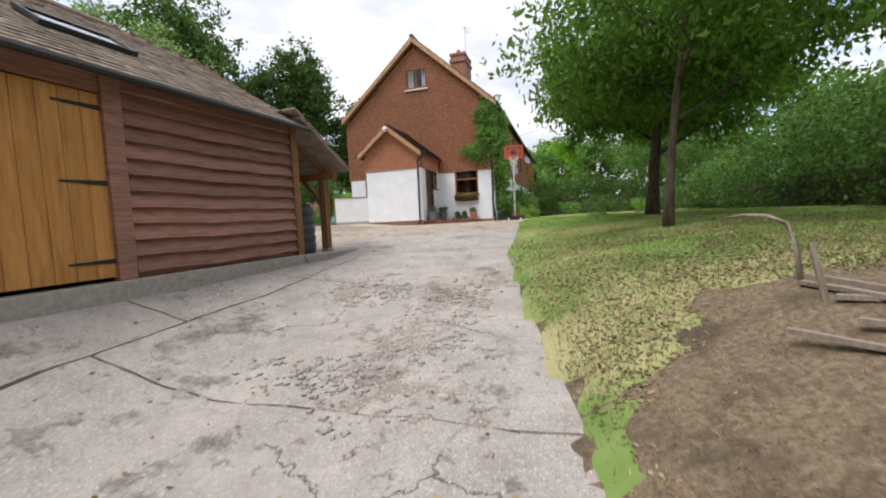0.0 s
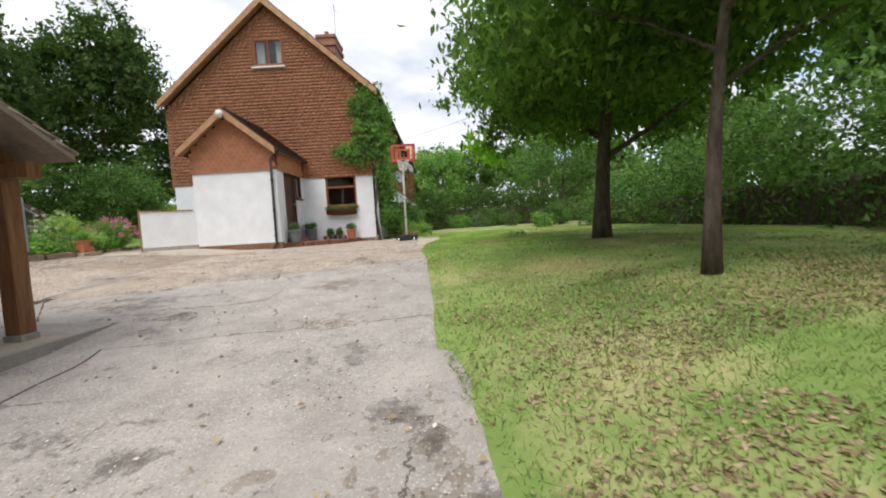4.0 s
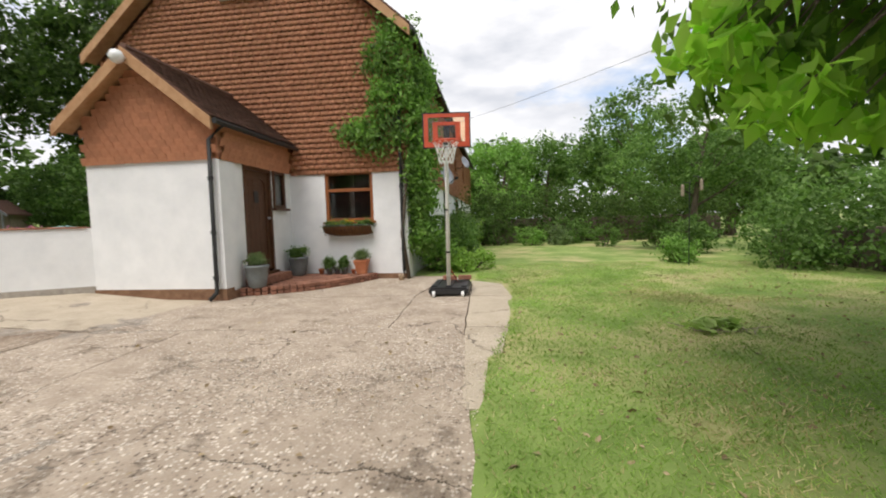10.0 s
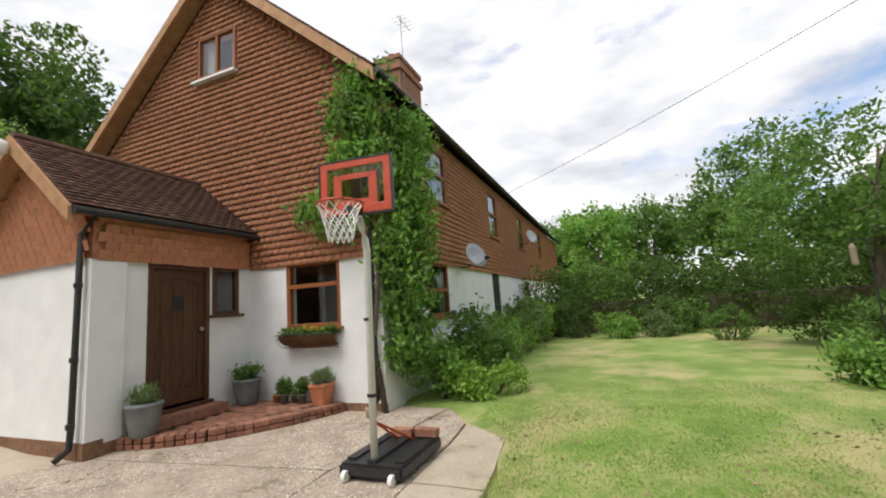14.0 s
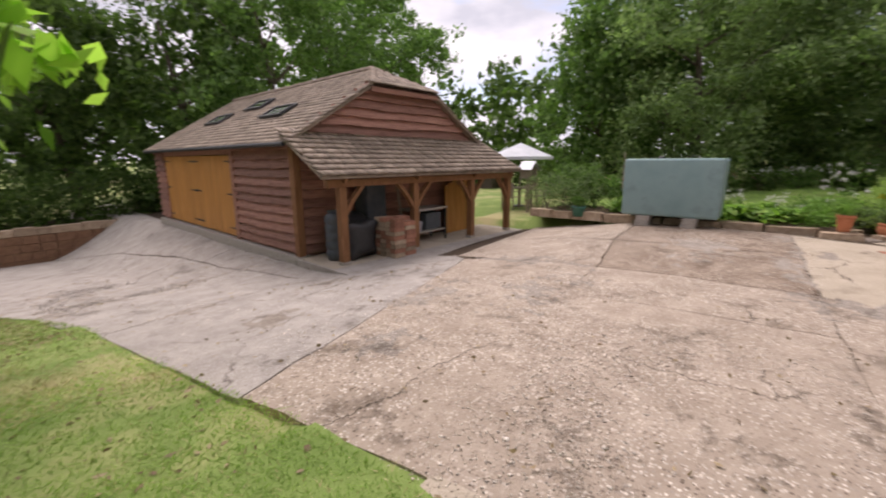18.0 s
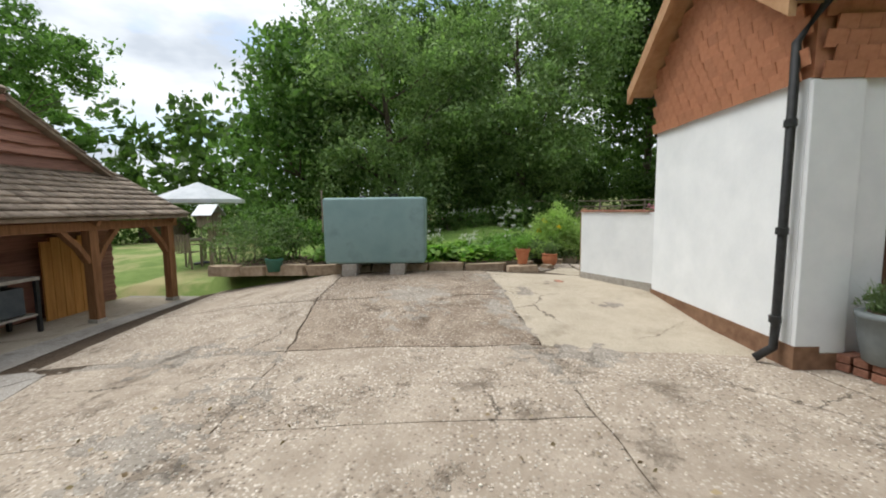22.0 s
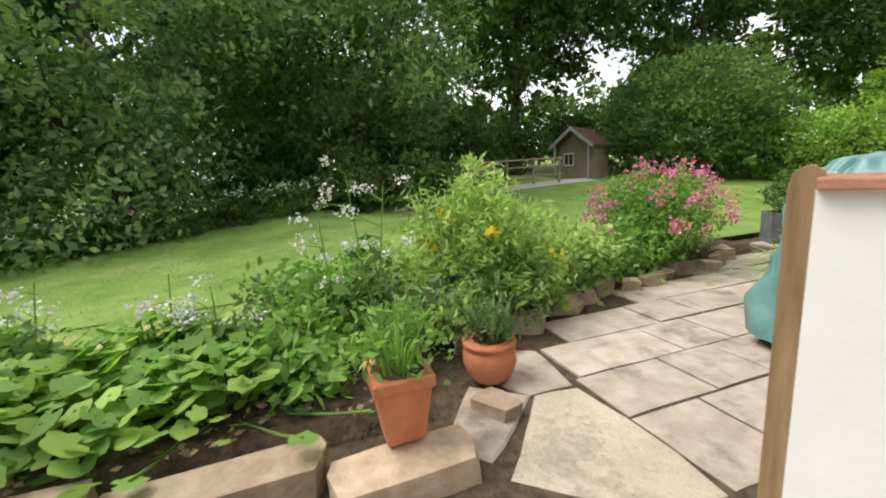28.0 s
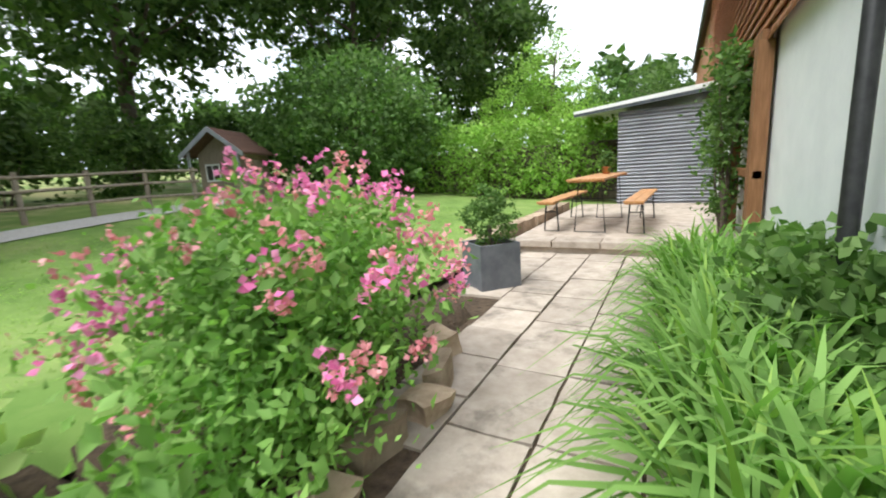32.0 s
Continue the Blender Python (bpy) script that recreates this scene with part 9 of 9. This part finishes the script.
def build_bare_bank():
    """The worn, leaf-strewn part of the bank."""
    xs, ys = np.arange(2.6, 9.6, 0.1), np.arange(-22.0, -13.0, 0.1)

    def rise(x, y):
        m = min(x - 4.15 - 0.6 * (y + 15.54), -15.3 - y, x - ramp(y, LAWN_EDGE) - 0.1)
        return max(-0.05, min(0.014, 0.12 * m + 0.03 * noise.noise((x * 1.1, y * 1.1, 1)) + 0.03 * noise.noise((x * 4.5, y * 4.5, 5))))

    v = np.array([(x, y, lawn_z(x, y) + 0.015 * noise.noise((x * 1.3, y * 1.3, 0)) + rise(x, y)) for y in ys for x in xs])
    nx = len(xs)
    f = np.array([(j * nx + i, j * nx + i + 1, (j + 1) * nx + i + 1, (j + 1) * nx + i) for j in range(len(ys) - 1) for i in range(nx - 1)])
    ob = new("bare_bank", mesh_arrays("bare_bank", v, f, M_LITTER))
    tagged(ob, "bare brown earth and leaf litter on the bank", "soil", kind="structure")


build_bare_bank()


def build_field_gate():
    """A five-barred gate standing at the end of the retaining wall."""
    a, b = Vector((3.1, -24.0, 0)), Vector((6.3, -25.3, 0))
    d = (b - a).normalized()
    g = thing("field_gate", (a.x, a.y, -1.75), "weathered brown five-barred field gate at the lane", "gate", turn=math.degrees(math.atan2(d.y, d.x)))
    ln = (b - a).length
    for x, z0 in ((-0.12, -0.35), (ln + 0.12, -0.2)):
        part("gate_post", boxes((x - 0.08, x + 0.08, -0.08, 0.08, z0, 1.35), bevel=0.012), M_POSTWOOD, g)
    for z in (0.2, 0.4, 0.62, 0.86, 1.15):
        part("gate_bar", boxes((0.0, ln, -0.018, 0.018, z, z + 0.085), bevel=0.006), M_TIMBERGREY, g)
    for x in (0.0, ln * 0.5, ln - 0.08):
        part("stile", boxes((x, x + 0.08, -0.052, -0.019, 0.15, 1.25), bevel=0.006), M_TIMBERGREY, g)
    part("brace", beam(bmesh.new(), (0.1, 0.035, 0.22), (ln * 0.5, 0.035, 1.16), 0.03, 0.075), M_TIMBERGREY, g)


build_field_gate()


def build_bin():
    b = thing("wheeled_bin", (7.1, -25.8, ground_z(7.1, -25.8) - 0.02), "dark green wheeled bin with a red lid", "bin", turn=30)
    body = bmesh.new()
    box(body, -0.27, 0.27, -0.3, 0.3, 0.06, 0.98)
    for v in body.verts:
        if v.co.z < 0.5:
            v.co.x *= 0.8
            v.co.y *= 0.78
    bmesh.ops.bevel(body, geom=list(body.edges), offset=0.03, segments=2, affect="EDGES")
    part("bin_body", body, M_GREENPLASTIC, b)
    part("lid", prism(bmesh.new(), [(-0.33, 0.985), (0.34, 0.985), (0.34, 1.03), (0.1, 1.09), (-0.33, 1.05)], -0.29, 0.29, "x"), M_RED, b, "red hinged lid")
    part("handle", tube(bmesh.new(), [(-0.22, -0.34, 0.95), (0.22, -0.34, 0.95)], 0.018, 6), M_PLASTICBLACK, b)
    for x in (-0.24, 0.2):
        w = lathe(bmesh.new(), [(0.03, -0.02), (0.1, -0.02), (0.1, 0.02), (0.03, 0.02)], 14)
        bmesh.ops.rotate(w, verts=w.verts, matrix=Matrix.Rotation(radians(90), 3, "Y"))
        bmesh.ops.translate(w, verts=w.verts, vec=(x + 0.02, -0.27, 0.1))
        part("wheel", w, M_PLASTICBLACK, b)


build_bin()


def build_parked_car():
    c = thing("parked_car", (8.5, -33.6, ground_z(8.5, -33.6)), "silver car parked beyond the gate", "car", turn=68)
    side = [(-2.1, 0.35), (2.1, 0.35), (2.15, 0.7), (1.95, 0.95), (1.1, 1.05), (-2.0, 1.05), (-2.15, 0.8)]
    body = prism(bmesh.new(), side, -0.85, 0.85)
    bmesh.ops.bevel(body, geom=list(body.edges), offset=0.06, segments=2, affect="EDGES")
    part("body", body, M_CAR, c, smooth=False)
    cab = prism(bmesh.new(), [(-1.95, 1.03), (1.05, 1.03), (0.4, 1.56), (-1.6, 1.56)], -0.72, 0.72)
    bmesh.ops.bevel(cab, geom=list(cab.edges), offset=0.05, segments=2, affect="EDGES")
    part("window", cab, M_PLASTICBLACK, c, "dark glass of the cabin")
    part("roof", boxes((-1.55, 0.36, -0.7, 0.7, 1.55, 1.6), bevel=0.02), M_CAR, c)
    for y in (-0.6, 0.6):
        part("headlight", boxes((2.02, 2.13, y - 0.17, y + 0.17, 0.72, 0.86), bevel=0.02), M_WHITEPAINT, c, "clear headlight")
        for x in (-1.35, 1.35):
            w = lathe(bmesh.new(), [(0.2, -0.1), (0.32, -0.09), (0.33, 0), (0.32, 0.09), (0.2, 0.1)], 20)
            bmesh.ops.rotate(w, verts=w.verts, matrix=Matrix.Rotation(radians(90), 3, "X"))
            bmesh.ops.translate(w, verts=w.verts, vec=(x, y * 1.3, 0.33))
            part("wheel", w, M_PLASTICBLACK, c)
    part("grille", boxes((2.1, 2.16, -0.4, 0.4, 0.5, 0.66), bevel=0.01), M_PLASTICBLACK, c)


build_parked_car()


def far_woods():
    rng = np.random.default_rng(400)
    b = []
    for k in range(110):
        a = 2 * math.pi * k / 110 + rng.uniform(-0.03, 0.03)
        d = rng.uniform(44, 62)
        x, y = -3 + d * math.cos(a), -5 + d * math.sin(a)
        if -60 < y < -30 and -3 < x < 14:
            continue
        h = rng.uniform(4.0, 8.0)
        b.append((x, y, -1.5 + h * 0.8 + (2.5 if x < -20 else 0), rng.uniform(3, 4.5), rng.uniform(3, 4.5), h))
    v, f = leaves_at(rng, clumped(rng, b, 60000, 40, 1.3, 0.6), 1.0, 0.55, 0.1)
    tagged(new("far_woods", mesh_arrays("far_woods", v, f, M_LEAF_DARK)), "distant dark woods all round the garden", "woods", kind="stuff")


far_woods()

# ---- loose cover of the ground ----
def grass_cover():
    rng = np.random.default_rng(500)

    def strip(name, n, x0, x1, y0, y1, zf, keep, size, mat, label, width=0.005, lean=0.5):
        x, y = rng.uniform(x0, x1, n), rng.uniform(y0, y1, n)
        ok = np.array([keep(a, b) for a, b in zip(x, y)])
        x, y = x[ok], y[ok]
        z = np.array([zf(a, b) for a, b in zip(x, y)])
        m = len(x)
        a = rng.uniform(0, 2 * math.pi, m)
        h = size * rng.uniform(0.5, 1.4, m)
        l = lean * rng.normal(size=(m, 2)) * h[:, None]
        p = np.stack([x, y, z], 1)
        s = np.stack([np.cos(a), np.sin(a), 0 * a], 1) * width
        tip = p + np.stack([l[:, 0], l[:, 1], h], 1)
        v = np.stack([p - s, p + s, tip], 1).reshape(-1, 3)
        f = np.arange(m * 3).reshape(-1, 3)
        tagged(new(name, mesh_arrays(name, v, f, mat)), label, "grass", kind="stuff")

    def on_lawn(a, b):
        return a > ramp(b, LAWN_EDGE) + 0.01 - 0.05 * rng.uniform()

    def patchy(a, b):
        return on_lawn(a, b) and noise.noise((a * 0.55, b * 0.55, 2.0)) + 0.35 * noise.noise((a * 2.2, b * 2.2, 4.0)) > 0.02

    def bare(a, b):
        return b < -15.3 and a > 4.15 + 0.6 * (b + 15.54)

    def fade(a, b):
        """How far the litter and thin grass of the bank have taken over."""
        m = min((a - ramp(b, LAWN_EDGE)) / (1.0 if b > -13.5 else 0.3), (-10.2 - b) / 2.6, (8.4 - a) / 1.2)
        return min(1.0, max(0.0, m + 0.35 * noise.noise((a * 0.9, b * 0.9, 3)) + 0.2 * noise.noise((a * 3, b * 3, 6))))

    lz = lambda a, b: lawn_z(a, b) + 0.015 * noise.noise((a * 1.3, b * 1.3, 0)) - 0.005
    strip("lawn_grass", 110000, 1.6, 8.6, -14.5, 2.0, lz, on_lawn, 0.022, M_BLADE, "short mown grass blades on the lawn", 0.005, 1.2)
    strip("lawn_grass", 40000, 1.6, 5.0, -9.5, 0.4, lz, on_lawn, 0.03, M_BLADE, "short mown grass blades along the drive edge", 0.005, 1.1)
    strip("lawn_grass", 76000, 2.0, 8.2, -21, -10.5, lz, lambda a, b: on_lawn(a, b) and rng.uniform() < 0.3 + fade(a, b) and (not bare(a, b) or rng.uniform() < 0.4), 0.045, M_BANKBLADE, "thin grass on the bank", 0.004, 0.7)
    strip("dry_grass", 60000, 1.6, 8.6, -20, 2.0, lz, patchy, 0.028, M_STRAW, "dry yellow grass in worn patches", 0.004, 1.0)
    def parched(a, b):
        d = min(math.hypot((a - 3.7) / 1.3, (b + 9.6) / 1.1), math.hypot((a - 5.2) / 1.2, (b + 8.6) / 0.8), math.hypot((a - 3.4) / 0.7, (b + 6.3) / 0.9), math.hypot((a - 4.6) / 1.2, (b + 2.6) / 0.6))
        return on_lawn(a, b) and d + 0.8 * noise.noise((a * 1.5, b * 1.5, 7)) < rng.uniform(0.5, 1.1)

    strip("dry_grass", 70000, 1.9, 7.0, -11.5, -1.6, lz, parched, 0.034, M_STRAW, "parched straw-coloured grass on the lawn", 0.005, 1.3)
    strip("lawn_grass", 70000, -15.5, -9.0, -10.5, 7.0, lambda a, b: garden_z(a, b) - 0.005, lambda a, b: a < -9.2 if b < -3.5 else a < -10.8, 0.035, M_BLADE, "mown grass blades of the back lawn", 0.007, 1.2)

    def scatter(name, n, x0, x1, y0, y1, zf, keep, size, mat, label, cat):
        x, y = rng.uniform(x0, x1, n), rng.uniform(y0, y1, n)
        ok = np.array([keep(a, b) for a, b in zip(x, y)])
        x, y = x[ok], y[ok]
        c = np.stack([x, y, np.array([zf(a, b) for a, b in zip(x, y)]) + 0.012], 1)
        v, f = leaves_at(rng, c, size, 0.6, 0.0, 0.85)
        tagged(new(name, mesh_arrays(name, v, f, mat)), label, cat, kind="stuff")

    scatter("leaf_litter", 76000, 2.0, 8.6, -21.0, -9.8, lz, lambda a, b: on_lawn(a, b) and rng.uniform(0.05, 1) < fade(a, b) and (noise.noise((a * 0.8, b * 0.8, 9)) > -0.25 - 0.12 * (-13 - b)), 0.036, M_DEADLEAF, "brown fallen leaves covering the bank", "leaves")
    scatter("leaf_litter", 1400, 1.6, 8.5, -11.5, 0.0, lz, on_lawn, 0.05, M_DEADLEAF, "scattered fallen leaves on the lawn", "leaves")
    scatter("leaf_litter", 700, -2.0, 3.0, -19.0, -4.0, lambda a, b: drive_z(a, b) + 0.012, lambda a, b: a < ramp(b, LAWN_EDGE) - 0.05, 0.04, M_DEADLEAF, "scattered dead leaves on the concrete", "leaves")
    scatter("bark_litter", 1800, -9.0, -7.5, -10.0, -3.8, lambda a, b: 0.3, lambda a, b: True, 0.05, M_DEADLEAF, "dry leaf and bark litter on the bed", "litter")


grass_cover()


def pebble_cover():
    """Loose stones worn out of the old concrete."""
    rng = np.random.default_rng(510)
    oct_v = np.array([(1, 0, 0), (-1, 0, 0), (0, 1, 0), (0, -1, 0), (0, 0, 0.8), (0, 0, -0.6)])
    oct_f = np.array([(0, 2, 4), (2, 1, 4), (1, 3, 4), (3, 0, 4), (2, 0, 5), (1, 2, 5), (3, 1, 5), (0, 3, 5)])

    def lay(name, n, x0, x1, y0, y1, amount, size, mat, label, lift=0.0):
        x, y = rng.uniform(x0, x1, n), rng.uniform(y0, y1, n)
        ok = np.array([a < ramp(b, LAWN_EDGE) - 0.04 and amount(a, b) > rng.uniform() for a, b in zip(x, y)])
        x, y = x[ok], y[ok]
        m = len(x)
        s = size * np.exp(rng.normal(size=m) * 0.45)
        z = np.array([drive_z(a, b) for a, b in zip(x, y)]) + lift
        a = rng.uniform(0, 6.28, m)
        ax = rng.uniform(0.6, 1.0, m)
        ca, sa = np.cos(a)[:, None], np.sin(a)[:, None]
        ox, oy = oct_v[None, :, 0] * np.ones((m, 1)), oct_v[None, :, 1] * ax[:, None]
        vx = x[:, None] + s[:, None] * (ox * ca - oy * sa)
        vy = y[:, None] + s[:, None] * (ox * sa + oy * ca)
        vz = z[:, None] + s[:, None] * oct_v[None, :, 2] * 0.6 * np.ones((m, 1))
        v = np.stack([vx, vy, vz], 2).reshape(-1, 3)
        f = (np.arange(m)[:, None, None] * 6 + oct_f[None]).reshape(-1, 3)
        ob = new(name, mesh_arrays(name, v, f, mat))
        tagged(ob, label, "gravel", kind="stuff")

    def worn(a, b):
        w = noise.noise((a * 0.45, b * 0.45, 11)) + 0.4 * noise.noise((a * 1.7, b * 1.7, 3))
        return min(1.0, max(0.06, 0.35 + 1.2 * w))

    lay("loose_gravel", 70000, -7.2, 2.1, -9.0, -4.4, worn, 0.0055, M_PEBBLE, "small worn pebbles loose on the court")
    lay("loose_gravel", 14000, -3.0, 2.2, -4.4, -0.6, lambda a, b: worn(a, b) * 0.6, 0.005, M_PEBBLE, "small worn pebbles in front of the porch")
    lay("loose_gravel", 14000, -1.4, 3.0, -18.5, -9.0, lambda a, b: worn(a, b) * 0.8, 0.0065, M_PEBBLE, "small worn pebbles loose on the drive")

    def pits(a, b):
        d = min(math.hypot((a - 1.9) / 0.55, (b + 15.2) / 1.5), math.hypot((a - 0.6) / 0.6, (b + 13.9) / 0.6), math.hypot((a - 1.5) / 0.9, (b + 16.1) / 0.35))
        return max(0.0, 1.25 - d) * (0.4 + 1.2 * max(0, 0.3 + noise.noise((a * 3, b * 3, 6))))

    lay("broken_concrete", 9000, -0.5, 3.0, -17.0, -12.5, pits, 0.022, M_CONCRETE_GREY, "crumbled lumps in the broken surface of the drive", 0.0)


pebble_cover()


def worn_hollows():
    """Broken skin of the concrete: dark pitted patches that show where the surface has gone."""
    def sheet(name, x0, x1, y0, y1, step, want, label):
        xs, ys = np.arange(x0, x1, step), np.arange(y0, y1, step)
        def z(x, y):
            n = 0.45 * noise.noise((x * 1.6, y * 1.6, 21)) + 0.6 * noise.noise((x * 5, y * 5, 2)) + 0.7 * noise.noise((x * 13, y * 13, 8))
            return drive_z(x, y) + slab_wave(x, y) + max(-0.03, min(0.006, 0.03 * (n + want(x, y))))
        v = np.array([(x, y, z(x, y)) for y in ys for x in xs])
        nx = len(xs)
        f = np.array([(j * nx + i, j * nx + i + 1, (j + 1) * nx + i + 1, (j + 1) * nx + i) for j in range(len(ys) - 1) for i in range(nx - 1) if want(xs[i], ys[j]) > -1.1 and xs[i] < ramp(ys[j], LAWN_EDGE) - 0.15])
        tagged(new(name, mesh_arrays(name, v, f, M_PITTED)), label, "worn concrete", kind="structure")

    def spots(*list_):
        return lambda x, y: max(0.2 - 0.6 * math.hypot((x - a) / ra, (y - b) / rb) for a, b, ra, rb in list_)

    sheet("worn_patch", -0.6, 3.0, -17.2, -12.4, 0.045, spots((1.75, -14.6, 0.7, 2.0), (0.35, -13.9, 0.8, 0.6), (1.9, -16.2, 1.0, 0.5), (2.2, -13.2, 0.5, 0.8)), "dark pitted patches in the drive where the skin has broken")
    sheet("worn_patch", -7.0, 1.9, -9.4, -4.3, 0.06, spots((-0.8, -8.6, 1.0, 0.4), (-1.6, -7.3, 1.3, 0.6), (-2.9, -4.7, 0.8, 0.3), (-5.0, -6.0, 1.5, 0.8), (-4.4, -4.8, 1.2, 0.25), (-3.2, -8.2, 0.5, 1.0), (0.6, -7.8, 0.8, 0.35), (-6.4, -4.9, 0.6, 0.3)), "dark worn patches in the court")
    sheet("worn_patch", -3.6, 1.9, -12.0, -9.0, 0.06, spots((-0.6, -10.6, 0.9, 0.5), (0.9, -9.6, 0.7, 0.4), (-2.2, -10.0, 0.6, 0.4), (1.2, -11.2, 0.5, 0.3)), "dark worn patches at the top of the drive")
    sheet("worn_patch", -6.6, -2.4, -4.7, -2.6, 0.05, spots((-2.9, -4.1, 0.45, 0.5), (-5.9, -3.75, 0.25, 0.2), (-5.2, -4.3, 0.4, 0.2), (-4.6, -3.3, 0.2, 0.3)), "dark broken spots in the smooth concrete")


worn_hollows()


def manhole_bricks():
    t = thing("sunken_brick", (-5.95, -3.62, drive_z(-5.95, -3.62)), "single red brick set in a hole in the concrete", "brick", turn=15)
    part("brick", boxes((-0.09, 0.09, -0.045, 0.045, -0.03, 0.012), bevel=0.01), M_BRICK, t)


manhole_bricks()
